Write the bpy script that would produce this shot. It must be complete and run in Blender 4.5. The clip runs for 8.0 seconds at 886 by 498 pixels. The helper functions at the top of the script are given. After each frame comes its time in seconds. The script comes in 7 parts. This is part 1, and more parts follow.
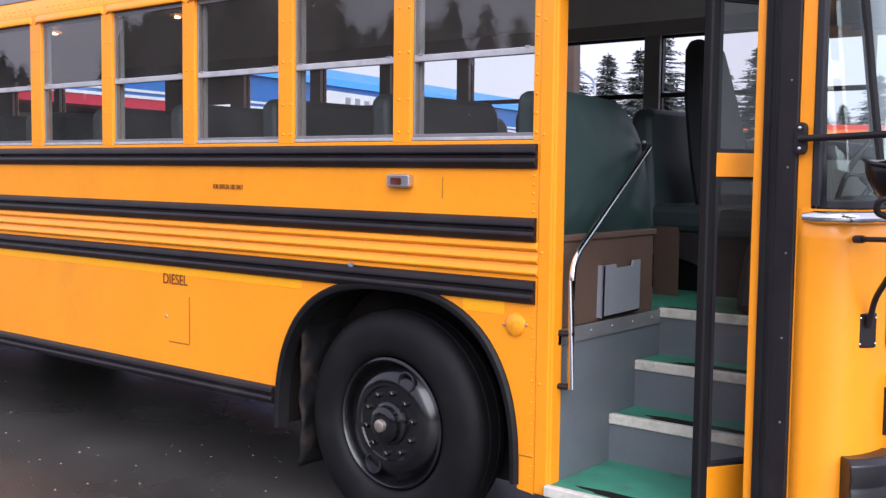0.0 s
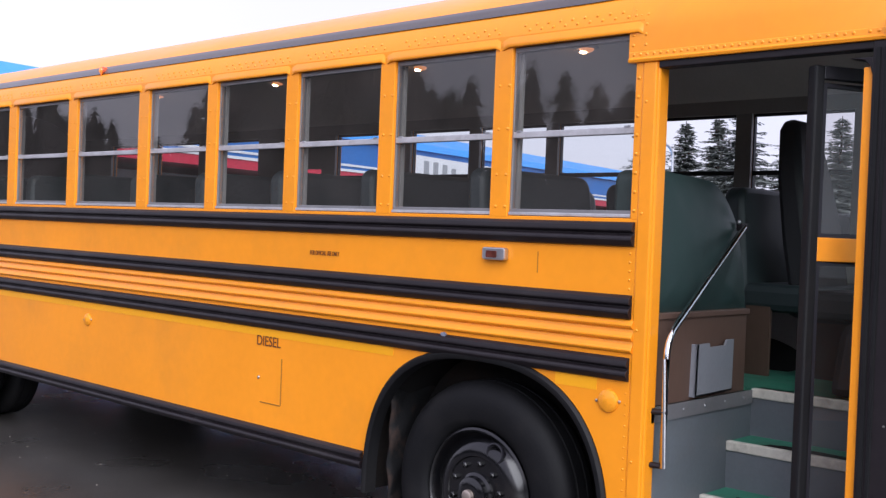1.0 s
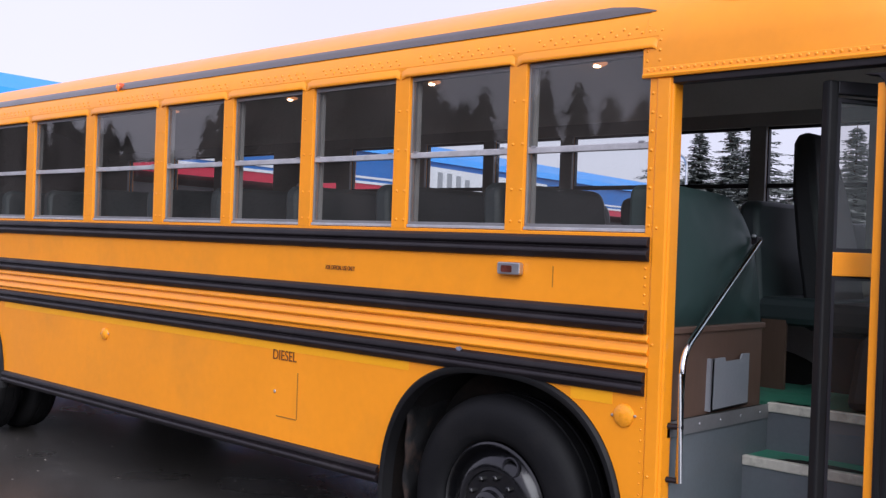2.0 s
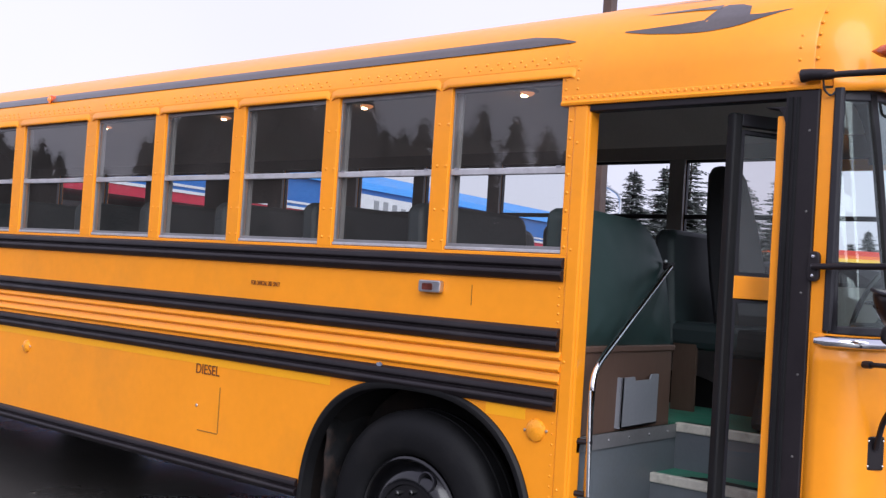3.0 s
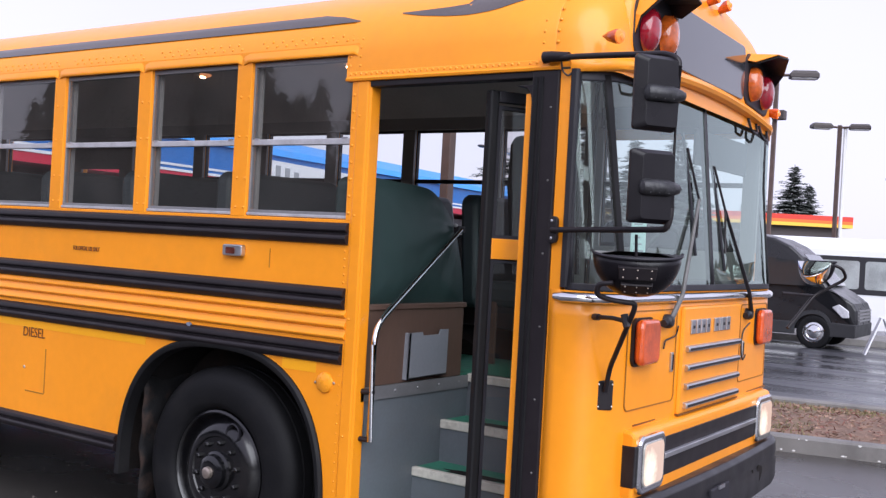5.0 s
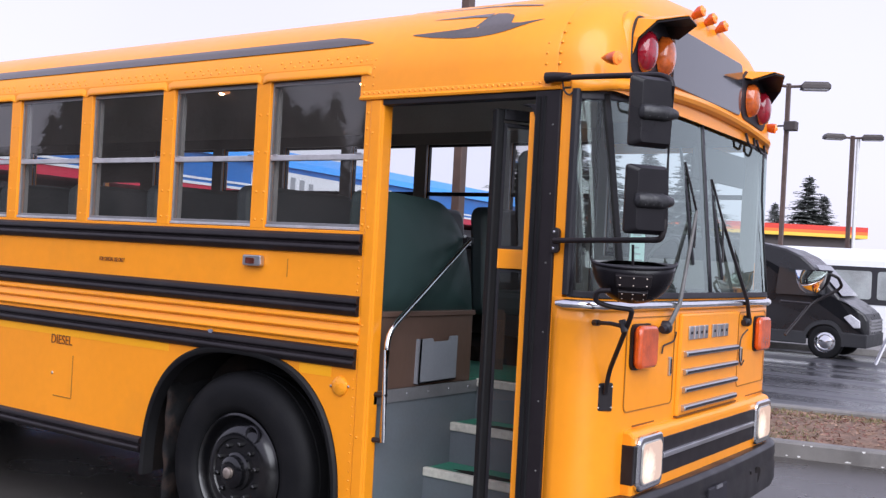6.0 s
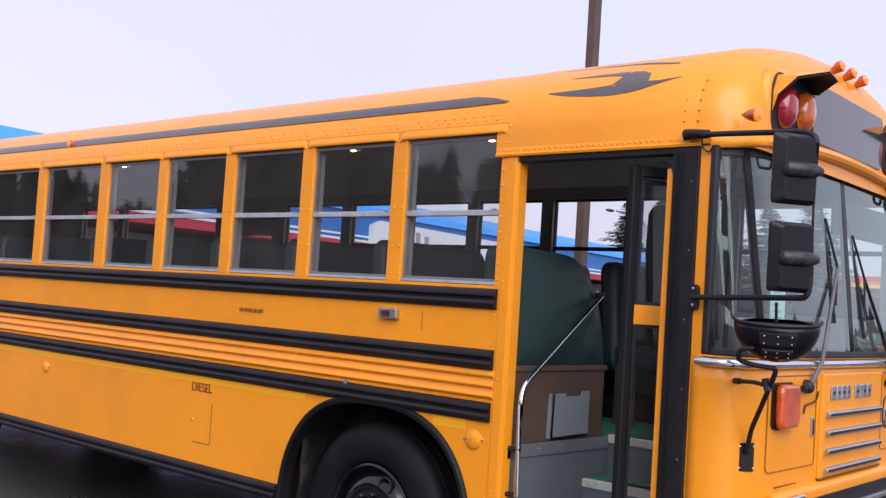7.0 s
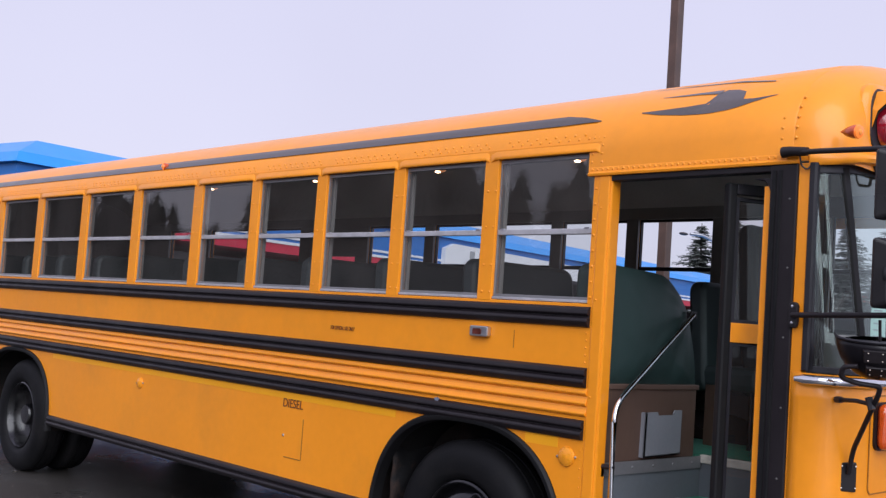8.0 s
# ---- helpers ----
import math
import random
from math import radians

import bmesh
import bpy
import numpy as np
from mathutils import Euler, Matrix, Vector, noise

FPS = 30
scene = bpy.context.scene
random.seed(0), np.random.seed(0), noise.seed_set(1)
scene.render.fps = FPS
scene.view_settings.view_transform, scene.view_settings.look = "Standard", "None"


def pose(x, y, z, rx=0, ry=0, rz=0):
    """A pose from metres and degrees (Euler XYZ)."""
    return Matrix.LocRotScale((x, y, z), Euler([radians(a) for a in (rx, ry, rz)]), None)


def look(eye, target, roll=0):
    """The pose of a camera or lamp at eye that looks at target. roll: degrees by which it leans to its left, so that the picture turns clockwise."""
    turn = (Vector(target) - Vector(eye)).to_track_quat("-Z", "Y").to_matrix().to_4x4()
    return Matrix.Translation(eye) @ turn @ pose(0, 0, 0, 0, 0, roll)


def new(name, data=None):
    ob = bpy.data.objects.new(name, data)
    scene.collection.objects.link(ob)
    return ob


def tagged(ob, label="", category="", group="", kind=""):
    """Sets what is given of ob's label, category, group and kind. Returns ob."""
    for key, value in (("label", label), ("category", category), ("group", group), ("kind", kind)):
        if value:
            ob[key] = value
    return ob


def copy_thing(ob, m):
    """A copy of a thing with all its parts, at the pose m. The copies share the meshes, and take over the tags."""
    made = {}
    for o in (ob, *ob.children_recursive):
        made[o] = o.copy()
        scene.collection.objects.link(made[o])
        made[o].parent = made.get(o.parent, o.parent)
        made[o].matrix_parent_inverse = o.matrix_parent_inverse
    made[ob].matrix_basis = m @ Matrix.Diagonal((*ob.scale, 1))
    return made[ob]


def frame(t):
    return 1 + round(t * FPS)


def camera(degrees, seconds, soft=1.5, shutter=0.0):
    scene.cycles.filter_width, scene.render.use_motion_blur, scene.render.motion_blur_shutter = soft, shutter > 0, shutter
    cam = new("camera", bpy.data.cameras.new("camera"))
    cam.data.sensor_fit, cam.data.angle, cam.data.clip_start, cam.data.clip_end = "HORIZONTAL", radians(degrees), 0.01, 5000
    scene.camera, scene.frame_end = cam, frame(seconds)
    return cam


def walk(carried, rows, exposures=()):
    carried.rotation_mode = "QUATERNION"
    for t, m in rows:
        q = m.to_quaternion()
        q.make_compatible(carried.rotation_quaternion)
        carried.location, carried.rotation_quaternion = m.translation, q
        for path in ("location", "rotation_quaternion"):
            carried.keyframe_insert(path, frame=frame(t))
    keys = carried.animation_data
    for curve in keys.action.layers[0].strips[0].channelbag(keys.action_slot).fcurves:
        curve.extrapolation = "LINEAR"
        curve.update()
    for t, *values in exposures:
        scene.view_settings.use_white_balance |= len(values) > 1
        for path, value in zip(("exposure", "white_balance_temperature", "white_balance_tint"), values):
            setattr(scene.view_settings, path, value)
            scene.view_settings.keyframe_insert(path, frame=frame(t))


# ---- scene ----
# ---- camera ----
cam = camera(45.9, 8.0, soft=1.35)
PATH = [
    (0, (2.3152, -3.4205, 1.6126), (1.0638, -1.8674, 1.465), 0.67),
    (0.5, (2.3045, -3.4804, 1.6333), (0.9865, -1.9779, 1.5624), 1.54),
    (1, (2.287, -3.5427, 1.656), (0.9268, -2.0768, 1.624), 2.25),
    (1.2, (2.2886, -3.5292, 1.6686), (0.9123, -2.0783, 1.638), 1.66),
    (2.3, (2.305, -3.6002, 1.6747), (0.9191, -2.1584, 1.691), 2.68),
    (2.5, (2.3186, -3.6227, 1.6506), (0.9401, -2.174, 1.6822), 3.86),
    (3, (2.4239, -3.6075, 1.6189), (1.1326, -2.0812, 1.6711), 3.60),
    (3.5, (2.6276, -3.436, 1.6189), (1.5038, -1.7818, 1.6377), 4.55),
    (4, (2.8941, -3.2843, 1.5986), (1.813, -1.602, 1.5649), 3.56),
    (4.5, (3.0113, -3.3139, 1.6194), (1.9267, -1.6341, 1.5755), 2.17),
    (4.7, (3.0202, -3.4009, 1.6504), (1.885, -1.7544, 1.6307), 2.63),
    (5.8, (3.1742, -3.7878, 1.6576), (2.0155, -2.1576, 1.6571), 3.50),
    (6, (3.2006, -3.7433, 1.6512), (2.0289, -2.1225, 1.6619), 3.07),
    (6.5, (3.1934, -3.7684, 1.675), (1.9806, -2.1788, 1.7214), 3.00),
    (7, (3.1567, -3.8615, 1.6554), (1.8164, -2.3802, 1.7532), 3.66),
    (7.5, (3.1247, -3.9549, 1.6309), (1.702, -2.5548, 1.7558), 4.59),
    (8, (3.1181, -3.9856, 1.6168), (1.6825, -2.5996, 1.7512), 3.97),
]

EXPOSURES = [(t, stops + 0.05, 5820, 11) for t, stops in ((0.0, 0.46), (0.5, 0.40), (1.0, 0.22), (2.5, 0.05), (3.5, 0.23), (4.5, 0.18), (6.5, 0.08), (8.0, -0.22))]
walk(cam, [(t, look(eye, target, roll)) for t, eye, target, roll in PATH], EXPOSURES)

# ---- light ----
SUN_EL, SUN_AZ = 42.0, 145.0
world = bpy.data.worlds.new("overcast_sky")
scene.world = world
world.use_nodes = True
wn, wl = world.node_tree.nodes, world.node_tree.links
wn.clear()
w_out = wn.new("ShaderNodeOutputWorld")
w_mix = wn.new("ShaderNodeMixRGB")
w_sky = wn.new("ShaderNodeTexSky")
w_sky.sky_type = "NISHITA"
w_sky.sun_disc = False
w_sky.sun_elevation = radians(SUN_EL)
w_sky.sun_rotation = radians(SUN_AZ)
w_sky.dust_density = 4.0
w_scale = wn.new("ShaderNodeMixRGB")
w_scale.blend_type = "MULTIPLY"
w_scale.inputs[0].default_value = 1.0
w_scale.inputs[2].default_value = (0.12, 0.12, 0.12, 1)
w_coord = wn.new("ShaderNodeTexCoord")
w_sep = wn.new("ShaderNodeSeparateXYZ")
w_ramp = wn.new("ShaderNodeValToRGB")
w_ramp.color_ramp.elements[0].position = 0.0
w_ramp.color_ramp.elements[0].color = (1.03, 0.945, 1.035, 1)
w_ramp.color_ramp.elements[1].position = 0.9
w_ramp.color_ramp.elements[1].color = (0.89, 0.81, 0.985, 1)
w_noise = wn.new("ShaderNodeTexNoise")
w_noise.inputs["Scale"].default_value = 1.6
w_noise.inputs["Detail"].default_value = 3.0
w_cloud = wn.new("ShaderNodeMixRGB")
w_cloud.blend_type = "MULTIPLY"
w_cloud.inputs[0].default_value = 0.22
w_bg = wn.new("ShaderNodeBackground")
w_bg.inputs["Strength"].default_value = 1.07
wl.new(w_coord.outputs["Generated"], w_sep.inputs[0])
wl.new(w_sep.outputs["Z"], w_ramp.inputs[0])
wl.new(w_coord.outputs["Generated"], w_noise.inputs["Vector"])
wl.new(w_ramp.outputs[0], w_cloud.inputs[1])
wl.new(w_noise.outputs["Fac"], w_cloud.inputs[2])
wl.new(w_sky.outputs[0], w_scale.inputs[1])
w_mix.inputs[0].default_value = 0.12
wl.new(w_cloud.outputs[0], w_mix.inputs[1])
wl.new(w_scale.outputs[0], w_mix.inputs[2])
wl.new(w_mix.outputs[0], w_bg.inputs["Color"])
wl.new(w_bg.outputs[0], w_out.inputs[0])

sun = new("sun", bpy.data.lights.new("sun", "SUN"))
sun.data.energy = 3.05
sun.data.angle = radians(60)
sun.data.color = (1.0, 0.97, 0.93)
sun.matrix_world = look((13, -7.2, 12.6), (0, 2, 1))


# ---- materials ----
def mat(name, color, rough=0.5, metal=0.0, vary=0.12, scale=3.0, fine=60.0, bump=0.0, dirt=None, dirt_amount=0.0,
        dirt_scale=2.0, coat=0.0, spec=0.5, stretch=(1, 1, 1), emit=None, emit_strength=0.0, by_object=0.0, rv=0.08):
    m = bpy.data.materials.new(name)
    m.use_nodes = True
    n, l = m.node_tree.nodes, m.node_tree.links
    b = n["Principled BSDF"]
    b.inputs["Metallic"].default_value = metal
    b.inputs["Coat Weight"].default_value = coat
    b.inputs["Coat Roughness"].default_value = 0.08
    b.inputs["Specular IOR Level"].default_value = spec
    tc = n.new("ShaderNodeTexCoord")
    mp = n.new("ShaderNodeMapping")
    mp.inputs["Scale"].default_value = stretch
    l.new(tc.outputs["Object"], mp.inputs["Vector"])
    big = n.new("ShaderNodeTexNoise")
    big.inputs["Scale"].default_value = scale
    big.inputs["Detail"].default_value = 5.0
    small = n.new("ShaderNodeTexNoise")
    small.inputs["Scale"].default_value = fine
    small.inputs["Detail"].default_value = 3.0
    l.new(mp.outputs[0], big.inputs["Vector"])
    l.new(mp.outputs[0], small.inputs["Vector"])
    add = n.new("ShaderNodeMath")
    add.operation = "MULTIPLY_ADD"
    l.new(small.outputs["Fac"], add.inputs[0])
    add.inputs[1].default_value = 0.5
    l.new(big.outputs["Fac"], add.inputs[2])
    rng = n.new("ShaderNodeMapRange")
    rng.inputs["From Min"].default_value = 0.45
    rng.inputs["From Max"].default_value = 1.05
    rng.inputs["To Min"].default_value = 1.0 - vary
    rng.inputs["To Max"].default_value = 1.0 + vary
    l.new(add.outputs[0], rng.inputs["Value"])
    mul = n.new("ShaderNodeMixRGB")
    mul.blend_type = "MULTIPLY"
    mul.inputs[0].default_value = 1.0
    mul.inputs[1].default_value = (*color, 1)
    l.new(rng.outputs[0], mul.inputs[2])
    last = mul.outputs[0]
    if by_object:
        info = n.new("ShaderNodeObjectInfo")
        r2 = n.new("ShaderNodeMapRange")
        r2.inputs["To Min"].default_value = 1.0 - by_object
        r2.inputs["To Max"].default_value = 1.0 + by_object
        l.new(info.outputs["Random"], r2.inputs["Value"])
        mo = n.new("ShaderNodeMixRGB")
        mo.blend_type = "MULTIPLY"
        mo.inputs[0].default_value = 1.0
        l.new(last, mo.inputs[1])
        l.new(r2.outputs[0], mo.inputs[2])
        last = mo.outputs[0]
    if dirt:
        dn = n.new("ShaderNodeTexNoise")
        dn.inputs["Scale"].default_value = dirt_scale
        dn.inputs["Detail"].default_value = 8.0
        dn.inputs["Roughness"].default_value = 0.65
        l.new(tc.outputs["Object"], dn.inputs["Vector"])
        dr = n.new("ShaderNodeMapRange")
        dr.inputs["From Min"].default_value = 0.5
        dr.inputs["From Max"].default_value = 0.72
        dr.inputs["To Min"].default_value = 0.0
        dr.inputs["To Max"].default_value = dirt_amount
        l.new(dn.outputs["Fac"], dr.inputs["Value"])
        dm = n.new("ShaderNodeMixRGB")
        l.new(dr.outputs[0], dm.inputs[0])
        l.new(last, dm.inputs[1])
        dm.inputs[2].default_value = (*dirt, 1)
        last = dm.outputs[0]
    l.new(last, b.inputs["Base Color"])
    rr = n.new("ShaderNodeMapRange")
    rr.inputs["From Min"].default_value = 0.3
    rr.inputs["From Max"].default_value = 0.7
    rr.inputs["To Min"].default_value = max(0.0, rough - rv)
    rr.inputs["To Max"].default_value = min(1.0, rough + rv)
    l.new(big.outputs["Fac"], rr.inputs["Value"])
    l.new(rr.outputs[0], b.inputs["Roughness"])
    if bump:
        bp = n.new("ShaderNodeBump")
        bp.inputs["Strength"].default_value = bump
        bp.inputs["Distance"].default_value = 0.01
        l.new(add.outputs[0], bp.inputs["Height"])
        l.new(bp.outputs[0], b.inputs["Normal"])
    if emit:
        b.inputs["Emission Color"].default_value = (*emit, 1)
        b.inputs["Emission Strength"].default_value = emit_strength
    return m


def glass(name, tint, r0=0.08, rough=0.01, tone=(1.0, 1.0, 1.0), power=4.0, veil=0.0):
    """Thin pane: tinted see-through with a mirror that grows with the slant."""
    m = bpy.data.materials.new(name)
    m.use_nodes = True
    n, l = m.node_tree.nodes, m.node_tree.links
    n.clear()
    out = n.new("ShaderNodeOutputMaterial")
    mix = n.new("ShaderNodeMixShader")
    tr = n.new("ShaderNodeBsdfTransparent")
    tr.inputs[0].default_value = (*tint, 1)
    gl = n.new("ShaderNodeBsdfGlossy")
    gl.inputs["Roughness"].default_value = rough
    gl.inputs["Color"].default_value = (*tone, 1)
    lw = n.new("ShaderNodeLayerWeight")
    lw.inputs["Blend"].default_value = 0.5
    pw = n.new("ShaderNodeMath")
    pw.operation = "POWER"
    l.new(lw.outputs["Facing"], pw.inputs[0])
    pw.inputs[1].default_value = power
    ma = n.new("ShaderNodeMath")
    ma.operation = "MULTIPLY_ADD"
    l.new(pw.outputs[0], ma.inputs[0])
    ma.inputs[1].default_value = 1.0 - r0
    ma.inputs[2].default_value = r0
    l.new(ma.outputs[0], mix.inputs[0])
    l.new(tr.outputs[0], mix.inputs[1])
    l.new(gl.outputs[0], mix.inputs[2])
    if veil:
        # pale diffuse film over the pane, painting in the veil of glare on dark glass
        tc, nz, rg = n.new("ShaderNodeTexCoord"), n.new("ShaderNodeTexNoise"), n.new("ShaderNodeMapRange")
        nz.inputs["Scale"].default_value = 2.5
        nz.inputs["Detail"].default_value = 6.0
        l.new(tc.outputs["Object"], nz.inputs["Vector"])
        l.new(nz.outputs["Fac"], rg.inputs["Value"])
        rg.inputs["From Min"].default_value, rg.inputs["From Max"].default_value = 0.3, 0.75
        rg.inputs["To Min"].default_value, rg.inputs["To Max"].default_value = veil * 0.5, veil * 1.6
        df, mx2 = n.new("ShaderNodeBsdfDiffuse"), n.new("ShaderNodeMixShader")
        df.inputs[0].default_value = (0.50, 0.44, 0.42, 1)
        l.new(rg.outputs[0], mx2.inputs[0])
        l.new(mix.outputs[0], mx2.inputs[1])
        l.new(df.outputs[0], mx2.inputs[2])
        l.new(mx2.outputs[0], out.inputs[0])
    else:
        l.new(mix.outputs[0], out.inputs[0])
    return m


YELLOW = mat("school_bus_yellow_paint", (0.90, 0.306, 0.004), 0.44, vary=0.06, scale=1.2, fine=18, spec=0.42, coat=0.30, dirt=(0.45, 0.20, 0.03), dirt_amount=0.22, dirt_scale=1.7, bump=0.03)
YELLOW.node_tree.nodes["Principled BSDF"].inputs["Coat Roughness"].default_value = 0.13
YELLOW2 = mat("fresh_yellow_tape", (0.92, 0.40, 0.003), 0.4, vary=0.04)
MUDDY = mat("mud_caked_rubber", (0.010, 0.010, 0.011), 0.8, vary=0.3, scale=9, dirt=(0.060, 0.036, 0.026), dirt_amount=0.8, dirt_scale=9, bump=0.5, spec=0.2)
BLACK = mat("black_enamel", (0.012, 0.009, 0.011), 0.45, vary=0.25, scale=5, spec=0.35, dirt=(0.038, 0.033, 0.030), dirt_amount=0.30, dirt_scale=3, bump=0.04)
RUBBER = mat("tyre_rubber", (0.007, 0.007, 0.008), 0.62, vary=0.25, scale=6, dirt=(0.018, 0.016, 0.015), dirt_amount=0.5, dirt_scale=3.0, bump=0.15, spec=0.18)
BUMPERBLACK = mat("scuffed_black_bumper", (0.009, 0.008, 0.010), 0.42, vary=0.3, scale=6, dirt=(0.05, 0.045, 0.042), dirt_amount=0.25, dirt_scale=9, bump=0.08)
DOORRUBBER = mat("black_door_edge_rubber", (0.007, 0.007, 0.008), 0.6, vary=0.25, scale=6, spec=0.25, dirt=(0.03, 0.026, 0.022), dirt_amount=0.25)
GASKET = mat("black_rubber_gasket", (0.013, 0.012, 0.017), 0.55, vary=0.2)
WHEELBLACK = mat("gloss_black_wheel_paint", (0.004, 0.004, 0.005), 0.24, vary=0.2, coat=0.2, dirt=(0.035, 0.028, 0.022), dirt_amount=0.2, dirt_scale=6)
UNDER = mat("dirty_underbody_steel", (0.010, 0.009, 0.009), 0.9, vary=0.35, scale=4, spec=0.2, dirt=(0.045, 0.026, 0.017), dirt_amount=0.5, bump=0.3)
CHROME = mat("chrome", (0.72, 0.73, 0.75), 0.12, 1.0, vary=0.05)
ALU = mat("brushed_aluminium", (0.55, 0.55, 0.57), 0.38, 1.0, vary=0.12, scale=8, fine=120)
SASHBRIGHT = mat("bright_anodised_sash", (0.54, 0.53, 0.55), 0.42, 0.45, vary=0.15, scale=9, fine=90, dirt=(0.22, 0.21, 0.20), dirt_amount=0.35, dirt_scale=14)
ALUPAINT = mat("grey_aluminium_sash", (0.24, 0.235, 0.245), 0.45, 0.4, vary=0.12, scale=6)
STEEL = mat("bare_steel_bolt", (0.45, 0.38, 0.33), 0.4, 0.8, vary=0.2)
GREYPAINT = mat("grey_step_paint", (0.128, 0.143, 0.160), 0.5, vary=0.12, scale=4, dirt=(0.12, 0.12, 0.12), dirt_amount=0.35, dirt_scale=5, bump=0.05)
NOSING = mat("worn_white_nosing", (0.60, 0.57, 0.50), 0.55, vary=0.15, scale=12, dirt=(0.18, 0.16, 0.13), dirt_amount=0.5, dirt_scale=14)
GREENFLOOR = mat("green_ribbed_rubber", (0.05, 0.23, 0.15), 0.55, vary=0.2, scale=9, fine=120, dirt=(0.05, 0.045, 0.035), dirt_amount=0.6, dirt_scale=5, bump=0.15)
VINYL = mat("dark_green_vinyl", (0.020, 0.041, 0.038), 0.46, vary=0.18, scale=3, fine=220, bump=0.12)
BROWN = mat("brown_laminate", (0.105, 0.062, 0.045), 0.5, vary=0.15, scale=4, stretch=(1, 1, 0.2), dirt=(0.05, 0.035, 0.03), dirt_amount=0.3)
TRAYGREY = mat("grey_steel_tray", (0.27, 0.28, 0.31), 0.45, 0.2, vary=0.08)
CEILING = mat("grey_ceiling_panel", (0.62, 0.56, 0.52), 0.6, vary=0.1, scale=2)
INNERWALL = mat("grey_inner_panel", (0.28, 0.26, 0.25), 0.6, vary=0.12, scale=3)
DASH = mat("black_dash_plastic", (0.02, 0.02, 0.022), 0.6, vary=0.2)
LETTERBLACK = mat("faded_brown_letters", (0.15, 0.045, 0.012), 0.5, vary=0.1)
AMBER = mat("amber_lens", (0.56, 0.078, 0.007), 0.15, vary=0.35, scale=14, coat=0.6)
AMBERLIT = mat("lit_amber_lens", (0.9, 0.2, 0.02), 0.15, vary=0.1, emit=(1.0, 0.22, 0.02), emit_strength=0.45, coat=0.5)
AMBERHOT = mat("amber_bulb_glow", (0.7, 0.22, 0.03), 0.3, vary=0.05, emit=(1.0, 0.36, 0.07), emit_strength=0.35)
FADED = mat("faded_black_decal", (0.072, 0.058, 0.055), 0.36, vary=0.3, scale=4, coat=0.5)
WARNAMBER = mat("dark_amber_lens", (0.50, 0.10, 0.012), 0.12, vary=0.3, scale=30, coat=0.7)
REDLENS = mat("red_lens", (0.28, 0.008, 0.02), 0.12, vary=0.2, scale=30, coat=0.7)


def lamp_glow():
    """Lit reflector behind fluted glass: strongest round the bulb, warm towards the rim."""
    m = bpy.data.materials.new("lit_headlamp_glass")
    m.use_nodes = True
    n, l = m.node_tree.nodes, m.node_tree.links
    b = n["Principled BSDF"]
    b.inputs["Base Color"].default_value = (0.55, 0.45, 0.36, 1)
    b.inputs["Roughness"].default_value = 0.12
    tc, mp, ln, rp, wv = n.new("ShaderNodeTexCoord"), n.new("ShaderNodeVectorMath"), n.new("ShaderNodeVectorMath"), n.new("ShaderNodeValToRGB"), n.new("ShaderNodeTexNoise")
    mp.operation, ln.operation = "SUBTRACT", "LENGTH"
    mp.inputs[1].default_value = (1.0, 0.40, 0.36)
    l.new(tc.outputs["Generated"], mp.inputs[0])
    l.new(mp.outputs[0], ln.inputs[0])
    wv.inputs["Scale"].default_value = 7.0
    l.new(tc.outputs["Generated"], wv.inputs["Vector"])
    ad = n.new("ShaderNodeMath")
    ad.operation = "MULTIPLY_ADD"
    ad.inputs[1].default_value = 0.35
    l.new(wv.outputs[0], ad.inputs[0])
    l.new(ln.outputs["Value"], ad.inputs[2])
    e = rp.color_ramp.elements
    e[0].position, e[0].color = 0.26, (1.0, 0.84, 0.62, 1)
    e[1].position, e[1].color = 0.78, (0.20, 0.088, 0.042, 1)
    l.new(ad.outputs[0], rp.inputs[0])
    l.new(rp.outputs[0], b.inputs["Emission Color"])
    b.inputs["Emission Strength"].default_value = 1.15
    return m


HEADGLOW = lamp_glow()
MIRRORBLACK = mat("black_mirror_plastic", (0.006, 0.005, 0.007), 0.32, vary=0.2, scale=8, fine=140, bump=0.03, spec=0.28)
WORNBLACK = mat("worn_black_casting", (0.018, 0.018, 0.020), 0.42, vary=0.5, scale=40, dirt=(0.10, 0.10, 0.105), dirt_amount=0.45, dirt_scale=45, bump=0.3)
MIRRORGLASS = mat("convex_mirror_glass", (0.75, 0.75, 0.75), 0.03, 1.0, vary=0.02)
DOMELIT = mat("lit_dome_lamp", (0.9, 0.6, 0.4), 0.3, vary=0.02, emit=(1.0, 0.34, 0.12), emit_strength=0.55)
DOMEHOT = mat("dome_lamp_bulb", (1, 0.8, 0.6), 0.3, vary=0.02, emit=(1.0, 0.58, 0.30), emit_strength=12.0)
SEATVINYL = mat("dark_seat_vinyl", (0.021, 0.031, 0.033), 0.5, vary=0.2, scale=3, fine=200, bump=0.1)
WORNGREY = mat("weathered_grey_metal", (0.13, 0.125, 0.12), 0.5, 0.2, vary=0.3, scale=12)
LENSWHITE = mat("headlamp_lens", (0.42, 0.40, 0.36), 0.1, vary=0.2, scale=60, coat=0.6)
PANE = glass("window_pane", (0.84, 0.86, 0.85), 0.072, 0.003, veil=0.045)
# Tint darkened for two folded panes that stand here as one.
DOORPANE = glass("double_door_pane", (0.72, 0.70, 0.69), 0.05, 0.02, veil=0.03)
PANE_FAR = glass("far_window_pane", (0.90, 0.92, 0.92), 0.03)
SHIELD = glass("windscreen_glass", (0.76, 0.87, 0.83), 0.064, 0.008, (0.80, 0.94, 0.89), 3.4, 0.02)
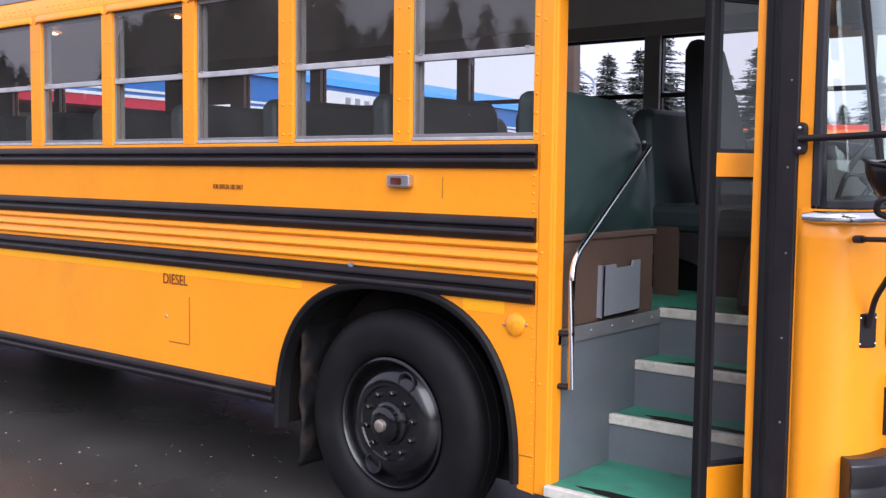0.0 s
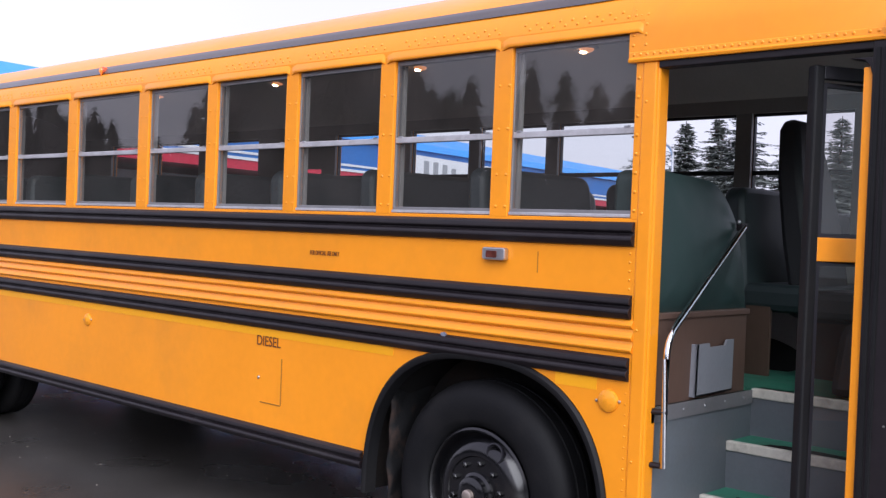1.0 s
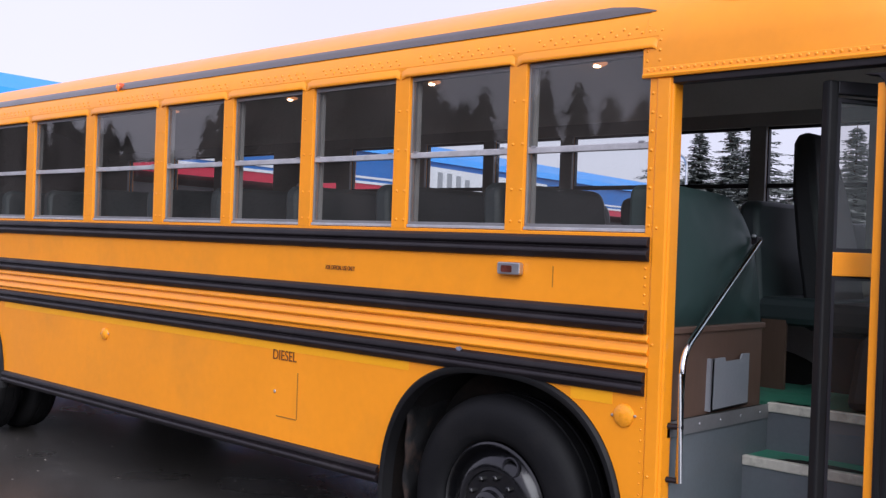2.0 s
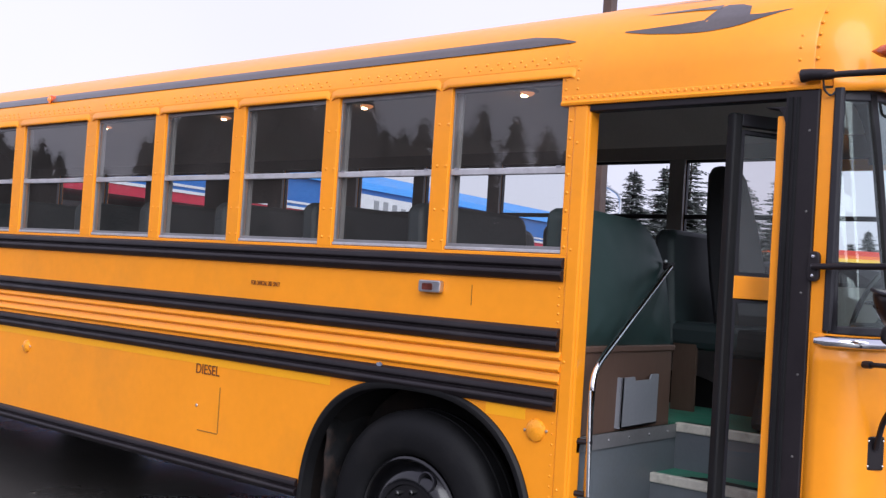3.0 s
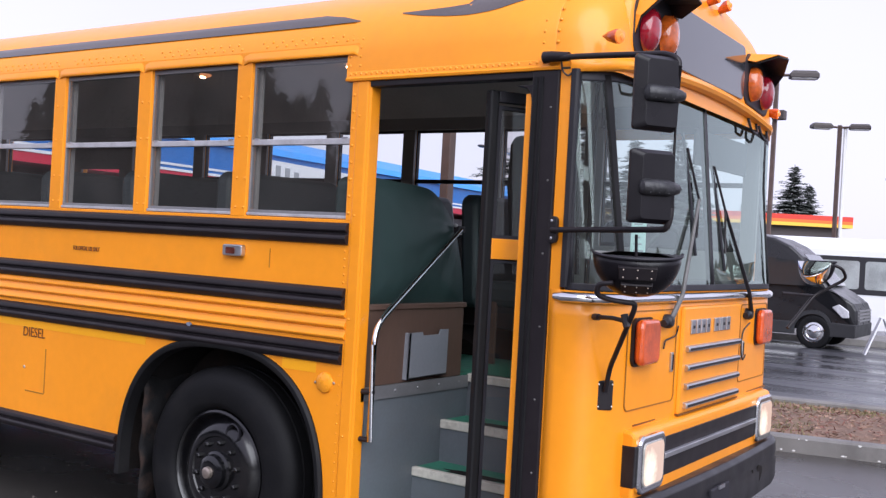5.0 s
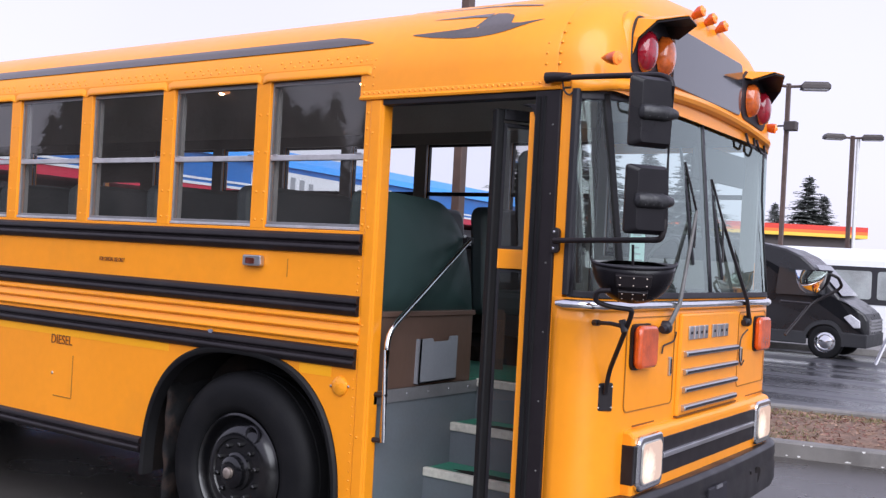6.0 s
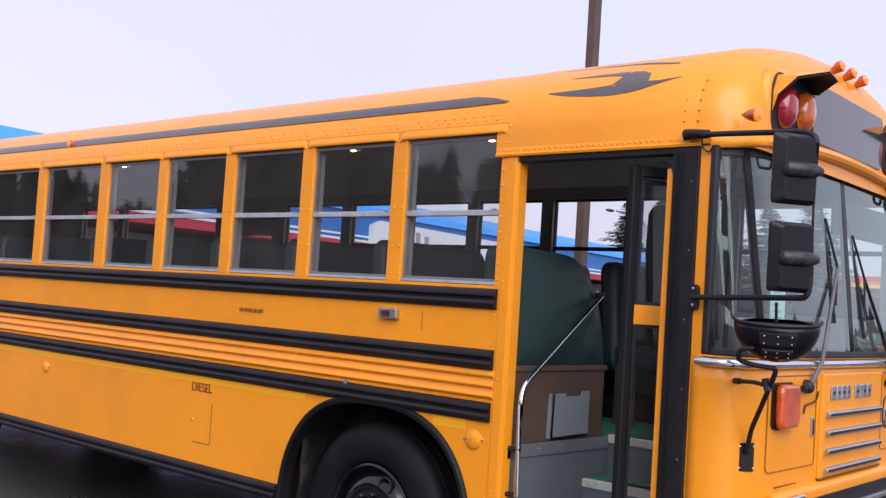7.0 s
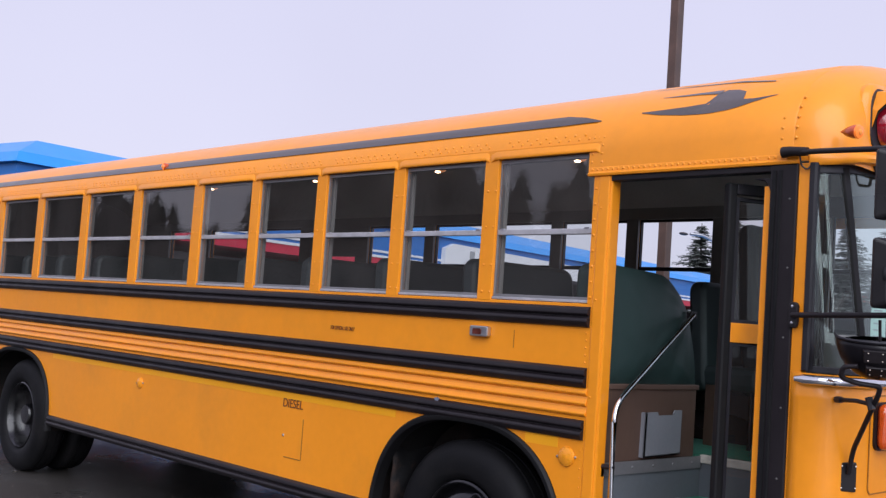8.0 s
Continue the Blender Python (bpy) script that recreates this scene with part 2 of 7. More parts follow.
QUARTER = glass("corner_pane_glass", (0.78, 0.86, 0.84), 0.045, 0.008, (0.83, 0.98, 0.95), 4.2, 0.03)
DARKGLASS = mat("dark_sign_glass", (0.035, 0.036, 0.042), 0.10, vary=0.12, spec=0.7, coat=0.4)
ASPHALT = mat("wet_asphalt", (0.056, 0.051, 0.047), 0.30, vary=0.45, scale=0.8, fine=110, bump=0.5, dirt=(0.10, 0.095, 0.09), dirt_amount=0.35, dirt_scale=0.6)
ROADWET = mat("wet_dark_road", (0.034, 0.034, 0.038), 0.28, vary=0.5, scale=1.1, fine=40, bump=0.16, stretch=(0.10, 1.0, 1), rv=0.2)
CONCRETE = mat("kerb_concrete", (0.20, 0.19, 0.18), 0.75, vary=0.2, scale=5, fine=120, bump=0.3, dirt=(0.07, 0.065, 0.06), dirt_amount=0.5, dirt_scale=4, by_object=0.1)
CURBPAINT = mat("white_paint_flake", (0.75, 0.74, 0.72), 0.7, vary=0.1)
MULCH = mat("brown_mulch", (0.19, 0.12, 0.085), 0.95, vary=0.45, scale=7, fine=50, bump=0.8, dirt=(0.13, 0.125, 0.05), dirt_amount=0.8, dirt_scale=1.6)
VANLENS = mat("clear_van_lens", (0.5, 0.5, 0.53), 0.1, vary=0.2, scale=20, coat=0.5)
CHIPRED = mat("reddish_bark", (0.17, 0.075, 0.06), 0.9, vary=0.4, scale=2, fine=30)
CHIP = mat("wood_chip", (0.28, 0.18, 0.13), 0.9, vary=0.4, scale=2, fine=30)
GRASS = mat("winter_grass", (0.17, 0.155, 0.06), 0.9, vary=0.4, scale=3, fine=40)
BARK = mat("conifer_bark", (0.07, 0.05, 0.04), 0.9, vary=0.3, scale=5, bump=0.5)
# Paler than true needles: distance haze is put into the colour.
NEEDLE = mat("haze_paled_needles", (0.20, 0.215, 0.20), 0.7, vary=0.4, scale=0.7, fine=6)
# Same foliage darkened: shade put into the colour for the window reflections.
WOODS = mat("darkened_evergreens", (0.022, 0.028, 0.022), 0.9, vary=0.4, scale=0.5, fine=4)
TWIG = mat("bare_twig", (0.10, 0.08, 0.07), 0.9, vary=0.2)
POLEBROWN = mat("brown_pole_paint", (0.085, 0.055, 0.045), 0.5, vary=0.2, scale=3, dirt=(0.16, 0.10, 0.08), dirt_amount=0.4, dirt_scale=6)
POLEWHITE = mat("white_pole_paint", (0.75, 0.75, 0.75), 0.4, vary=0.05)
BLUEROOF = mat("blue_metal_roof", (0.035, 0.28, 0.74), 0.38, vary=0.10, scale=0.4, fine=3, dirt=(0.05, 0.32, 0.75), dirt_amount=0.3, dirt_scale=0.3)
BLUEWALL = mat("blue_fascia", (0.022, 0.15, 0.48), 0.42, vary=0.08, scale=0.5)
WHITEPANEL = mat("white_panel_paint", (0.78, 0.78, 0.80), 0.4, vary=0.05, scale=0.6)
REDPANEL = mat("red_fascia", (0.52, 0.018, 0.05), 0.42, vary=0.08, scale=0.6)
GREYWALL = mat("grey_wall", (0.16, 0.16, 0.17), 0.7, vary=0.15, scale=0.6)
GREYTEXT = mat("grey_letter_paint", (0.32, 0.33, 0.35), 0.5, vary=0.05)
VANBLACK = mat("black_van_paint", (0.012, 0.012, 0.014), 0.32, vary=0.15, coat=0.2, spec=0.4)
VANGLASS = mat("dark_van_glass", (0.03, 0.035, 0.04), 0.08, vary=0.1, coat=0.5)
VANPLASTIC = mat("dark_grey_plastic", (0.032, 0.032, 0.035), 0.6, vary=0.15, spec=0.3)
GRIT = mat("pale_grit", (0.24, 0.21, 0.18), 0.8, vary=0.3)
LAMPHEAD = mat("bronze_lamp_housing", (0.05, 0.04, 0.038), 0.5, vary=0.15)
LAMPLENS = mat("pale_lamp_lens", (0.55, 0.55, 0.55), 0.2, vary=0.1)
ORANGEBAND = mat("orange_canopy_band", (0.85, 0.17, 0.02), 0.5, vary=0.05)
YELLOWBAND = mat("yellow_canopy_band", (0.9, 0.55, 0.05), 0.5, vary=0.05)
REDBAND = mat("red_canopy_band", (0.65, 0.04, 0.02), 0.5, vary=0.05)
CANOPYGREY = mat("canopy_underside", (0.10, 0.085, 0.085), 0.7, vary=0.1)
# Pale uneven base colour: reflections on the dark glass are painted in.
BUSGLASS = mat("shuttle_window_painted_reflection", (0.34, 0.36, 0.36), 0.12, vary=0.5, scale=1.5, coat=0.5)
PAPER = mat("pale_notice_paper", (0.55, 0.72, 0.66), 0.7, vary=0.08, scale=20)
FLAGRED = mat("red_cloth", (0.5, 0.03, 0.05), 0.8, vary=0.1)
FLAGWHITE = mat("white_cloth", (0.75, 0.72, 0.74), 0.8, vary=0.05)


# ---- mesh tools ----
def part(name, bm, material, parent=None, label="", smooth=False, bevel=0.0, solid=0.0):
    me = bpy.data.meshes.new(name)
    bmesh.ops.recalc_face_normals(bm, faces=bm.faces[:])
    bm.to_mesh(me)
    bm.free()
    mats = material if isinstance(material, (list, tuple)) else [material]
    for mm in mats:
        me.materials.append(mm)
    if smooth:
        me.polygons.foreach_set("use_smooth", [True] * len(me.polygons))
        me.set_sharp_from_angle(angle=radians(40))
    ob = new(name, me)
    if parent:
        ob.parent = parent
    if label:
        ob["label"] = label
    if solid:
        md = ob.modifiers.new("thickness", "SOLIDIFY")
        md.thickness, md.offset = solid, -1
    if bevel:
        md = ob.modifiers.new("soft_edges", "BEVEL")
        md.width, md.segments, md.limit_method = bevel, 2, "ANGLE"
    return ob


def thing(name, label, category, group="", at=(0, 0, 0), turn=0.0, kind=""):
    ob = new(name)
    ob.empty_display_size = 0.2
    ob.location = at
    ob.rotation_euler[2] = radians(turn)
    return tagged(ob, label, category, group, kind)


def box(bm, x0, x1, y0, y1, z0, z1):
    v = [bm.verts.new(p) for p in ((x0, y0, z0), (x1, y0, z0), (x1, y1, z0), (x0, y1, z0), (x0, y0, z1), (x1, y0, z1), (x1, y1, z1), (x0, y1, z1))]
    for q in ((3, 2, 1, 0), (4, 5, 6, 7), (0, 1, 5, 4), (1, 2, 6, 5), (2, 3, 7, 6), (3, 0, 4, 7)):
        bm.faces.new([v[i] for i in q])
    return v


def prism(bm, pts, axis, a, b):
    """A flat outline (two coordinates, in the order of the axes left) drawn out along an axis from a to b."""
    def put(p, d):
        return {"x": (d, p[0], p[1]), "y": (p[0], d, p[1]), "z": (p[0], p[1], d)}[axis]
    lo = [bm.verts.new(put(p, a)) for p in pts]
    hi = [bm.verts.new(put(p, b)) for p in pts]
    bm.faces.new(lo)
    bm.faces.new(hi[::-1])
    for i in range(len(pts)):
        j = (i + 1) % len(pts)
        bm.faces.new((lo[i], hi[i], hi[j], lo[j]))


def ring_frame(p, q, up, r, seg):
    d = (Vector(q) - Vector(p)).normalized()
    u = d.cross(up)
    if u.length < 1e-4:
        u = d.cross(Vector((1, 0, 0)))
    u.normalize()
    w = d.cross(u)
    return [u * math.cos(2 * math.pi * i / seg) * r + w * math.sin(2 * math.pi * i / seg) * r for i in range(seg)]


def tube(bm, pts, r, seg=8, r2=None):
    """A round bar along a line of points."""
    pts = [Vector(p) for p in pts]
    rings = []
    for i, p in enumerate(pts):
        a, b = pts[max(0, i - 1)], pts[min(len(pts) - 1, i + 1)]
        rr = r if r2 is None else r + (r2 - r) * i / (len(pts) - 1)
        rings.append([bm.verts.new(p + o) for o in ring_frame(a, b, Vector((0, 0, 1)), rr, seg)])
    for a, b in zip(rings, rings[1:]):
        for i in range(seg):
            bm.faces.new((a[i], a[(i + 1) % seg], b[(i + 1) % seg], b[i]))
    bm.faces.new(rings[0][::-1])
    bm.faces.new(rings[-1])


def bend(pts, r=0.05, n=5):
    """Rounds the corners of a line of points."""
    pts = [Vector(p) for p in pts]
    out = [pts[0]]
    for a, b, c in zip(pts, pts[1:], pts[2:]):
        d1, d2 = (a - b), (c - b)
        k = min(r, d1.length * 0.45, d2.length * 0.45)
        p, q = b + d1.normalized() * k, b + d2.normalized() * k
        for i in range(n + 1):
            t = i / n
            out.append(p * (1 - t) ** 2 + b * 2 * t * (1 - t) + q * t ** 2)
    out.append(pts[-1])
    return out


def lathe(bm, prof, centre, axis="y", seg=40, a0=0.0, a1=2 * math.pi):
    """Turns a profile of (radius, along) round an axis through centre."""
    full = abs(a1 - a0 - 2 * math.pi) < 1e-6
    n = seg if full else seg + 1
    rings = []
    for r, h in prof:
        ring = []
        for i in range(n):
            t = a0 + (a1 - a0) * i / seg
            c, s = math.cos(t) * r, math.sin(t) * r
            p = {"y": (c, h, s), "z": (c, s, h), "x": (h, c, s)}[axis]
            ring.append(bm.verts.new(Vector(p) + Vector(centre)))
        rings.append(ring)
    for a, b in zip(rings, rings[1:]):
        for i in range(seg):
            j = (i + 1) % n
            bm.faces.new((a[i], a[j], b[j], b[i]))
    return rings


def rounded(w, h, r, n=5):
    """The outline of a rounded rectangle about the origin."""
    out = []
    for cx, cy, a in ((w / 2 - r, h / 2 - r, 0), (-w / 2 + r, h / 2 - r, 90), (-w / 2 + r, -h / 2 + r, 180), (w / 2 - r, -h / 2 + r, 270)):
        for i in range(n + 1):
            t = radians(a + 90 * i / n)
            out.append((cx + r * math.cos(t), cy + r * math.sin(t)))
    return out


def shifted(pts, a, b):
    return [(p[0] + a, p[1] + b) for p in pts]


def grid(bm, fn, nu, nv):
    """A sheet of nu x nv quads through fn(u, v)."""
    vs = [[bm.verts.new(fn(i / nu, j / nv)) for j in range(nv + 1)] for i in range(nu + 1)]
    for i in range(nu):
        for j in range(nv):
            bm.faces.new((vs[i][j], vs[i + 1][j], vs[i + 1][j + 1], vs[i][j + 1]))
    return vs


def blob(bm, c, rx, ry, rz, seg=12, rings=8):
    m = Matrix.Translation(c) @ Matrix.Diagonal((rx, ry, rz, 1))
    bmesh.ops.create_uvsphere(bm, u_segments=seg, v_segments=rings, radius=1.0, matrix=m)


def text_part(name, body, size, material, parent, origin, along, up, depth=0.002, label=""):
    """Flat raised letters set along a direction on a surface."""
    cu = bpy.data.curves.new(name, "FONT")
    cu.body, cu.size, cu.extrude = body, size, depth
    tmp = bpy.data.objects.new(name, cu)
    scene.collection.objects.link(tmp)
    deps = bpy.context.evaluated_depsgraph_get()
    me = bpy.data.meshes.new_from_object(tmp.evaluated_get(deps))
    bpy.data.objects.remove(tmp)
    a, u = Vector(along).normalized(), Vector(up).normalized()
    n = a.cross(u)
    m = Matrix((a, u, n)).transposed().to_4x4()
    m.translation = origin
    me.transform(m)
    me.materials.clear()
    me.materials.append(material)
    ob = new(name, me)
    ob.parent = parent
    if label:
        ob["label"] = label
    return ob


# ---- the school bus: shared shape ----
REAR, WIDE, MID = -9.1, 2.44, 1.22
FLOOR_Z = 1.0
# the lot lies a little under the level from which the bus is set out
GZ = -0.038
ROOF = ((0.0, 2.482), (0.005, 2.525), (0.03, 2.598), (0.075, 2.664), (0.14, 2.725), (0.25, 2.793), (0.40, 2.852), (0.60, 2.898), (0.85, 2.937), (1.22, 2.958))
WINDOWS = tuple((-0.630 - 0.733 * k, 0.004 - 0.733 * k) for k in range(5)) + tuple((-4.472 - 0.915 * k, -3.680 - 0.915 * k) for k in range(5))
WIN_B, WIN_T = 1.745, 2.474


def roof_z(y):
    y = min(y, WIDE - y)
    for (a, za), (b, zb) in zip(ROOF, ROOF[1:]):
        if y <= b:
            return za + (zb - za) * (y - a) / (b - a)
    return ROOF[-1][1]


def roof_section(inset=0.0, low=2.367):
    half = list(ROOF)
    pts = half + [(WIDE - y, z) for y, z in half[-2::-1]]
    pts = [(0.0, low)] + pts + [(WIDE, low)]
    return [(MID + (y - MID) * (1 - inset / MID), 2.345 + (z - 2.345) * (1 - inset / 0.613)) for y, z in pts]


# the corners of the nose are deeper across the bus than along it
CORNER = 1.75


def corner_arc(r):
    return math.pi / 2 * math.sqrt((r * r + (CORNER * r) ** 2) / 2)


def plan(s, xf, r, x0=1.03, bow=0.012):
    """A point of the nose's outline seen from above; s is metres from the door side's start, mirrored past the middle."""
    ry = CORNER * r
    side, arc, front = xf - r - x0, corner_arc(r), MID - ry
    half = side + arc + front
    mirror = s > half
    if mirror:
        s = 2 * half - s
    if s <= side:
        x, y = x0 + s, 0.0
    elif s <= side + arc:
        t = (s - side) / arc * math.pi / 2
        x, y = xf - r + r * math.sin(t), ry - ry * math.cos(t)
    else:
        y = ry + s - side - arc
        x = xf + bow * (1 - ((MID - y) / front) ** 2)
    return x, (WIDE - y if mirror else y)


def plan_len(xf, r, x0=1.03):
    return 2 * ((xf - r - x0) + corner_arc(r) + MID - CORNER * r)


def super_arch(cx, z0, a, b, p=2.6, n=28):
    out = []
    for i in range(n + 1):
        t = math.pi * (1 - i / n)
        c, s = math.cos(t), math.sin(t)
        out.append((cx + a * math.copysign(abs(c) ** (2 / p), c), z0 + b * abs(s) ** (2 / p)))
    return out


bus = thing("school_bus", "yellow school bus with black rails and its door open", "school bus")


# ---- the school bus: shell ----
def lower_side(y0, y1, door_side):
    bm = bmesh.new()
    pts = [(REAR, 0.50)]
    pts += [(-7.33, 0.50)] + super_arch(-6.56, 0.42, 0.77, 0.66)[1:-1] + [(-5.79, 0.50)]
    pts += [(-1.47, 0.50)] + super_arch(-0.757, 0.36, 0.708, 0.748)[1:-1] + [(-0.045, 0.34)]
    if door_side:
        pts += [(0.036, 0.33), (0.036, 1.215)]
    else:
        pts += [(1.03, 0.40), (1.03, 1.215)]
    pts += [(REAR, 1.215)]
    prism(bm, pts, "y", y0, y1)
    return bm


part("lower_side_panel", lower_side(0.0, 0.035, True), YELLOW, bus, "yellow steel skirt with two wheel arches", bevel=0.002)
part("far_lower_side_panel", lower_side(WIDE - 0.035, WIDE, False), YELLOW, bus)

bm = bmesh.new()
box(bm, REAR, 0.036, 0.001, 0.034, 1.335, 1.74)
part("belt_panel", bm, YELLOW, bus, "plain yellow belt panel under the windows", bevel=0.002)
# ribbed band between the two lower rub rails
bm = bmesh.new()
prof = [(0.034, 1.183)]
for zc in (1.219, 1.268, 1.317):
    prof += [(0.0, zc - 0.016), (-0.012, zc - 0.009), (-0.016, zc - 0.003), (-0.016, zc + 0.001), (-0.011, zc + 0.006), (-0.003, zc + 0.020)]
prof += [(0.0, 1.340), (0.034, 1.340)]
prism(bm, prof, "x", REAR, 0.040)
part("ribbed_panel", bm, YELLOW, bus, "yellow corrugated band of three long ribs", bevel=0.002)

# rub rails
def rub_rail(name, z0, z1, x0, x1):
    bm = bmesh.new()
    h = z1 - z0
    prof = [(0.0, z0), (-0.014, z0 + 0.04 * h), (-0.027, z0 + 0.22 * h), (-0.030, z0 + 0.27 * h), (-0.029, z0 + 0.34 * h), (-0.024, z0 + 0.43 * h), (-0.010, z0 + 0.50 * h),
            (-0.010, z0 + 0.55 * h), (-0.025, z0 + 0.62 * h), (-0.027, z0 + 0.67 * h), (-0.026, z0 + 0.74 * h), (-0.023, z0 + 0.86 * h), (-0.010, z0 + 0.96 * h), (0.0, z1)]
    prism(bm, prof, "x", x0, x1)
    return part(name, bm, BLACK, bus, "black ribbed steel rub rail", bevel=0.0015)


rub_rail("rub_rail", 1.626, 1.726, -7.42, 0.030)
rub_rail("rub_rail", 1.338, 1.436, REAR, 0.030)
rub_rail("rub_rail", 1.092, 1.188, REAR, 0.030)
rub_rail("skirt_rail", 0.468, 0.560, -5.77, -1.485)
rub_rail("skirt_rail", 0.468, 0.560, REAR, -7.34)
# bright tape under the lowest long rail
bm = bmesh.new()
box(bm, -5.80, -1.30, -0.0015, 0.0, 1.05, 1.092)
box(bm, -0.33, -0.12, -0.0015, 0.0, 1.042, 1.092)
part("reflective_tape", bm, YELLOW2, bus, "bright yellow tape under the rail")

# wheel arch trims and wells
for cx, a, b, z0 in ((-0.757, 0.708, 0.748, 0.36), (-6.56, 0.77, 0.66, 0.42)):
    for y0, y1, far in ((-0.022, 0.05, False), (WIDE - 0.05, WIDE + 0.02, True)):
        bm = bmesh.new()
        sg_ = -1 if far else 1
        ymid = WIDE if far else 0.0
        rings = []
        for off, yo in ((0.014, 0.03), (0.014, -0.010), (0.004, -0.022), (-0.010, -0.022), (-0.020, -0.016), (-0.024, 0.05), (-0.01, 0.05)):
            rings.append([bm.verts.new((x, ymid + sg_ * yo, z)) for x, z in super_arch(cx, z0, a + off, b + off, 2.6, 48)])
        for r0_, r1_ in zip(rings, rings[1:]):
            for k in range(len(r0_) - 1):
                bm.faces.new((r0_[k], r0_[k + 1], r1_[k + 1], r1_[k]))
        part("arch_trim", bm, DOORRUBBER, bus, "black rolled wheel arch lip", smooth=True)
    arcp = super_arch(cx, z0, a + 0.02, b + 0.015)
    for ya, yb, inner_y in ((0.036, 0.75, 0.75), (WIDE - 0.75, WIDE - 0.036, WIDE - 0.75)):
        bm = bmesh.new()
        lo_, hi_ = [bm.verts.new((x, ya, z)) for x, z in arcp], [bm.verts.new((x, yb, z)) for x, z in arcp]
        for k in range(len(arcp) - 1):
            bm.faces.new((lo_[k], lo_[k + 1], hi_[k + 1], hi_[k]))
        bm.faces.new(hi_ if inner_y == yb else lo_)
        part("wheel_well", bm, UNDER, bus, "dirty dark wheel well", smooth=True)

# window pillars, header and eyebrows
edges = [0.036] + [e for w in WINDOWS for e in (w[1], w[0])] + [REAR]
for a, b in zip(edges[0::2], edges[1::2]):
    bm = bmesh.new()
    box(bm, b, a, 0.0, 0.05, 1.735, 2.50)
    part("window_pillar", bm, YELLOW, bus, "yellow riveted window pillar", bevel=0.003)
bm = bmesh.new()
box(bm, REAR, 0.036, 0.001, 0.05, 2.478, 2.525)
part("window_header", bm, YELLOW, bus)
for x0, x1 in WINDOWS:
    bm = bmesh.new()
    prof = [(0.0, 2.474), (-0.011, 2.475), (-0.015, 2.480), (-0.012, 2.492), (-0.003, 2.512), (0.0, 2.518)]
    n = len(prof)
    sections = ((x0 - 0.055, 0.15, -0.012), (x0 - 0.02, 1.0, 0.0), (x1 + 0.01, 1.0, 0.0), (x1 + 0.028, 0.15, -0.012))
    rings = [[bm.verts.new((x, y * k, z + dz)) for y, z in prof] for x, k, dz in sections]
    for a, b in zip(rings, rings[1:]):
        for i in range(n):
            bm.faces.new((a[i], a[(i + 1) % n], b[(i + 1) % n], b[i]))
    bm.faces.new(rings[0])
    bm.faces.new(rings[-1])
    part("window_eyebrow", bm, YELLOW, bus, "pressed yellow drip lip over the window", smooth=True)

# roof: long shell, front cap and rear cap
def roof_shell(stations, low=2.367):
    bm = bmesh.new()
    rings = [[bm.verts.new((x, y, z)) for y, z in roof_section(d, low)] for x, d in stations]
    for a, b in zip(rings, rings[1:]):
        for i in range(len(a) - 1):
            bm.faces.new((a[i], a[i + 1], b[i + 1], b[i]))
    return bm, rings


bm, rings = roof_shell([(REAR, 0.0), (-6.0, 0.0), (-3.0, 0.0), (-0.02, 0.0)], 2.480)
roof = part("roof", bm, YELLOW, bus, "yellow curved steel roof", smooth=True)
bm, rings = roof_shell([(-0.034, 0.001), (-0.03, -0.003), (0.5, -0.003), (0.998, -0.003), (1.006, 0.003)])
part("roof_front_bay", bm, YELLOW, bus, "yellow roof bay over the door, edged with rivets", smooth=True)
bm, rings = roof_shell([(1.0, 0.0), (1.04, 0.006), (1.08, 0.022), (1.11, 0.044), (1.14, 0.078), (1.16, 0.115), (1.173, 0.16), (1.18, 0.20)])
bm.faces.new(rings[-1])
part("front_cap", bm, YELLOW, bus, "smooth moulded yellow front cap", smooth=True)
bm = bmesh.new()
sec = roof_section()
prism(bm, [(0.0, 0.5)] + sec + [(WIDE, 0.5)], "x", REAR - 0.05, REAR)
part("rear_wall", bm, YELLOW, bus, "plain yellow rear wall")

# drip rail and header over the door
bm = bmesh.new()
prism(bm, [(0.02, 2.355), (-0.012, 2.355), (-0.016, 2.367), (-0.007, 2.373), (-0.005, 2.396), (0.001, 2.402), (0.02, 2.402)], "x", -0.028, 1.03)
part("door_header", bm, YELLOW, bus, "yellow panel with drip edge over the door", bevel=0.002)

# door posts and the black door frame
bm = bmesh.new()
box(bm, 0.036, 0.102, -0.004, 0.02, 0.335, 2.357)
box(bm, 0.096, 0.112, 0.004, 0.075, 0.336, 2.356)
part("rear_door_post", bm, YELLOW, bus, "yellow door post", bevel=0.008)
bm = bmesh.new()
box(bm, 0.907, 1.029, -0.006, 0.09, 0.36, 2.357)
dfr = part("front_door_frame", bm, BLACK, bus, "black steel door frame", bevel=0.006)
for xa, xb in ((0.916, 0.938), (0.944, 0.962)):
    bm = bmesh.new()
    prism(bm, [(xa, -0.004), (xa + 0.004, -0.013), (xb - 0.004, -0.013), (xb, -0.004)], "z", 0.38, 2.33)
    part("rubber_strip", bm, DOORRUBBER, dfr, "black rubber sealing strip", smooth=True)
for k in range(7):
    bm = bmesh.new()
    lathe(bm, [(0.0052, -0.004), (0.004, -0.009), (0.0, -0.010)], (0.998 + 0.004 * (k % 2), 0, 0.50 + 0.285 * k), seg=8)
    part("bolt", bm, WORNGREY, dfr)
bm = bmesh.new()
box(bm, 0.107, 0.907, 0.0, 0.06, 2.328, 2.357)
prism(bm, [(0.907, 2.302), (0.85, 2.302), (0.88, 2.290), (0.897, 2.268), (0.907, 2.235)], "y", 0.001, 0.055)
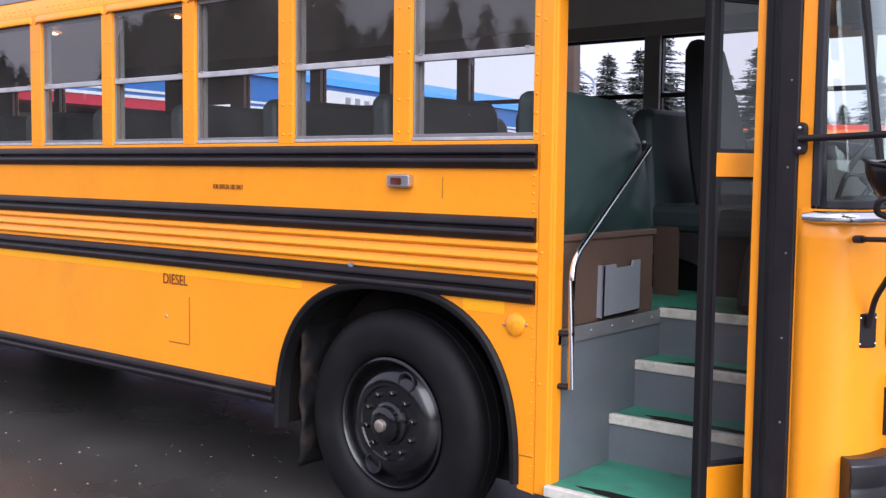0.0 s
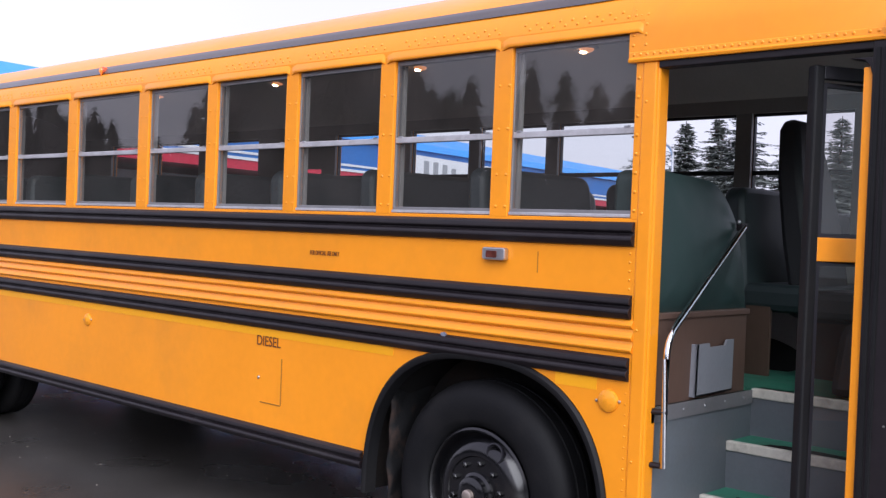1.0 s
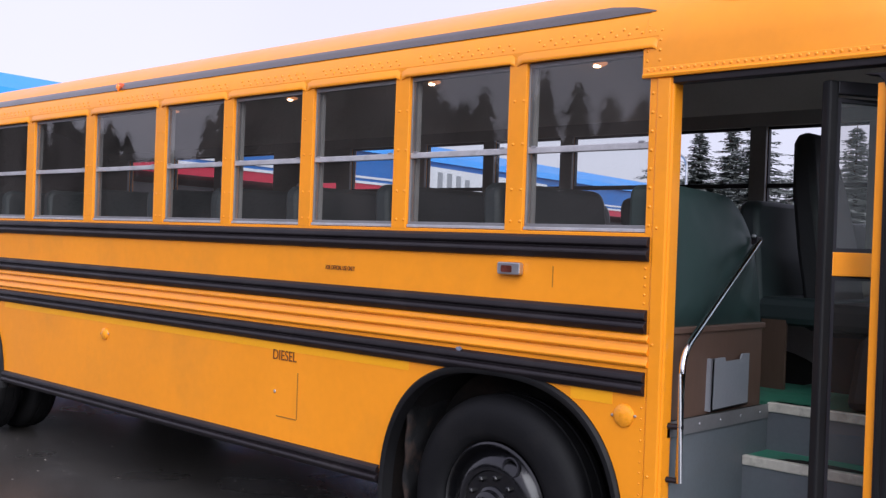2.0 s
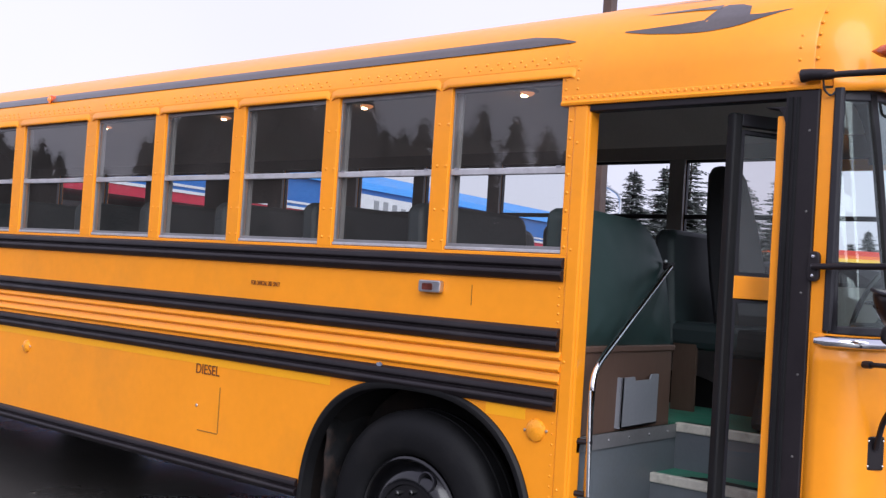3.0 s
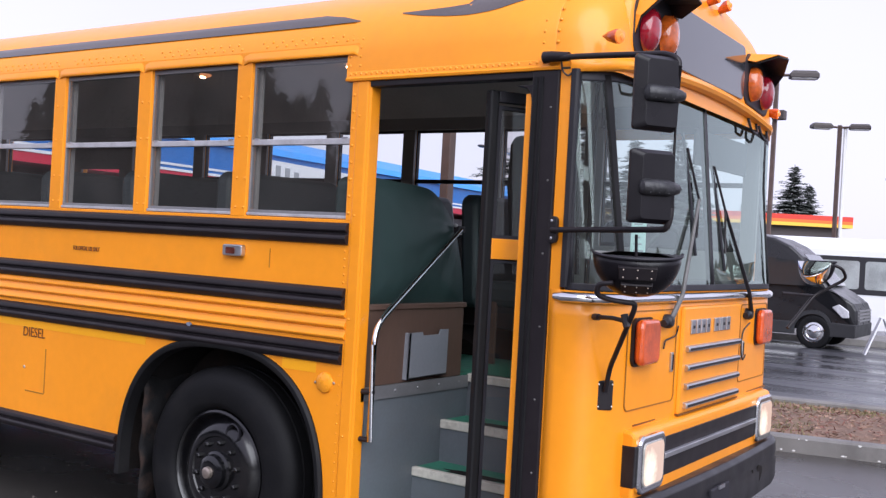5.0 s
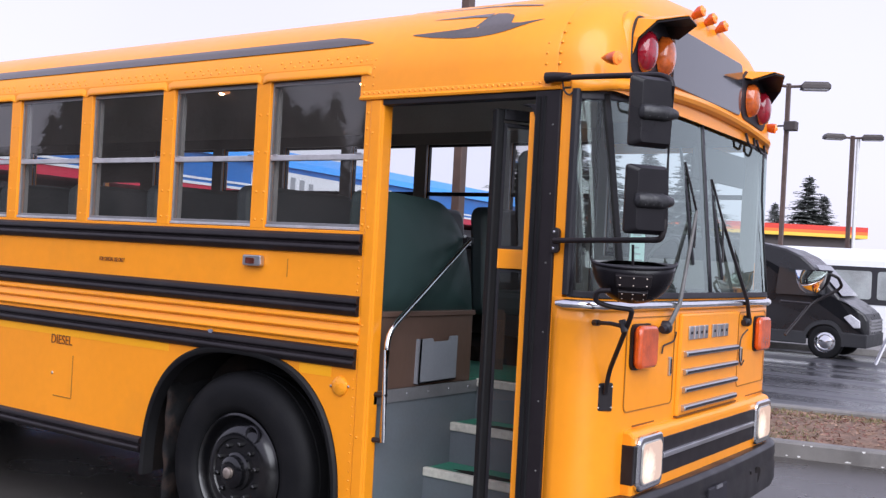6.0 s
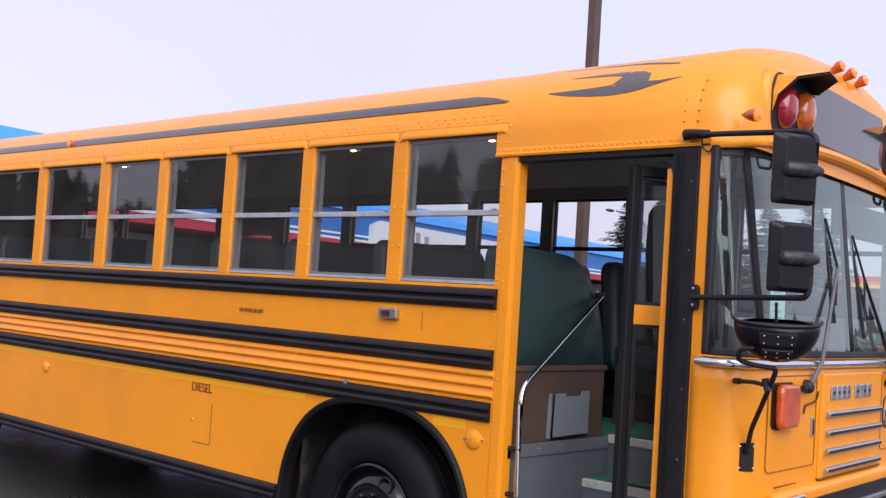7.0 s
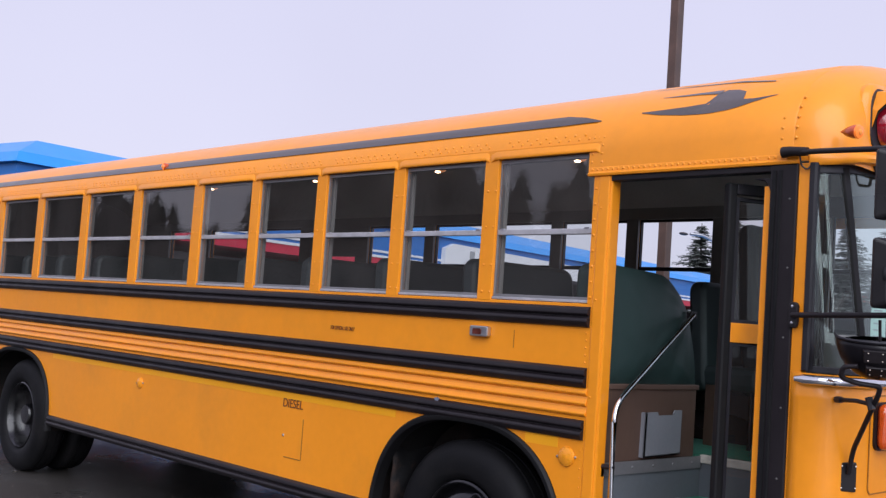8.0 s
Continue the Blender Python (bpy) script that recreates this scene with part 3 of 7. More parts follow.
part("top_door_frame", bm, BLACK, bus, "black door head", bevel=0.004)
bm = bmesh.new()
box(bm, 0.872, 0.908, 0.012, 0.05, 0.37, 2.27)
part("door_jamb_trim", bm, YELLOW, bus, "yellow strip along the door frame", bevel=0.004)
bm = bmesh.new()
box(bm, 1.029, 1.072, 0.004, 0.05, 0.40, 2.357)
box(bm, 1.072, 1.085, 0.006, 0.05, 0.40, 1.50)
part("corner_post", bm, YELLOW, bus, "yellow front corner post", bevel=0.002)

bm = bmesh.new()
prism(bm, [(1.072, 0.002), (1.076, -0.005), (1.090, -0.004), (1.096, 0.006), (1.090, 0.05), (1.072, 0.05)], "z", 1.515, 2.357)
part("windscreen_gasket", bm, GASKET, bus, "black rubber gasket beside the corner pane", bevel=0.002)

# nose below the windscreen
XF, RC = 1.24, 0.17
L = plan_len(XF, RC)
bm = bmesh.new()
levels = [0.40, 0.5, 0.62, 0.8, 1.0, 1.2, 1.4, 1.505]
rings = [[bm.verts.new((*plan(L * (0.003 + 0.994 * i / 72), XF, RC), z)) for i in range(73)] for z in levels]
for a, b in zip(rings, rings[1:]):
    for i in range(72):
        bm.faces.new((a[i], a[i + 1], b[i + 1], b[i]))
part("nose_panel", bm, YELLOW, bus, "rounded yellow front panel", smooth=True, solid=0.03)


def wrap(name, material, xf0, r0, z0, xf1, r1, z1, s0, s1, out=0.0, thick=0.012, label="", n=40, smooth=True, x0=1.03):
    """A curved strip of the front, from fraction s0 to s1 of its outline."""
    bm = bmesh.new()
    la, lb = plan_len(xf0 + out, r0 + out, x0), plan_len(xf1 + out, r1 + out, x0)
    def edge(s, v):
        return s[0] + (s[1] - s[0]) * v if isinstance(s, tuple) else s
    def fn(u, v):
        s = edge(s0, v) + (edge(s1, v) - edge(s0, v)) * u
        xa, ya = plan(la * s, xf0 + out, r0 + out, x0)
        xb, yb = plan(lb * s, xf1 + out, r1 + out, x0)
        return (xa + (xb - xa) * v, ya + (yb - ya) * v, z0 + (z1 - z0) * v)
    grid(bm, fn, n, 6)
    return part(name, bm, material, bus, label, smooth=smooth, solid=thick)


WS0, WS1 = (1.235, 0.165, 1.535), (1.145, 0.125, 2.315)


def ws(v):
    return tuple(WS0[i] + (WS1[i] - WS0[i]) * v for i in range(3))


def ws_strip(name, mat_, v0, v1, s0, s1, out=0.0, thick=0.012, label="", n=24):
    a, b = ws(v0), ws(v1)
    return wrap(name, mat_, a[0], a[1], a[2], b[0], b[1], b[2], s0, s1, out, thick, label, n)


# the pillars lean: fractions of the outline at the foot and at the head
S_Q0, S_Q1, S_P, S_MID = 0.035, (0.121, 0.076), (0.132, 0.088), 0.5
for mirror in (False, True):
    def flip(s):
        return (1 - s[0], 1 - s[1]) if isinstance(s, tuple) else 1 - s
    def m(s0, s1):
        return (flip(s1), flip(s0)) if mirror else (s0, s1)
    ws_strip("quarter_pane", QUARTER, 0.0, 1.0, *m(S_Q0, S_Q1), thick=0.0, label="clear curved corner pane", n=12)
    ws_strip("windscreen_pane", SHIELD, 0.0, 1.0, *m(S_P, S_MID - 0.004), thick=0.0, label="clear laminated windscreen half")
    ws_strip("windscreen_pillar", DOORRUBBER, -0.02, 1.03, *m(S_Q1, S_P), out=0.010, thick=0.022, label="black leaning windscreen pillar", n=6)
    ws_strip("windscreen_gasket", GASKET, -0.02, 1.03, *m(S_Q0 - 0.010, S_Q0), out=0.006, thick=0.05, n=3)
ws_strip("windscreen_divider", GASKET, -0.02, 1.03, S_MID - 0.005, S_MID + 0.005, out=0.006, thick=0.03, label="black centre bar of the windscreen", n=4)
ws_strip("windscreen_gasket", GASKET, -0.035, 0.0, S_Q0 - 0.01, 1.01 - S_Q0, out=0.008, thick=0.04, n=72)
ws_strip("windscreen_gasket", GASKET, 1.0, 1.05, S_Q0 - 0.01, 1.01 - S_Q0, out=0.008, thick=0.04, n=72)

# brow over the windscreen
bm = bmesh.new()
prof = [(-0.02, 2.350), (0.016, 2.348), (0.035, 2.356), (0.043, 2.372), (0.037, 2.389), (0.016, 2.402), (-0.05, 2.413), (-0.06, 2.36)]
bl = plan_len(1.17, 0.14)
rings = []
for i in range(61):
    s = bl * (0.02 + 0.96 * i / 60)
    x, y = plan(s, 1.17, 0.14)
    x2, y2 = plan(s + 0.002, 1.17, 0.14)
    tx, ty = x2 - x, y2 - y
    k = math.hypot(tx, ty)
    nx, ny = ty / k, -tx / k
    fade = min(1.0, i / 6, (60 - i) / 6) * 0.9 + 0.1
    rings.append([bm.verts.new((x + nx * o * fade, y + ny * o * fade, z)) for o, z in prof])
for a, b in zip(rings, rings[1:]):
    for i in range(len(prof)):
        j = (i + 1) % len(prof)
        bm.faces.new((a[i], a[j], b[j], b[i]))
bm.faces.new(rings[0])
bm.faces.new(rings[-1])
part("windscreen_brow", bm, YELLOW, bus, "rounded yellow brow over the windscreen", smooth=True)

# chrome belt under the windscreen
bm = bmesh.new()
prof = [(0.0, 1.458), (0.014, 1.460), (0.024, 1.468), (0.026, 1.478), (0.022, 1.490), (0.010, 1.498), (0.0, 1.500)]
cl = plan_len(1.242, 0.172)
rings = []
for i in range(73):
    s = cl * (0.008 + 0.984 * i / 72)
    x, y = plan(s, 1.242, 0.172)
    x2, y2 = plan(s + 0.002, 1.242, 0.172)
    k = math.hypot(x2 - x, y2 - y)
    nx, ny = (y2 - y) / k, -(x2 - x) / k
    f = 0.25 if i in (0, 72) else 1.0
    rings.append([bm.verts.new((x + nx * o * f, y + ny * o * f, 1.479 + (z - 1.479) * (0.6 if f < 1 else 1))) for o, z in prof])
for a, b in zip(rings, rings[1:]):
    for i in range(len(prof) - 1):
        bm.faces.new((a[i], a[i + 1], b[i + 1], b[i]))
bm.faces.new(rings[0])
bm.faces.new(rings[-1])
part("chrome_belt", bm, CHROME, bus, "polished chrome trim strip", smooth=True)


# ---- the school bus: wheels ----
def wheel(name, cx, y_out, dual=False, side=1, lab=""):
    """A truck wheel, its outer face at y_out; side 1 faces the door side."""
    R = 0.512
    HZ = R + GZ
    def yy(d):
        return y_out + d * side
    bm = bmesh.new()
    prof = [(0.300, 0.055), (0.315, 0.022), (0.345, 0.006), (0.400, 0.0), (0.440, 0.004), (0.470, 0.016), (0.492, 0.034), (0.506, 0.05), (0.512, 0.07),
            (0.512, 0.095), (0.503, 0.098), (0.503, 0.104), (0.512, 0.107), (0.512, 0.163), (0.503, 0.166), (0.503, 0.172), (0.512, 0.175), (0.512, 0.20), (0.500, 0.23), (0.45, 0.26), (0.36, 0.27), (0.30, 0.22)]
    lathe(bm, [(r, yy(h)) for r, h in prof], (cx, 0, HZ), seg=64)
    t = part(name, bm, RUBBER, bus, lab, smooth=True)
    bm = bmesh.new()
    if not dual:
        rim = [(0.302, 0.055), (0.300, 0.028), (0.290, 0.022), (0.282, 0.030), (0.276, 0.060), (0.268, 0.075), (0.258, 0.070), (0.235, 0.045), (0.215, 0.030), (0.190, 0.022), (0.172, 0.022), (0.166, 0.030), (0.10, 0.030)]
    else:
        rim = [(0.302, 0.055), (0.300, 0.028), (0.290, 0.022), (0.282, 0.03), (0.268, 0.09), (0.255, 0.15), (0.225, 0.185), (0.18, 0.195), (0.13, 0.195), (0.10, 0.19)]
    lathe(bm, [(r, yy(h)) for r, h in rim], (cx, 0, HZ), seg=48)
    rimo = part("rim", bm, WHEELBLACK, t, "glossy black steel disc wheel", smooth=True)
    base = rim[-1][1]
    bm = bmesh.new()
    hub = [(0.10, base), (0.098, base - 0.012), (0.085, base - 0.02), (0.080, base - 0.045), (0.060, base - 0.055), (0.045, base - 0.058), (0.0, base - 0.058)] if not dual else \
          [(0.10, base), (0.098, base - 0.10), (0.085, base - 0.12), (0.0, base - 0.122)]
    lathe(bm, [(r, yy(h)) for r, h in hub], (cx, 0, HZ), seg=32)
    part("hub", bm, WHEELBLACK, t, "black wheel hub", smooth=True)
    if not dual:
        bm = bmesh.new()
        lathe(bm, [(0.030, yy(base - 0.055)), (0.028, yy(base - 0.075)), (0.02, yy(base - 0.08)), (0.0, yy(base - 0.08))], (cx, 0, HZ), seg=16)
        part("hub_cap", bm, STEEL, t, "rusty steel hub centre", smooth=True)
        # hand hole
        for ang in (64, 244):
            bm = bmesh.new()
            hx, hz = cx + 0.224 * math.cos(radians(ang)), HZ + 0.224 * math.sin(radians(ang))
            lathe(bm, [(0.046, yy(0.040)), (0.048, yy(0.024)), (0.042, yy(0.022)), (0.037, yy(0.050)), (0.0, yy(0.056))], (hx, 0, hz), seg=18)
            part("hand_hole", bm, GASKET, t, "dark round hand hole", smooth=True)
    for i in range(10):
        ang = 2 * math.pi * i / 10 + 0.2
        nx, nz = cx + 0.140 * math.cos(ang), HZ + 0.140 * math.sin(ang)
        bm = bmesh.new()
        lathe(bm, [(0.015, yy(base)), (0.014, yy(base - 0.016)), (0.008, yy(base - 0.020)), (0.007, yy(base - 0.030)), (0.0, yy(base - 0.031))], (nx, 0, nz), seg=6)
        part("wheel_nut", bm, WHEELBLACK, t)
    return t


wheel("front_wheel", -0.790, 0.035, lab="dirty black truck tyre")
wheel("front_wheel", -0.777, WIDE - 0.035, side=-1, lab="dirty black truck tyre")
for y0, sd in ((0.045, 1), (0.36, 1), (WIDE - 0.045, -1), (WIDE - 0.36, -1)):
    wheel("rear_wheel", -6.55, y0, dual=True, side=sd, lab="dirty black rear truck tyre")

# dark plate added behind the front wheel to keep the gap there unlit
bm = bmesh.new()
prism(bm, super_arch(-0.757, 0.24, 0.715, 0.86), "y", 0.335, 0.345)
part("splash_shield", bm, UNDER, bus, "dark plate added to close the gap behind the wheel")
# mud flap behind the front wheel
bm = bmesh.new()
grid(bm, lambda u, v: (-1.385 + 0.03 * math.sin(v * 3) - 0.02 * u + 0.012 * math.sin(9 * v + 5 * u) + 0.007 * math.sin(23 * v - 11 * u), 0.05 + 0.36 * u, 0.17 + 0.70 * v), 10, 22)
part("mud_flap", bm, MUDDY, bus, "muddy black rubber flap", smooth=True, solid=0.012)
# chassis
bm = bmesh.new()
box(bm, REAR + 0.1, 1.0, 0.78, 0.88, 0.45, 0.72)
box(bm, REAR + 0.1, 1.0, WIDE - 0.88, WIDE - 0.78, 0.45, 0.72)
box(bm, -0.9, -0.7, 0.3, WIDE - 0.3, 0.40, 0.55)
box(bm, -6.7, -6.46, 0.3, WIDE - 0.3, 0.38, 0.62)
box(bm, -3.6, -2.0, 0.06, 0.70, 0.47, 0.90)
# Two unseen boxes added on the far side to block light under the bus.
box(bm, -3.9, -1.7, 1.75, 2.36, 0.20, 0.88)
box(bm, -5.6, -4.1, 1.75, 2.36, 0.22, 0.88)
part("chassis", bm, UNDER, bus, "dark dirty chassis rails and fuel tank, with unseen light-blocking boxes", bevel=0.01)
bm = bmesh.new()
FLOOR_PLAN = ((REAR, 0.06, 0.76, WIDE - 0.76), (REAR, -7.26, 0.05, 0.76), (-5.9, -1.55, 0.05, 0.76), (-0.08, 0.06, 0.05, 0.76), (REAR, -7.26, WIDE - 0.76, WIDE - 0.05), (-5.9, -1.55, WIDE - 0.76, WIDE - 0.05), (-0.08, 0.06, WIDE - 0.76, WIDE - 0.05), (0.06, 1.15, 0.93, WIDE - 0.05))
for x0, x1, y0, y1 in FLOOR_PLAN:
    box(bm, x0, x1, y0, y1, 0.94, 0.984)
part("underfloor", bm, UNDER, bus)

# ---- the school bus: windows of the door side ----
def side_window(x0, x1, y=0.018, zb=WIN_B, zt=WIN_T, mid=2.092, far=False):
    f = 0.009
    bm = bmesh.new()
    ya, yb = y, y + 0.03
    box(bm, x0, x0 + f, ya, yb, zb, zt)
    box(bm, x1 - f * 0.8, x1, ya, yb, zb, zt)
    box(bm, x0 + f, x1 - f * 0.8, ya, yb, zt - 0.022, zt)
    box(bm, x0 + f, x1 - f * 0.8, ya - 0.006, yb, zb, zb + 0.026)
    w = part("side_window", bm, GASKET if far else ALUPAINT, bus, "split sash window in a grey aluminium frame" if not far else "far side sash window", bevel=0.002)
    bm = bmesh.new()
    box(bm, x0 + f, x1 - f * 0.8, ya - 0.004, yb - 0.004, mid - 0.014, mid + 0.014)
    part("sash_rail", bm, GASKET if far else SASHBRIGHT, w, "" if far else "bright aluminium sash rail", bevel=0.003)
    if not far:
        bm = bmesh.new()
        box(bm, x0 + 0.004, x1 - 0.004, ya - 0.012, ya - 0.005, zb - 0.002, zb + 0.012)
        part("sill", bm, SASHBRIGHT, w, "thin bright aluminium sill", bevel=0.002)
    for za, zc, dy in ((zb + 0.026, mid - 0.014, 0.009), (mid + 0.014, zt - 0.022, 0.004)):
        bm = bmesh.new()
        bm.faces.new([bm.verts.new(p) for p in ((x0 + f, ya + dy, za), (x1 - f * 0.8, ya + dy, za), (x1 - f * 0.8, ya + dy, zc), (x0 + f, ya + dy, zc))])
        part("pane", bm, PANE_FAR if far else PANE, w)
    if not far:
        for lx in (x0 + f + 0.015, x1 - f - 0.05):
            bm = bmesh.new()
            box(bm, lx + 0.006, lx + 0.03, ya - 0.007, ya + 0.004, mid + 0.012, mid + 0.019)
            part("latch", bm, ALU, w)
    return w


for x0, x1 in WINDOWS:
    side_window(x0, x1)

# ---- far side wall ----
FAR_WIN = [(-0.69 - 0.727 * k, -0.055 - 0.727 * k) for k in range(5)] + [(-4.50, -3.70), (-6.42, -5.56), (-7.30, -6.52), (-8.2, -7.39), (0.06, 0.95)]
bm = bmesh.new()
ed = sorted([v for w in FAR_WIN for v in w] + [-5.22, -4.66])
xs = [REAR] + ed + [1.03]
for a, b in zip(xs[0::2], xs[1::2]):
    box(bm, a, b, WIDE - 0.05, WIDE, 1.70, 2.455)
box(bm, REAR, 1.03, WIDE - 0.05, WIDE, 1.215, 1.70)
box(bm, REAR, 1.03, WIDE - 0.05, WIDE, 2.455, 2.52)
box(bm, -5.22, -4.66, WIDE - 0.05, WIDE, 2.20, 2.455)
part("far_side_wall", bm, [YELLOW], bus, "far side wall of the bus")
bm = bmesh.new()
for a, b in zip(xs[0::2], xs[1::2]):
    box(bm, a - 0.006, b + 0.006, WIDE - 0.075, WIDE - 0.052, 1.70, 2.455)
box(bm, REAR, 1.03, WIDE - 0.075, WIDE - 0.052, 1.0, 1.70)
box(bm, REAR, 1.03, WIDE - 0.09, WIDE - 0.051, 2.448, 2.56)
box(bm, -5.22, -4.66, WIDE - 0.075, WIDE - 0.052, 2.16, 2.455)
part("far_inner_lining", bm, INNERWALL, bus, "dark grey inner wall lining")
for x0, x1 in FAR_WIN:
    side_window(x0, x1, y=WIDE - 0.04, zb=1.70, zt=2.455, mid=2.09, far=True)
# pane of the far emergency door
bm = bmesh.new()
bm.faces.new([bm.verts.new(p) for p in ((-5.22, WIDE - 0.03, 1.70), (-4.66, WIDE - 0.03, 1.70), (-4.66, WIDE - 0.03, 2.20), (-5.22, WIDE - 0.03, 2.20))])
part("emergency_door_pane", bm, PANE_FAR, bus)

# ---- inside: floor, ceiling, lining ----
bm = bmesh.new()
for x0, x1, y0, y1 in FLOOR_PLAN:
    box(bm, x0, x1, y0, y1, 0.985, FLOOR_Z)
part("bus_floor", bm, GREENFLOOR, bus, "green ribbed rubber floor covering")
bm = bmesh.new()
sec = [(MID + (y - MID) * 0.955, z - 0.06 - 0.06 * min(1.0, min(y, WIDE - y) / 0.5)) for y, z in roof_section()[2:-2]]
rings = [[bm.verts.new((x, y, z)) for y, z in sec] for x in (REAR + 0.02, -4.0, 1.1)]
for a, b in zip(rings, rings[1:]):
    for i in range(len(a) - 1):
        bm.faces.new((a[i], a[i + 1], b[i + 1], b[i]))
part("ceiling_lining", bm, CEILING, bus, "grey ceiling panels of the bus", smooth=True, solid=0.008)
bm = bmesh.new()
box(bm, REAR, 0.03, 0.055, 0.075, 1.22, 1.735)
part("inner_side_lining", bm, INNERWALL, bus)
bm = bmesh.new()
for x0, x1 in WINDOWS:
    box(bm, x1 + 0.005, min(0.034, x1 + 0.118), 0.052, 0.07, 1.735, 2.465)
box(bm, REAR, 0.034, 0.052, 0.07, 2.465, 2.52)
part("inner_pillar_lining", bm, INNERWALL, bus)
bm = bmesh.new()
box(bm, REAR, REAR + 0.03, 0.06, WIDE - 0.06, 1.0, 2.9)
part("rear_inner_wall", bm, INNERWALL, bus)
# dark header over the driver's place
bm = bmesh.new()
sec = [(MID + (y - MID) * 0.94, z - 0.135) for y, z in roof_section()[2:-2]]
rings = [[bm.verts.new((x, y, z)) for y, z in sec] for x in (0.45, 0.80, 1.12)]
for a, b in zip(rings, rings[1:]):
    for i in range(len(a) - 1):
        bm.faces.new((a[i], a[i + 1], b[i + 1], b[i]))
part("front_header_lining", bm, DASH, bus, "dark lining over the driver's place", smooth=True, solid=0.006)
bm = bmesh.new()
box(bm, 0.06, 1.03, WIDE - 0.11, WIDE - 0.092, 2.43, 2.62)
part("driver_window_header", bm, DASH, bus)
# lit dome lamps on the ceiling edge
for x in (-1.43, -2.83, -4.42, -6.15):
    bm = bmesh.new()
    lathe(bm, [(0.088, 0.052), (0.090, 0.038), (0.076, 0.030), (0.0, 0.028)], (x, 1.67, 2.77), axis="z", seg=24)
    d = part("dome_lamp", bm, TRAYGREY, bus, "round ceiling lamp with a lit warm bulb", smooth=True)
    bm = bmesh.new()
    blob(bm, (x, 1.67, 2.800), 0.046, 0.046, 0.026, 20, 10)
    part("dome_lens", bm, DOMELIT, d, "warm glowing lens", smooth=True)
    bm = bmesh.new()
    blob(bm, (x - 0.012, 1.655, 2.777), 0.026, 0.022, 0.010)
    part("bulb", bm, DOMEHOT, d, smooth=True)

# ---- seats ----
def bench(x, y0, y1, back_top=1.968):
    """A high-backed vinyl bench whose back stands at x and faces forward."""
    bm = bmesh.new()
    w, h = y1 - y0, back_top - 1.30
    out = []
    for px, pz in rounded(w, h, 0.075, 6):
        k = (pz + h / 2) / h
        taper = 1 - 0.10 * max(0.0, k - 0.35)
        out.append((px * taper + (y0 + y1) / 2, pz + 1.30 + h / 2))
    vs0 = [bm.verts.new((x - 0.055 - 0.10 * (p[1] - 1.3) + 0.02, p[0], p[1])) for p in out]
    vs1 = [bm.verts.new((x + 0.055 - 0.10 * (p[1] - 1.3) + 0.02, p[0], p[1])) for p in out]
    bm.faces.new(vs0)
    bm.faces.new(vs1[::-1])
    for i in range(len(out)):
        j = (i + 1) % len(out)
        bm.faces.new((vs0[i], vs1[i], vs1[j], vs0[j]))
    s = part("bench_seat", bm, SEATVINYL, bus, "dark green vinyl bench seat back", smooth=True, bevel=0.028)
    bm = bmesh.new()
    box(bm, x + 0.0, x + 0.40, y0 + 0.01, y1 - 0.01, 1.32, 1.46)
    part("cushion", bm, SEATVINYL, s, bevel=0.04)
    for lx in (x + 0.06, x + 0.34):
        for ly in (y0 + 0.05, y1 - 0.05):
            bm = bmesh.new()
            over_wheel = (-1.6 < lx < 0.0 or -7.4 < lx < -5.7) and not 0.78 < ly < WIDE - 0.78
            tube(bm, [(lx, ly, 1.13 if over_wheel else 1.0), (lx, ly, 1.33)], 0.012, 6)
            part("leg", bm, BLACK, s)
    return s


sx = -0.89
while sx > REAR + 0.6:
    bench(sx, 0.10, 1.02)
    if not (-5.6 < sx < -4.6):
        bench(sx - 0.12, 1.42, 2.33)
    sx -= 0.75


# ---- entrance: steps, barrier, handrail, door ----
def step_tread(name, y0, y1, z, thick=0.03):
    bm = bmesh.new()
    box(bm, 0.108, 1.02, y0, y1, z - thick, z)
    return part(name, bm, GREENFLOOR, bus, "worn green rubber step tread")


STEPS = ((-0.03, 0.468, 0.385), (0.468, 0.685, 0.585), (0.685, 0.905, 0.788), (0.905, 0.97, 1.0))
for i, (y0, y1, z) in enumerate(STEPS):
    t = step_tread("step_tread", y0 + 0.03, y1 + 0.03, z)
    bm = bmesh.new()
    box(bm, 0.104, 1.02, y0 - 0.004, y0 + 0.030, z - 0.040, z + 0.004)
    part("nosing", bm, NOSING, t, "scuffed pale step nosing", bevel=0.006)
    if i:
        bm = bmesh.new()
        box(bm, 0.100, 1.02, y0 + 0.006, y0 + 0.020, STEPS[i - 1][2], z - 0.04)
        part("riser", bm, GREYPAINT, t, "grey painted riser")
    # bare worn patch
    if i < 3:
        bm = bmesh.new()
        pts = []
        for k in range(18):
            a = 2 * math.pi * k / 18
            rr = 1 + 0.18 * math.sin(3 * a + i) + 0.1 * math.sin(7 * a)
            pts.append((0.47 + 0.24 * rr * math.cos(a), y0 + 0.075 + 0.035 * rr * math.sin(a)))
        prism(bm, pts, "z", z, z + 0.0015)
        part("worn_patch", bm, UNDER, t, "dark worn patch")
bm = bmesh.new()
prism(bm, [(0.05, 0.345), (0.96, 0.345), (0.96, 0.99), (0.05, 0.99)], "x", 0.085, 0.104)
part("stepwell_wall", bm, GREYPAINT, bus, "grey painted stepwell side")
bm = bmesh.new()
prism(bm, [(0.09, 0.345), (0.97, 0.345), (0.97, 0.99), (0.09, 0.99)], "x", 1.02, 1.035)
part("stepwell_wall", bm, GREYPAINT, bus)
bm = bmesh.new()
box(bm, 0.1, 1.03, 0.02, 0.96, 0.325, 0.340)
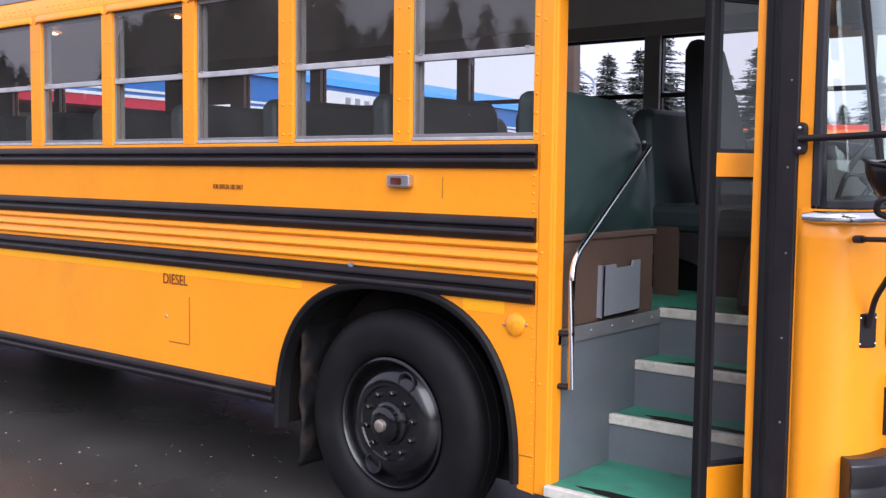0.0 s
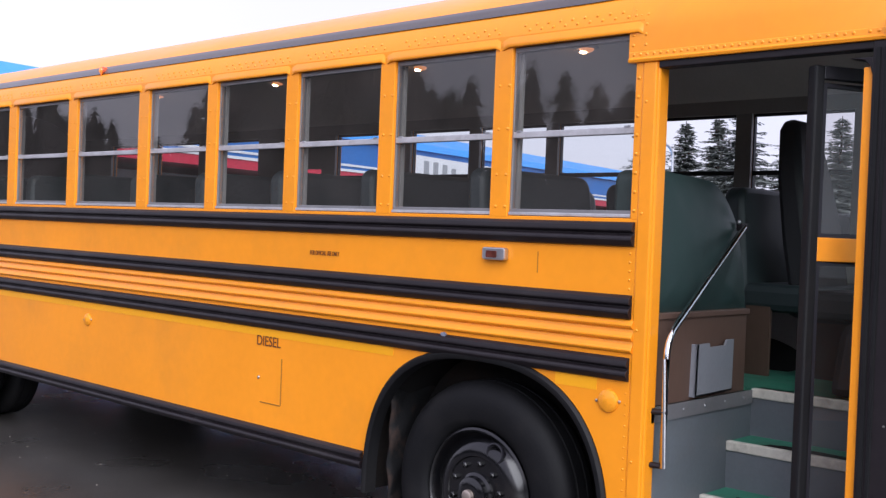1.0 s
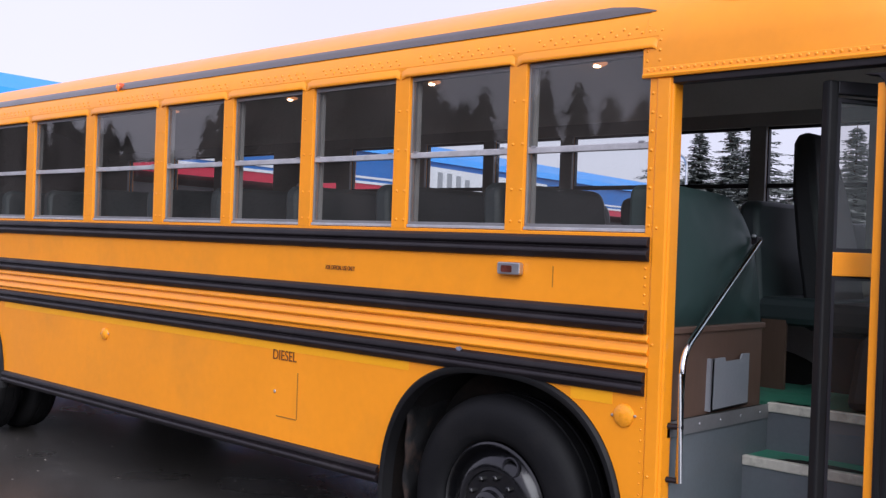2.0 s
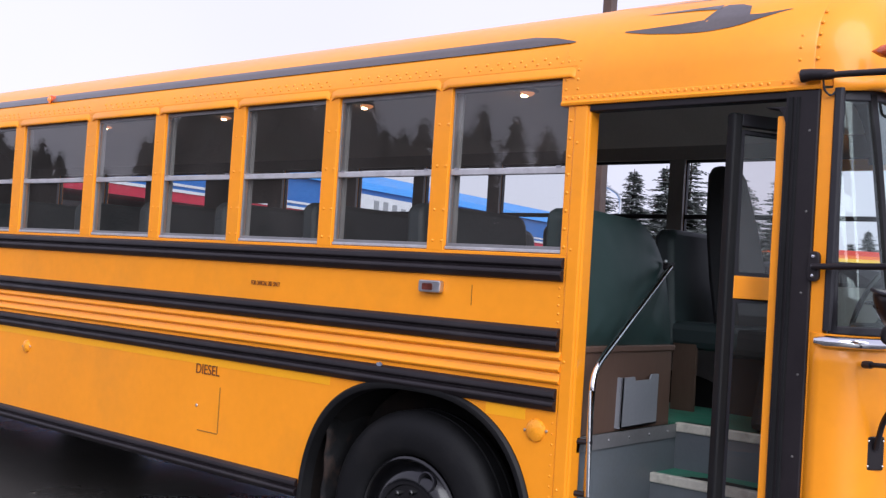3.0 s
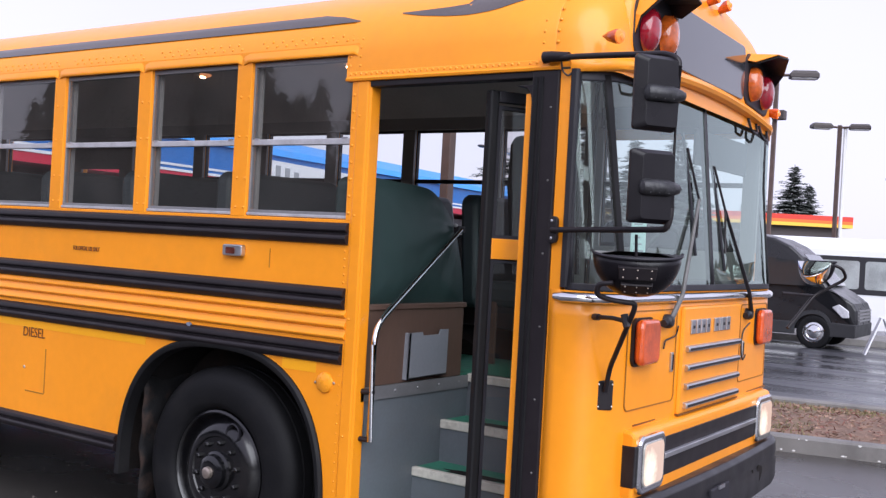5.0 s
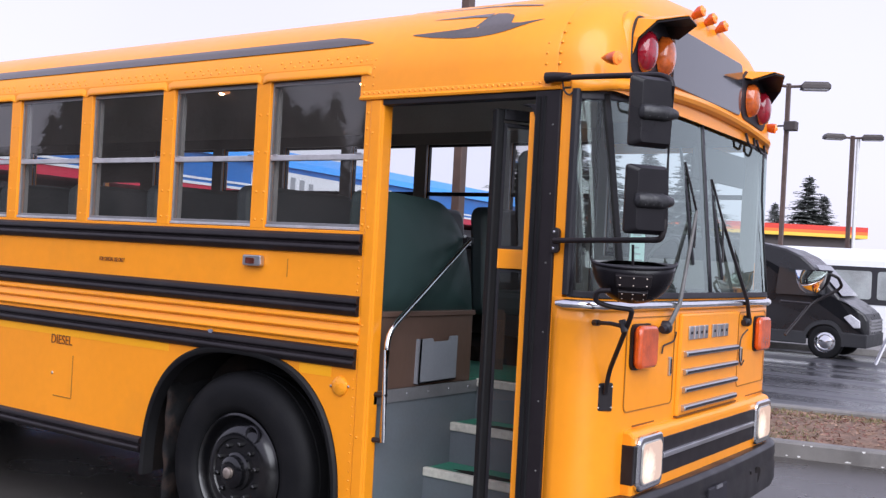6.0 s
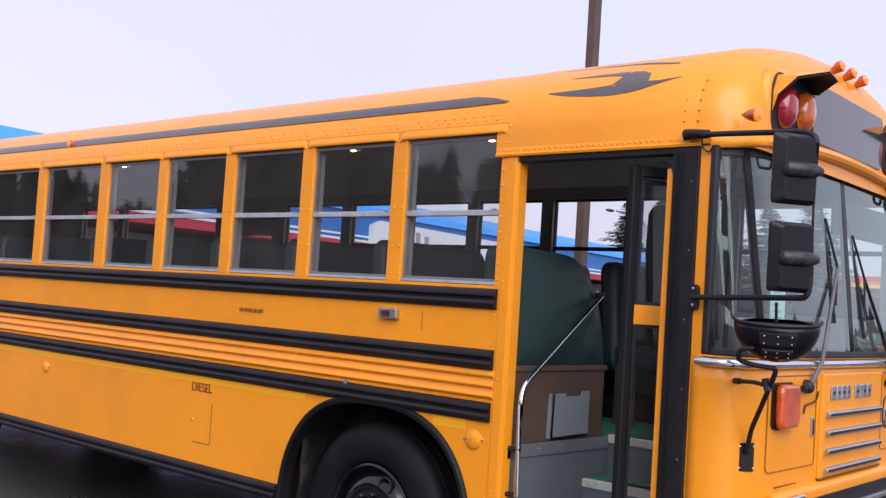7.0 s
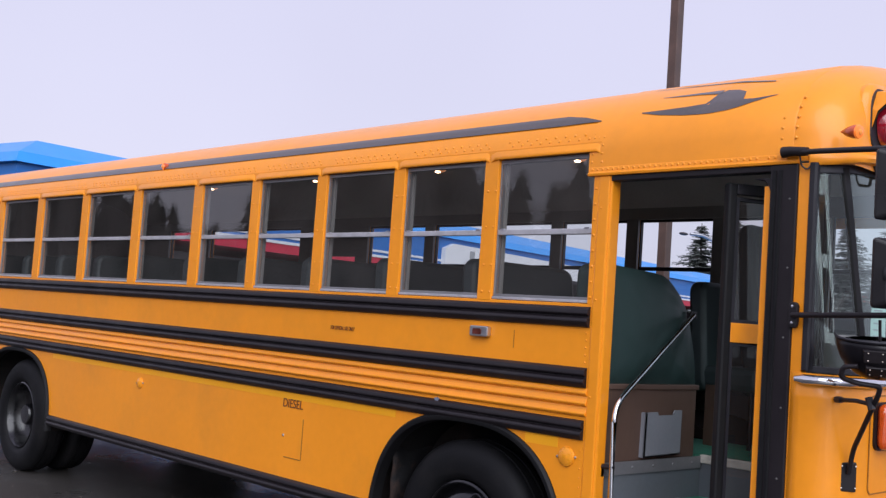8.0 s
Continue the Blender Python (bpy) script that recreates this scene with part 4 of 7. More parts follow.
part("stepwell_floor", bm, UNDER, bus)
bm = bmesh.new()
box(bm, 0.103, 0.112, 0.045, 0.905, 0.935, 0.996)
for k in range(5):
    lathe(bm, [(0.008, 0.112), (0.006, 0.116), (0.0, 0.117)], (0, 0.12 + 0.175 * k, 0.967), axis="x", seg=8)
part("stepwell_strip", bm, ALUPAINT, bus, "pale metal strip with screws")

# barrier: brown panel below, green pad above
bm = bmesh.new()
box(bm, 0.045, 0.085, 0.06, 0.87, 0.992, 1.358)
part("barrier_panel", bm, BROWN, bus, "brown laminate panel beside the steps", bevel=0.004)
bm = bmesh.new()
prism(bm, [(0.055, 1.340), (0.88, 1.340), (0.88, 1.366), (0.055, 1.366)], "x", 0.045, 0.095)
part("barrier_edge", bm, BROWN, bus, "", bevel=0.004)
bm = bmesh.new()
out = bend([(0.905, 0, 1.34), (0.885, 0, 1.50), (0.80, 0, 1.74), (0.70, 0, 1.845), (0.57, 0, 1.925), (0.06, 0, 1.945), (0.05, 0, 1.34)], 0.07)
edge = [(p.x, p.z) for p in out] + [(0.42, 1.325)]
prism(bm, edge, "x", -0.12, 0.060)
pad = part("barrier_pad", bm, VINYL, bus, "dark green padded vinyl barrier", smooth=True, bevel=0.022)
# its cover bulges and is drawn into folds towards the rail's upper end
fine = []
for (ya, za), (yb, zb) in zip(edge, edge[1:] + edge[:1]):
    steps = max(1, int(math.hypot(yb - ya, zb - za) / 0.03))
    fine += [(ya + (yb - ya) * k / steps, za + (zb - za) * k / steps) for k in range(steps)]
cy_, cz_ = 0.44, 1.63


def pad_x(y, z, r):
    ang, dist = math.atan2(z - 1.735, y - 0.80), math.hypot(y - 0.80, z - 1.735)
    fold = math.sin(ang * 10 + 2.5 * noise.noise(Vector((y * 3, z * 3, 0.4)))) * 0.009 * math.exp(-dist * 2.6)
    soft = 0.010 * noise.noise(Vector((y * 4.0, z * 3.0, 2.1))) + 0.004 * noise.noise(Vector((y * 11.0, z * 9.0, 5.3)))
    return 0.058 + 0.036 * (1 - r ** 3) + (fold + soft) * (1 - r ** 5)


bm = bmesh.new()
hub_ = bm.verts.new((pad_x(cy_, cz_, 0), cy_, cz_))
rings = []
for q in range(1, 19):
    r = q / 18
    rings.append([bm.verts.new((pad_x(cy_ + (y - cy_) * r, cz_ + (z - cz_) * r, r), cy_ + (y - cy_) * r * 0.985, cz_ + (z - cz_) * r * 0.985)) for y, z in fine])
n = len(fine)
for k in range(n):
    bm.faces.new((hub_, rings[0][k], rings[0][(k + 1) % n]))
for a, b in zip(rings, rings[1:]):
    for k in range(n):
        bm.faces.new((a[k], a[(k + 1) % n], b[(k + 1) % n], b[k]))
part("pad_cover", bm, VINYL, pad, "creased dark green vinyl cover", smooth=True)
# literature tray with a notch
bm = bmesh.new()
prism(bm, [(0.378, 1.008), (0.700, 1.014), (0.703, 1.237), (0.640, 1.237), (0.628, 1.214), (0.495, 1.212), (0.488, 1.230), (0.384, 1.228)], "x", 0.104, 0.112)
prism(bm, [(0.378, 1.008), (0.393, 1.008), (0.399, 1.228), (0.384, 1.228)], "x", 0.085, 0.112)
prism(bm, [(0.378, 1.008), (0.700, 1.014), (0.700, 1.021), (0.378, 1.015)], "x", 0.085, 0.112)
part("document_tray", bm, TRAYGREY, bus, "grey steel document tray with a notch")
# handrail
bm = bmesh.new()
tube(bm, bend([(0.16, 0.060, 0.765), (0.16, 0.060, 1.275), (0.092, 0.790, 1.730)], 0.08), 0.0135, 12)
hr = part("handrail", bm, CHROME, bus, "bright bent steel handrail", smooth=True)
for pa, pb in (((0.16, 0.060, 0.772), (0.10, 0.05, 0.772)), ((0.17, 0.064, 0.985), (0.10, 0.05, 0.981))):
    bm = bmesh.new()
    tube(bm, [pa, pb], 0.012, 8)
    part("rail_bracket", bm, BLACK, hr, "dark rail bracket")
bm = bmesh.new()
box(bm, 0.070, 0.098, 0.760, 0.822, 1.714, 1.750)
part("rail_bracket", bm, BLACK, hr, "dark rail bracket", bevel=0.003)
bm = bmesh.new()
blob(bm, (0.085, 0.755, 1.752), 0.010, 0.010, 0.010)
part("pad_button", bm, ALU, bus)

# open door leaf, turned into the stepwell
A, B = Vector((0.716, 0.050, 0)), Vector((0.875, 0.36, 0))
d = (B - A).normalized()
nrm = Vector((d.y, -d.x, 0))
wd = (B - A).length


def leaf_box(bm, u0, u1, z0, z1, t0=-0.016, t1=0.016):
    v = []
    for z in (z0, z1):
        for u, t in ((u0, t0), (u1, t0), (u1, t1), (u0, t1)):
            v.append(bm.verts.new(A + d * u + nrm * t + Vector((0, 0, z))))
    for q in ((3, 2, 1, 0), (4, 5, 6, 7), (0, 1, 5, 4), (1, 2, 6, 5), (2, 3, 7, 6), (3, 0, 4, 7)):
        bm.faces.new([v[i] for i in q])


bm = bmesh.new()
leaf_box(bm, -0.020, 0.024, 0.39, 2.296, -0.022, 0.022)
door = part("entrance_door", bm, DOORRUBBER, bus, "folded glazed door leaf with black rubber edge", bevel=0.01)
bm = bmesh.new()
leaf_box(bm, wd - 0.03, wd, 0.39, 2.296)
leaf_box(bm, 0.024, wd - 0.03, 1.605, 1.69)
leaf_box(bm, 0.024, wd - 0.03, 0.39, 0.56)
part("door_frame", bm, YELLOW, door, "yellow door rails", bevel=0.003)
# Top of the yellow door frame; the shade on it is painted as black.
bm = bmesh.new()
leaf_box(bm, 0.024, wd - 0.03, 2.250, 2.296)
part("top_rail", bm, GASKET, door, "yellow door's top rail, its shade painted black", bevel=0.003)
for z0, z1 in ((1.69, 2.236), (0.56, 1.605)):
    bm = bmesh.new()
    loops = []
    for t_ in (-0.012, 0.012):
        for g in (0.0, 0.015):
            loops.append([bm.verts.new(A + d * u + nrm * t_ + Vector((0, 0, z))) for u, z in ((0.026 + g, z0 + g), (wd - 0.03 - g, z0 + g), (wd - 0.03 - g, z1 - g), (0.026 + g, z1 - g))])
    for a, b in ((0, 1), (1, 3), (3, 2), (2, 0)):
        for k in range(4):
            bm.faces.new((loops[a][k], loops[a][(k + 1) % 4], loops[b][(k + 1) % 4], loops[b][k]))
    part("door_gasket", bm, GASKET, door)
for z0, z1 in ((1.705, 2.221), (0.575, 1.59)):
    bm = bmesh.new()
    bm.faces.new([bm.verts.new(A + d * u + Vector((0, 0, z))) for u, z in ((0.045, z0), (wd - 0.045, z0), (wd - 0.045, z1), (0.045, z1))])
    part("door_pane", bm, DOORPANE, door)

# ---- driver's place ----
bench(-0.255, 1.39, 2.33, 1.950)
bm = bmesh.new()
vs = []
for z, x0, x1, w in ((1.40, -0.02, 0.12, 0.46), (1.7, -0.07, 0.07, 0.48), (2.0, -0.12, 0.01, 0.42), (2.25, -0.15, -0.04, 0.30), (2.31, -0.14, -0.06, 0.22)):
    vs.append([bm.verts.new(p) for p in ((x0, 1.74 - w / 2, z), (x1, 1.74 - w / 2, z), (x1, 1.74 + w / 2, z), (x0, 1.74 + w / 2, z))])
for a, b in zip(vs, vs[1:]):
    for i in range(4):
        bm.faces.new((a[i], a[(i + 1) % 4], b[(i + 1) % 4], b[i]))
bm.faces.new(vs[0][::-1])
bm.faces.new(vs[-1])
ds = part("driver_seat", bm, DASH, bus, "black high-backed driver seat", smooth=True, bevel=0.03)
bm = bmesh.new()
box(bm, 0.0, 0.40, 1.44, 1.92, 1.30, 1.44)
part("cushion", bm, DASH, ds, bevel=0.04)
bm = bmesh.new()
box(bm, 0.06, 0.36, 1.54, 1.84, 1.0, 1.30)
part("pedestal", bm, BLACK, ds)
bm = bmesh.new()
box(bm, -0.19, -0.06, 1.405, 1.425, 1.0, 1.36)
part("seat_riser", bm, BROWN, bus, "brown laminate seat riser")
bm = bmesh.new()
prism(bm, [(1.17, 1.40), (1.17, 1.525), (1.10, 1.545), (0.86, 1.53), (0.78, 1.43), (0.80, 1.15), (1.17, 1.1)], "y", 0.98, WIDE - 0.06)
part("dashboard", bm, DASH, bus, "black moulded dashboard", bevel=0.02)
bm = bmesh.new()
prism(bm, [(1.19, 1.36), (1.19, 1.52), (1.06, 1.525), (1.05, 1.36)], "y", 0.09, 0.98)
part("dash_shelf", bm, DASH, bus, "black shelf under the windscreen", bevel=0.015)
bm = bmesh.new()
cx, cy, cz = 0.72, 1.76, 1.62
ring = [Vector((cx + 0.19 * math.sin(a) * 0.45, cy + 0.23 * math.cos(a), cz + 0.21 * math.sin(a) * 0.9)) for a in [2 * math.pi * k / 28 for k in range(29)]]
tube(bm, ring, 0.014, 6)
tube(bm, [(cx, cy, cz), (0.92, cy, 1.40)], 0.025, 8)
tube(bm, [(cx, cy - 0.22, cz), (cx, cy + 0.22, cz)], 0.010, 6)
part("steering_wheel", bm, DASH, bus, "black steering wheel", smooth=True)
# engine cover beside the driver
bm = bmesh.new()
prism(bm, [(0.42, 1.0), (0.46, 1.30), (0.62, 1.42), (1.05, 1.42), (1.05, 1.0)], "y", 0.98, 1.52)
part("engine_cover", bm, DASH, bus, "dark engine cover", bevel=0.04)
# sun visor, fan and stanchion seen through the glass
bm = bmesh.new()
tube(bm, [(0.95, 0.30, 2.28), (0.98, 0.32, 1.56)], 0.012, 8)
tube(bm, [(0.60, 1.20, 2.80), (0.60, 1.20, 1.0)], 0.014, 8)
part("stanchion", bm, BLACK, bus, "black grab pole")
bm = bmesh.new()
box(bm, 1.02, 1.035, 1.40, 2.15, 2.12, 2.30)
part("sun_visor", bm, DASH, bus, bevel=0.005)
bm = bmesh.new()
box(bm, 1.176, 1.178, 0.36, 0.52, 1.64, 1.80)
nt = part("notice", bm, PAPER, bus, "pale green paper notice behind the glass")
bm = bmesh.new()
for k in range(5):
    box(bm, 1.179, 1.1795, 0.385, 0.495 - 0.02 * (k % 3), 1.665 + 0.026 * k, 1.671 + 0.026 * k)
part("writing_bars", bm, GREYTEXT, nt)

# ---- nose details ----
def front_x(y, xf=XF, r=RC):
    yy, ry = min(y, WIDE - y), CORNER * r
    if yy < ry:
        return xf - r + r * math.sqrt(max(0.0, 1 - ((ry - yy) / ry) ** 2))
    return xf + 0.012 * (1 - ((MID - yy) / (MID - ry)) ** 2)


# central raised grille panel
bm = bmesh.new()
prism(bm, [(0.795, 0.962), (1.645, 0.962), (1.635, 1.44), (0.805, 1.44)], "x", XF, XF + 0.026)
gp = part("grille_panel", bm, YELLOW, bus, "raised yellow centre panel with louvre bars", bevel=0.012)
for k in range(4):
    z = 1.252 - 0.0835 * k
    bm = bmesh.new()
    prism(bm, [(XF + 0.020, z - 0.015), (XF + 0.044, z - 0.012), (XF + 0.047, z), (XF + 0.042, z + 0.012), (XF + 0.020, z + 0.015)], "y", 0.842, 1.612)
    lv = part("louvre_bar", bm, ALU, gp, "chrome edged louvre bar", bevel=0.003)
    bm = bmesh.new()
    box(bm, XF + 0.042, XF + 0.0485, 0.855, 1.600, z - 0.006, z + 0.004)
    part("louvre_slot", bm, GASKET, lv)
# maker's mark as plain blocks
yy = 0.885
for wdt in (0.066, 0.056, 0.066, 0.058, 0.0, 0.066, 0.026, 0.066, 0.066):
    if wdt:
        bm = bmesh.new()
        box(bm, XF + 0.024, XF + 0.036, yy, yy + wdt * 0.86, 1.316, 1.380)
        mk = part("badge_block", bm, ALU, gp, "plain bright metal block", bevel=0.004)
        if wdt > 0.03:
            bm = bmesh.new()
            box(bm, XF + 0.0355, XF + 0.0372, yy + wdt * 0.24, yy + wdt * 0.6, 1.341, 1.354)
            part("badge_inset", bm, BLACK, mk)
    yy += (wdt if wdt else 0.05) + 0.006
# access doors
for mirror in (False, True):
    def my(y):
        return WIDE - y if mirror else y
    ya, yb = sorted((my(0.235), my(0.755)))
    bm = bmesh.new()
    o = shifted(rounded(yb - ya, 0.40, 0.03, 4), (ya + yb) / 2, 1.232)
    i = shifted(rounded(yb - ya - 0.010, 0.39, 0.028, 4), (ya + yb) / 2, 1.232)
    vo = [bm.verts.new((front_x(p[0]) + 0.004, p[0], p[1])) for p in o]
    vi = [bm.verts.new((front_x(p[0]) + 0.004, p[0], p[1])) for p in i]
    for k in range(len(o)):
        j = (k + 1) % len(o)
        bm.faces.new((vo[k], vo[j], vi[j], vi[k]))
    ad = part("access_door", bm, mat("panel_gap_%s" % ("b" if mirror else "a"), (0.30, 0.12, 0.01), 0.7), bus, "yellow flush access door outlined by a thin gap", solid=0.003)
    bm = bmesh.new()
    box(bm, XF + 0.002, XF + 0.020, my(0.705) - 0.012, my(0.705) + 0.012, 1.16, 1.245)
    la = part("door_latch", bm, ALU, ad, "small metal latch", bevel=0.004)
    bm = bmesh.new()
    box(bm, XF + 0.018, XF + 0.022, my(0.705) - 0.007, my(0.705) + 0.007, 1.17, 1.235)
    part("latch_slot", bm, BLACK, la)
    # turn signal
    bm = bmesh.new()
    prism(bm, shifted(rounded(0.212, 0.195, 0.035), my(0.375), 1.306), "x", XF - 0.01, XF + 0.012)
    ts = part("turn_signal", bm, BLACK, bus, "large amber turn signal")
    bm = bmesh.new()
    prism(bm, shifted(rounded(0.20, 0.183, 0.035), my(0.375), 1.306), "x", XF + 0.010, XF + 0.050)
    part("lens", bm, AMBER, ts, "rounded amber lens", smooth=True, bevel=0.014)

# dark seam over the headlamp band
bm = bmesh.new()
prism(bm, [(XF - 0.03, 0.966), (XF + 0.006, 0.966), (XF + 0.006, 0.972), (XF - 0.03, 0.972)], "y", 0.33, 0.79)
prism(bm, [(XF - 0.03, 0.962), (XF + 0.029, 0.962), (XF + 0.029, 0.969), (XF - 0.03, 0.969)], "y", 0.79, 1.65)
prism(bm, [(XF - 0.03, 0.966), (XF + 0.006, 0.966), (XF + 0.006, 0.972), (XF - 0.03, 0.972)], "y", 1.65, WIDE - 0.21)
part("panel_seam", bm, mat("band_seam", (0.16, 0.06, 0.008), 0.8), bus, "dark seam over the headlamp band")
# headlamp band
bm = bmesh.new()
prism(bm, [(XF - 0.05, 0.655), (XF + 0.045, 0.66), (XF + 0.050, 0.938), (XF + 0.035, 0.956), (XF - 0.05, 0.966)], "y", 0.250, WIDE - 0.250)
hb = part("headlamp_band", bm, YELLOW, bus, "yellow raised headlamp band", bevel=0.012)
bm = bmesh.new()
prism(bm, [(XF - 0.045, 0.737), (XF + 0.050, 0.737), (XF + 0.0525, 0.902), (XF - 0.045, 0.902)], "y", 0.2475, WIDE - 0.2475)
part("band_inlay", bm, BLACK, hb, "black inlay between the headlamps", bevel=0.003)
bm = bmesh.new()
prism(bm, [(XF + 0.05, 0.812), (XF + 0.066, 0.815), (XF + 0.066, 0.836), (XF + 0.05, 0.839)], "y", 0.56, WIDE - 0.56)
part("band_moulding", bm, ALU, hb, "bright moulding along the inlay", bevel=0.003)
for mirror in (False, True):
    yc = WIDE - 0.405 if mirror else 0.405
    bm = bmesh.new()
    o = rounded(0.275, 0.235, 0.045, 5)
    i = rounded(0.215, 0.175, 0.03, 5)
    prism(bm, shifted(o, yc, 0.822), "x", XF + 0.04, XF + 0.070)
    hd = part("headlamp", bm, CHROME, bus, "lit rectangular headlamp in a chrome bezel", bevel=0.010)
    bm = bmesh.new()
    n = len(i)
    ringa = [bm.verts.new((XF + 0.071, yc + p[0] * 1.10, 0.822 + p[1] * 1.1)) for p in i]
    ringb = [bm.verts.new((XF + 0.060, yc + p[0], 0.822 + p[1])) for p in i]
    for k in range(n):
        bm.faces.new((ringa[k], ringa[(k + 1) % n], ringb[(k + 1) % n], ringb[k]))
    part("bezel_lip", bm, BLACK, hd)
    bm = bmesh.new()
    prism(bm, shifted(i, yc, 0.822), "x", XF + 0.069, XF + 0.074)
    part("lamp_lens", bm, LENSWHITE, hd, "clear fluted lens")
    bm = bmesh.new()
    prism(bm, shifted(rounded(0.205, 0.165, 0.028), yc, 0.822), "x", XF + 0.073, XF + 0.0765)
    part("lamp_glow", bm, HEADGLOW, hd, "warm glowing reflector behind fluted glass")

# bumper
bm = bmesh.new()
prof = [(-0.06, 0.692), (0.03, 0.695), (0.052, 0.677), (0.056, 0.627), (0.050, 0.602), (0.058, 0.575), (0.058, 0.485), (0.045, 0.450), (-0.06, 0.446)]
bl = plan_len(1.285, 0.20, 0.98)
rings = []
for i in range(81):
    s = bl * (0.035 + 0.93 * i / 80)
    x, y = plan(s, 1.285, 0.20, 0.98, 0.02)
    if x < 1.155:
        continue
    x2, y2 = plan(s + 0.002, 1.285, 0.20, 0.98, 0.02)
    k = math.hypot(x2 - x, y2 - y)
    nx, ny = (y2 - y) / k, -(x2 - x) / k
    rings.append([bm.verts.new((x + nx * o, y + ny * o, z)) for o, z in prof])
for a, b in zip(rings, rings[1:]):
    for i in range(len(prof)):
        j = (i + 1) % len(prof)
        bm.faces.new((a[i], a[j], b[j], b[i]))
bm.faces.new(rings[0])
bm.faces.new(rings[-1])
bp = part("front_bumper", bm, BUMPERBLACK, bus, "heavy black pressed steel bumper", smooth=True, bevel=0.004)
for y in (0.62, WIDE - 0.62):
    bm = bmesh.new()
    pts = [(y + 0.05 * math.cos(a) * (1 + 0.25 * math.sin(2 * a)), 0.565 + 0.042 * math.sin(a)) for a in [2 * math.pi * k / 16 for k in range(16)]]
    prism(bm, pts, "x", 1.300, 1.3535)
    part("tow_hole", bm, UNDER, bp, "dark tow opening")
    for yo, zo in ((-0.12, 0.59), (-0.12, 0.515)):
        bm = bmesh.new()
        lathe(bm, [(0.0, 0.0), (0.011, 0.0), (0.012, -0.02)], (1.3545, y + (yo if y > 1 else -yo), zo), axis="x", seg=10)
        part("bolt_hole", bm, UNDER, bp)
bm = bmesh.new()
box(bm, 1.350, 1.372, 1.00, 1.26, 0.495, 0.62)
part("bumper_plate_mount", bm, GASKET, bp, "blank dark mounting plate", bevel=0.006)
bm = bmesh.new()
box(bm, 1.372, 1.378, 1.09, 1.17, 0.608, 0.624)
part("plate_clip", bm, ALU, bp)

# ---- roof front: warning lamps, sign, markers ----
XC = 1.18
bm = bmesh.new()
prism(bm, shifted(rounded(1.00, 0.275, 0.04, 5), MID, 2.552), "x", XC - 0.01, XC + 0.012)
part("sign_window", bm, DARKGLASS, bus, "dark blank sign glass over the windscreen", bevel=0.004)
for mirror in (False, True):
    def my(y):
        return WIDE - y if mirror else y
    # recessed black housing
    ya, yb = sorted((my(0.245), my(0.715)))
    bm = bmesh.new()
    prism(bm, shifted(rounded(0.53, 0.315, 0.11, 6), (ya + yb) / 2, 2.553), "x", XC - 0.16, XC + 0.004)
    nr = part("niche_rim", bm, YELLOW, bus, "rounded yellow moulding round the warning lamps", smooth=True, bevel=0.03)
    bm = bmesh.new()
    prism(bm, shifted(rounded(0.47, 0.265, 0.085, 6), (ya + yb) / 2, 2.548), "x", XC - 0.03, XC + 0.008)
    wh = part("warning_lamp_unit", bm, GASKET, bus, "pair of red and amber warning lamps under a black hood", bevel=0.006)
    for yl, mt, nm in ((0.370, REDLENS, "red_lamp"), (0.580, WARNAMBER, "amber_lamp")):
        bm = bmesh.new()
        lathe(bm, [(0.0, 0.056), (0.030, 0.053), (0.054, 0.045), (0.068, 0.030), (0.074, 0.0)], (XC + 0.012, my(yl), 2.53), axis="x", seg=28)
        for vv in bm.verts:
            vv.co.z = 2.53 + (vv.co.z - 2.53) * 1.24
            vv.co.y = my(yl) + (vv.co.y - my(yl)) * 0.96
        part(nm, bm, mt, wh, "domed %s lens" % ("red" if mt is REDLENS else "amber"), smooth=True)
    # hood: bent sheet over the lamps
    bm = bmesh.new()
    line = [(0.262, 2.50), (0.262, 2.58), (0.30, 2.655), (0.48, 2.692), (0.61, 2.676), (0.668, 2.63)]
    a = [bm.verts.new((XC + 0.0, my(y), z)) for y, z in line]
    reach = (0.004, 0.03, 0.10, 0.17, 0.155, 0.05)
    b = [bm.verts.new((XC + reach[k], my(y), z - 0.012)) for k, (y, z) in enumerate(line)]
    for k in range(len(line) - 1):
        bm.faces.new((a[k], a[k + 1], b[k + 1], b[k]))
    part("hood", bm, [BLACK], wh, "black sheet metal hood", solid=0.006)
    bm = bmesh.new()
    a = [bm.verts.new((XC + 0.0, my(0.487 + (y - 0.487) * 1.03), z + 0.008)) for y, z in line]
    b = [bm.verts.new((XC + reach[k] * 0.97, my(0.487 + (y - 0.487) * 1.03), z - 0.004)) for k, (y, z) in enumerate(line)]
    for k in range(len(line) - 1):
        bm.faces.new((a[k], a[k + 1], b[k + 1], b[k]))
    part("hood_skin", bm, YELLOW, wh, "yellow upper side of the hood", solid=0.003)
    # grab loops under the brow
    for y0, wl in ((0.31, 0.18),) if not mirror else ((0.25, 0.15), (0.45, 0.15)):
        bm = bmesh.new()
        tube(bm, bend([(1.185, my(y0), 2.35), (1.20, my(y0 + 0.02), 2.29), (1.20, my(y0 + wl - 0.02), 2.29), (1.185, my(y0 + wl), 2.35)], 0.03), 0.007, 8)
        part("grab_loop", bm, BLACK, bus, "small black grab handle under the brow", smooth=True)


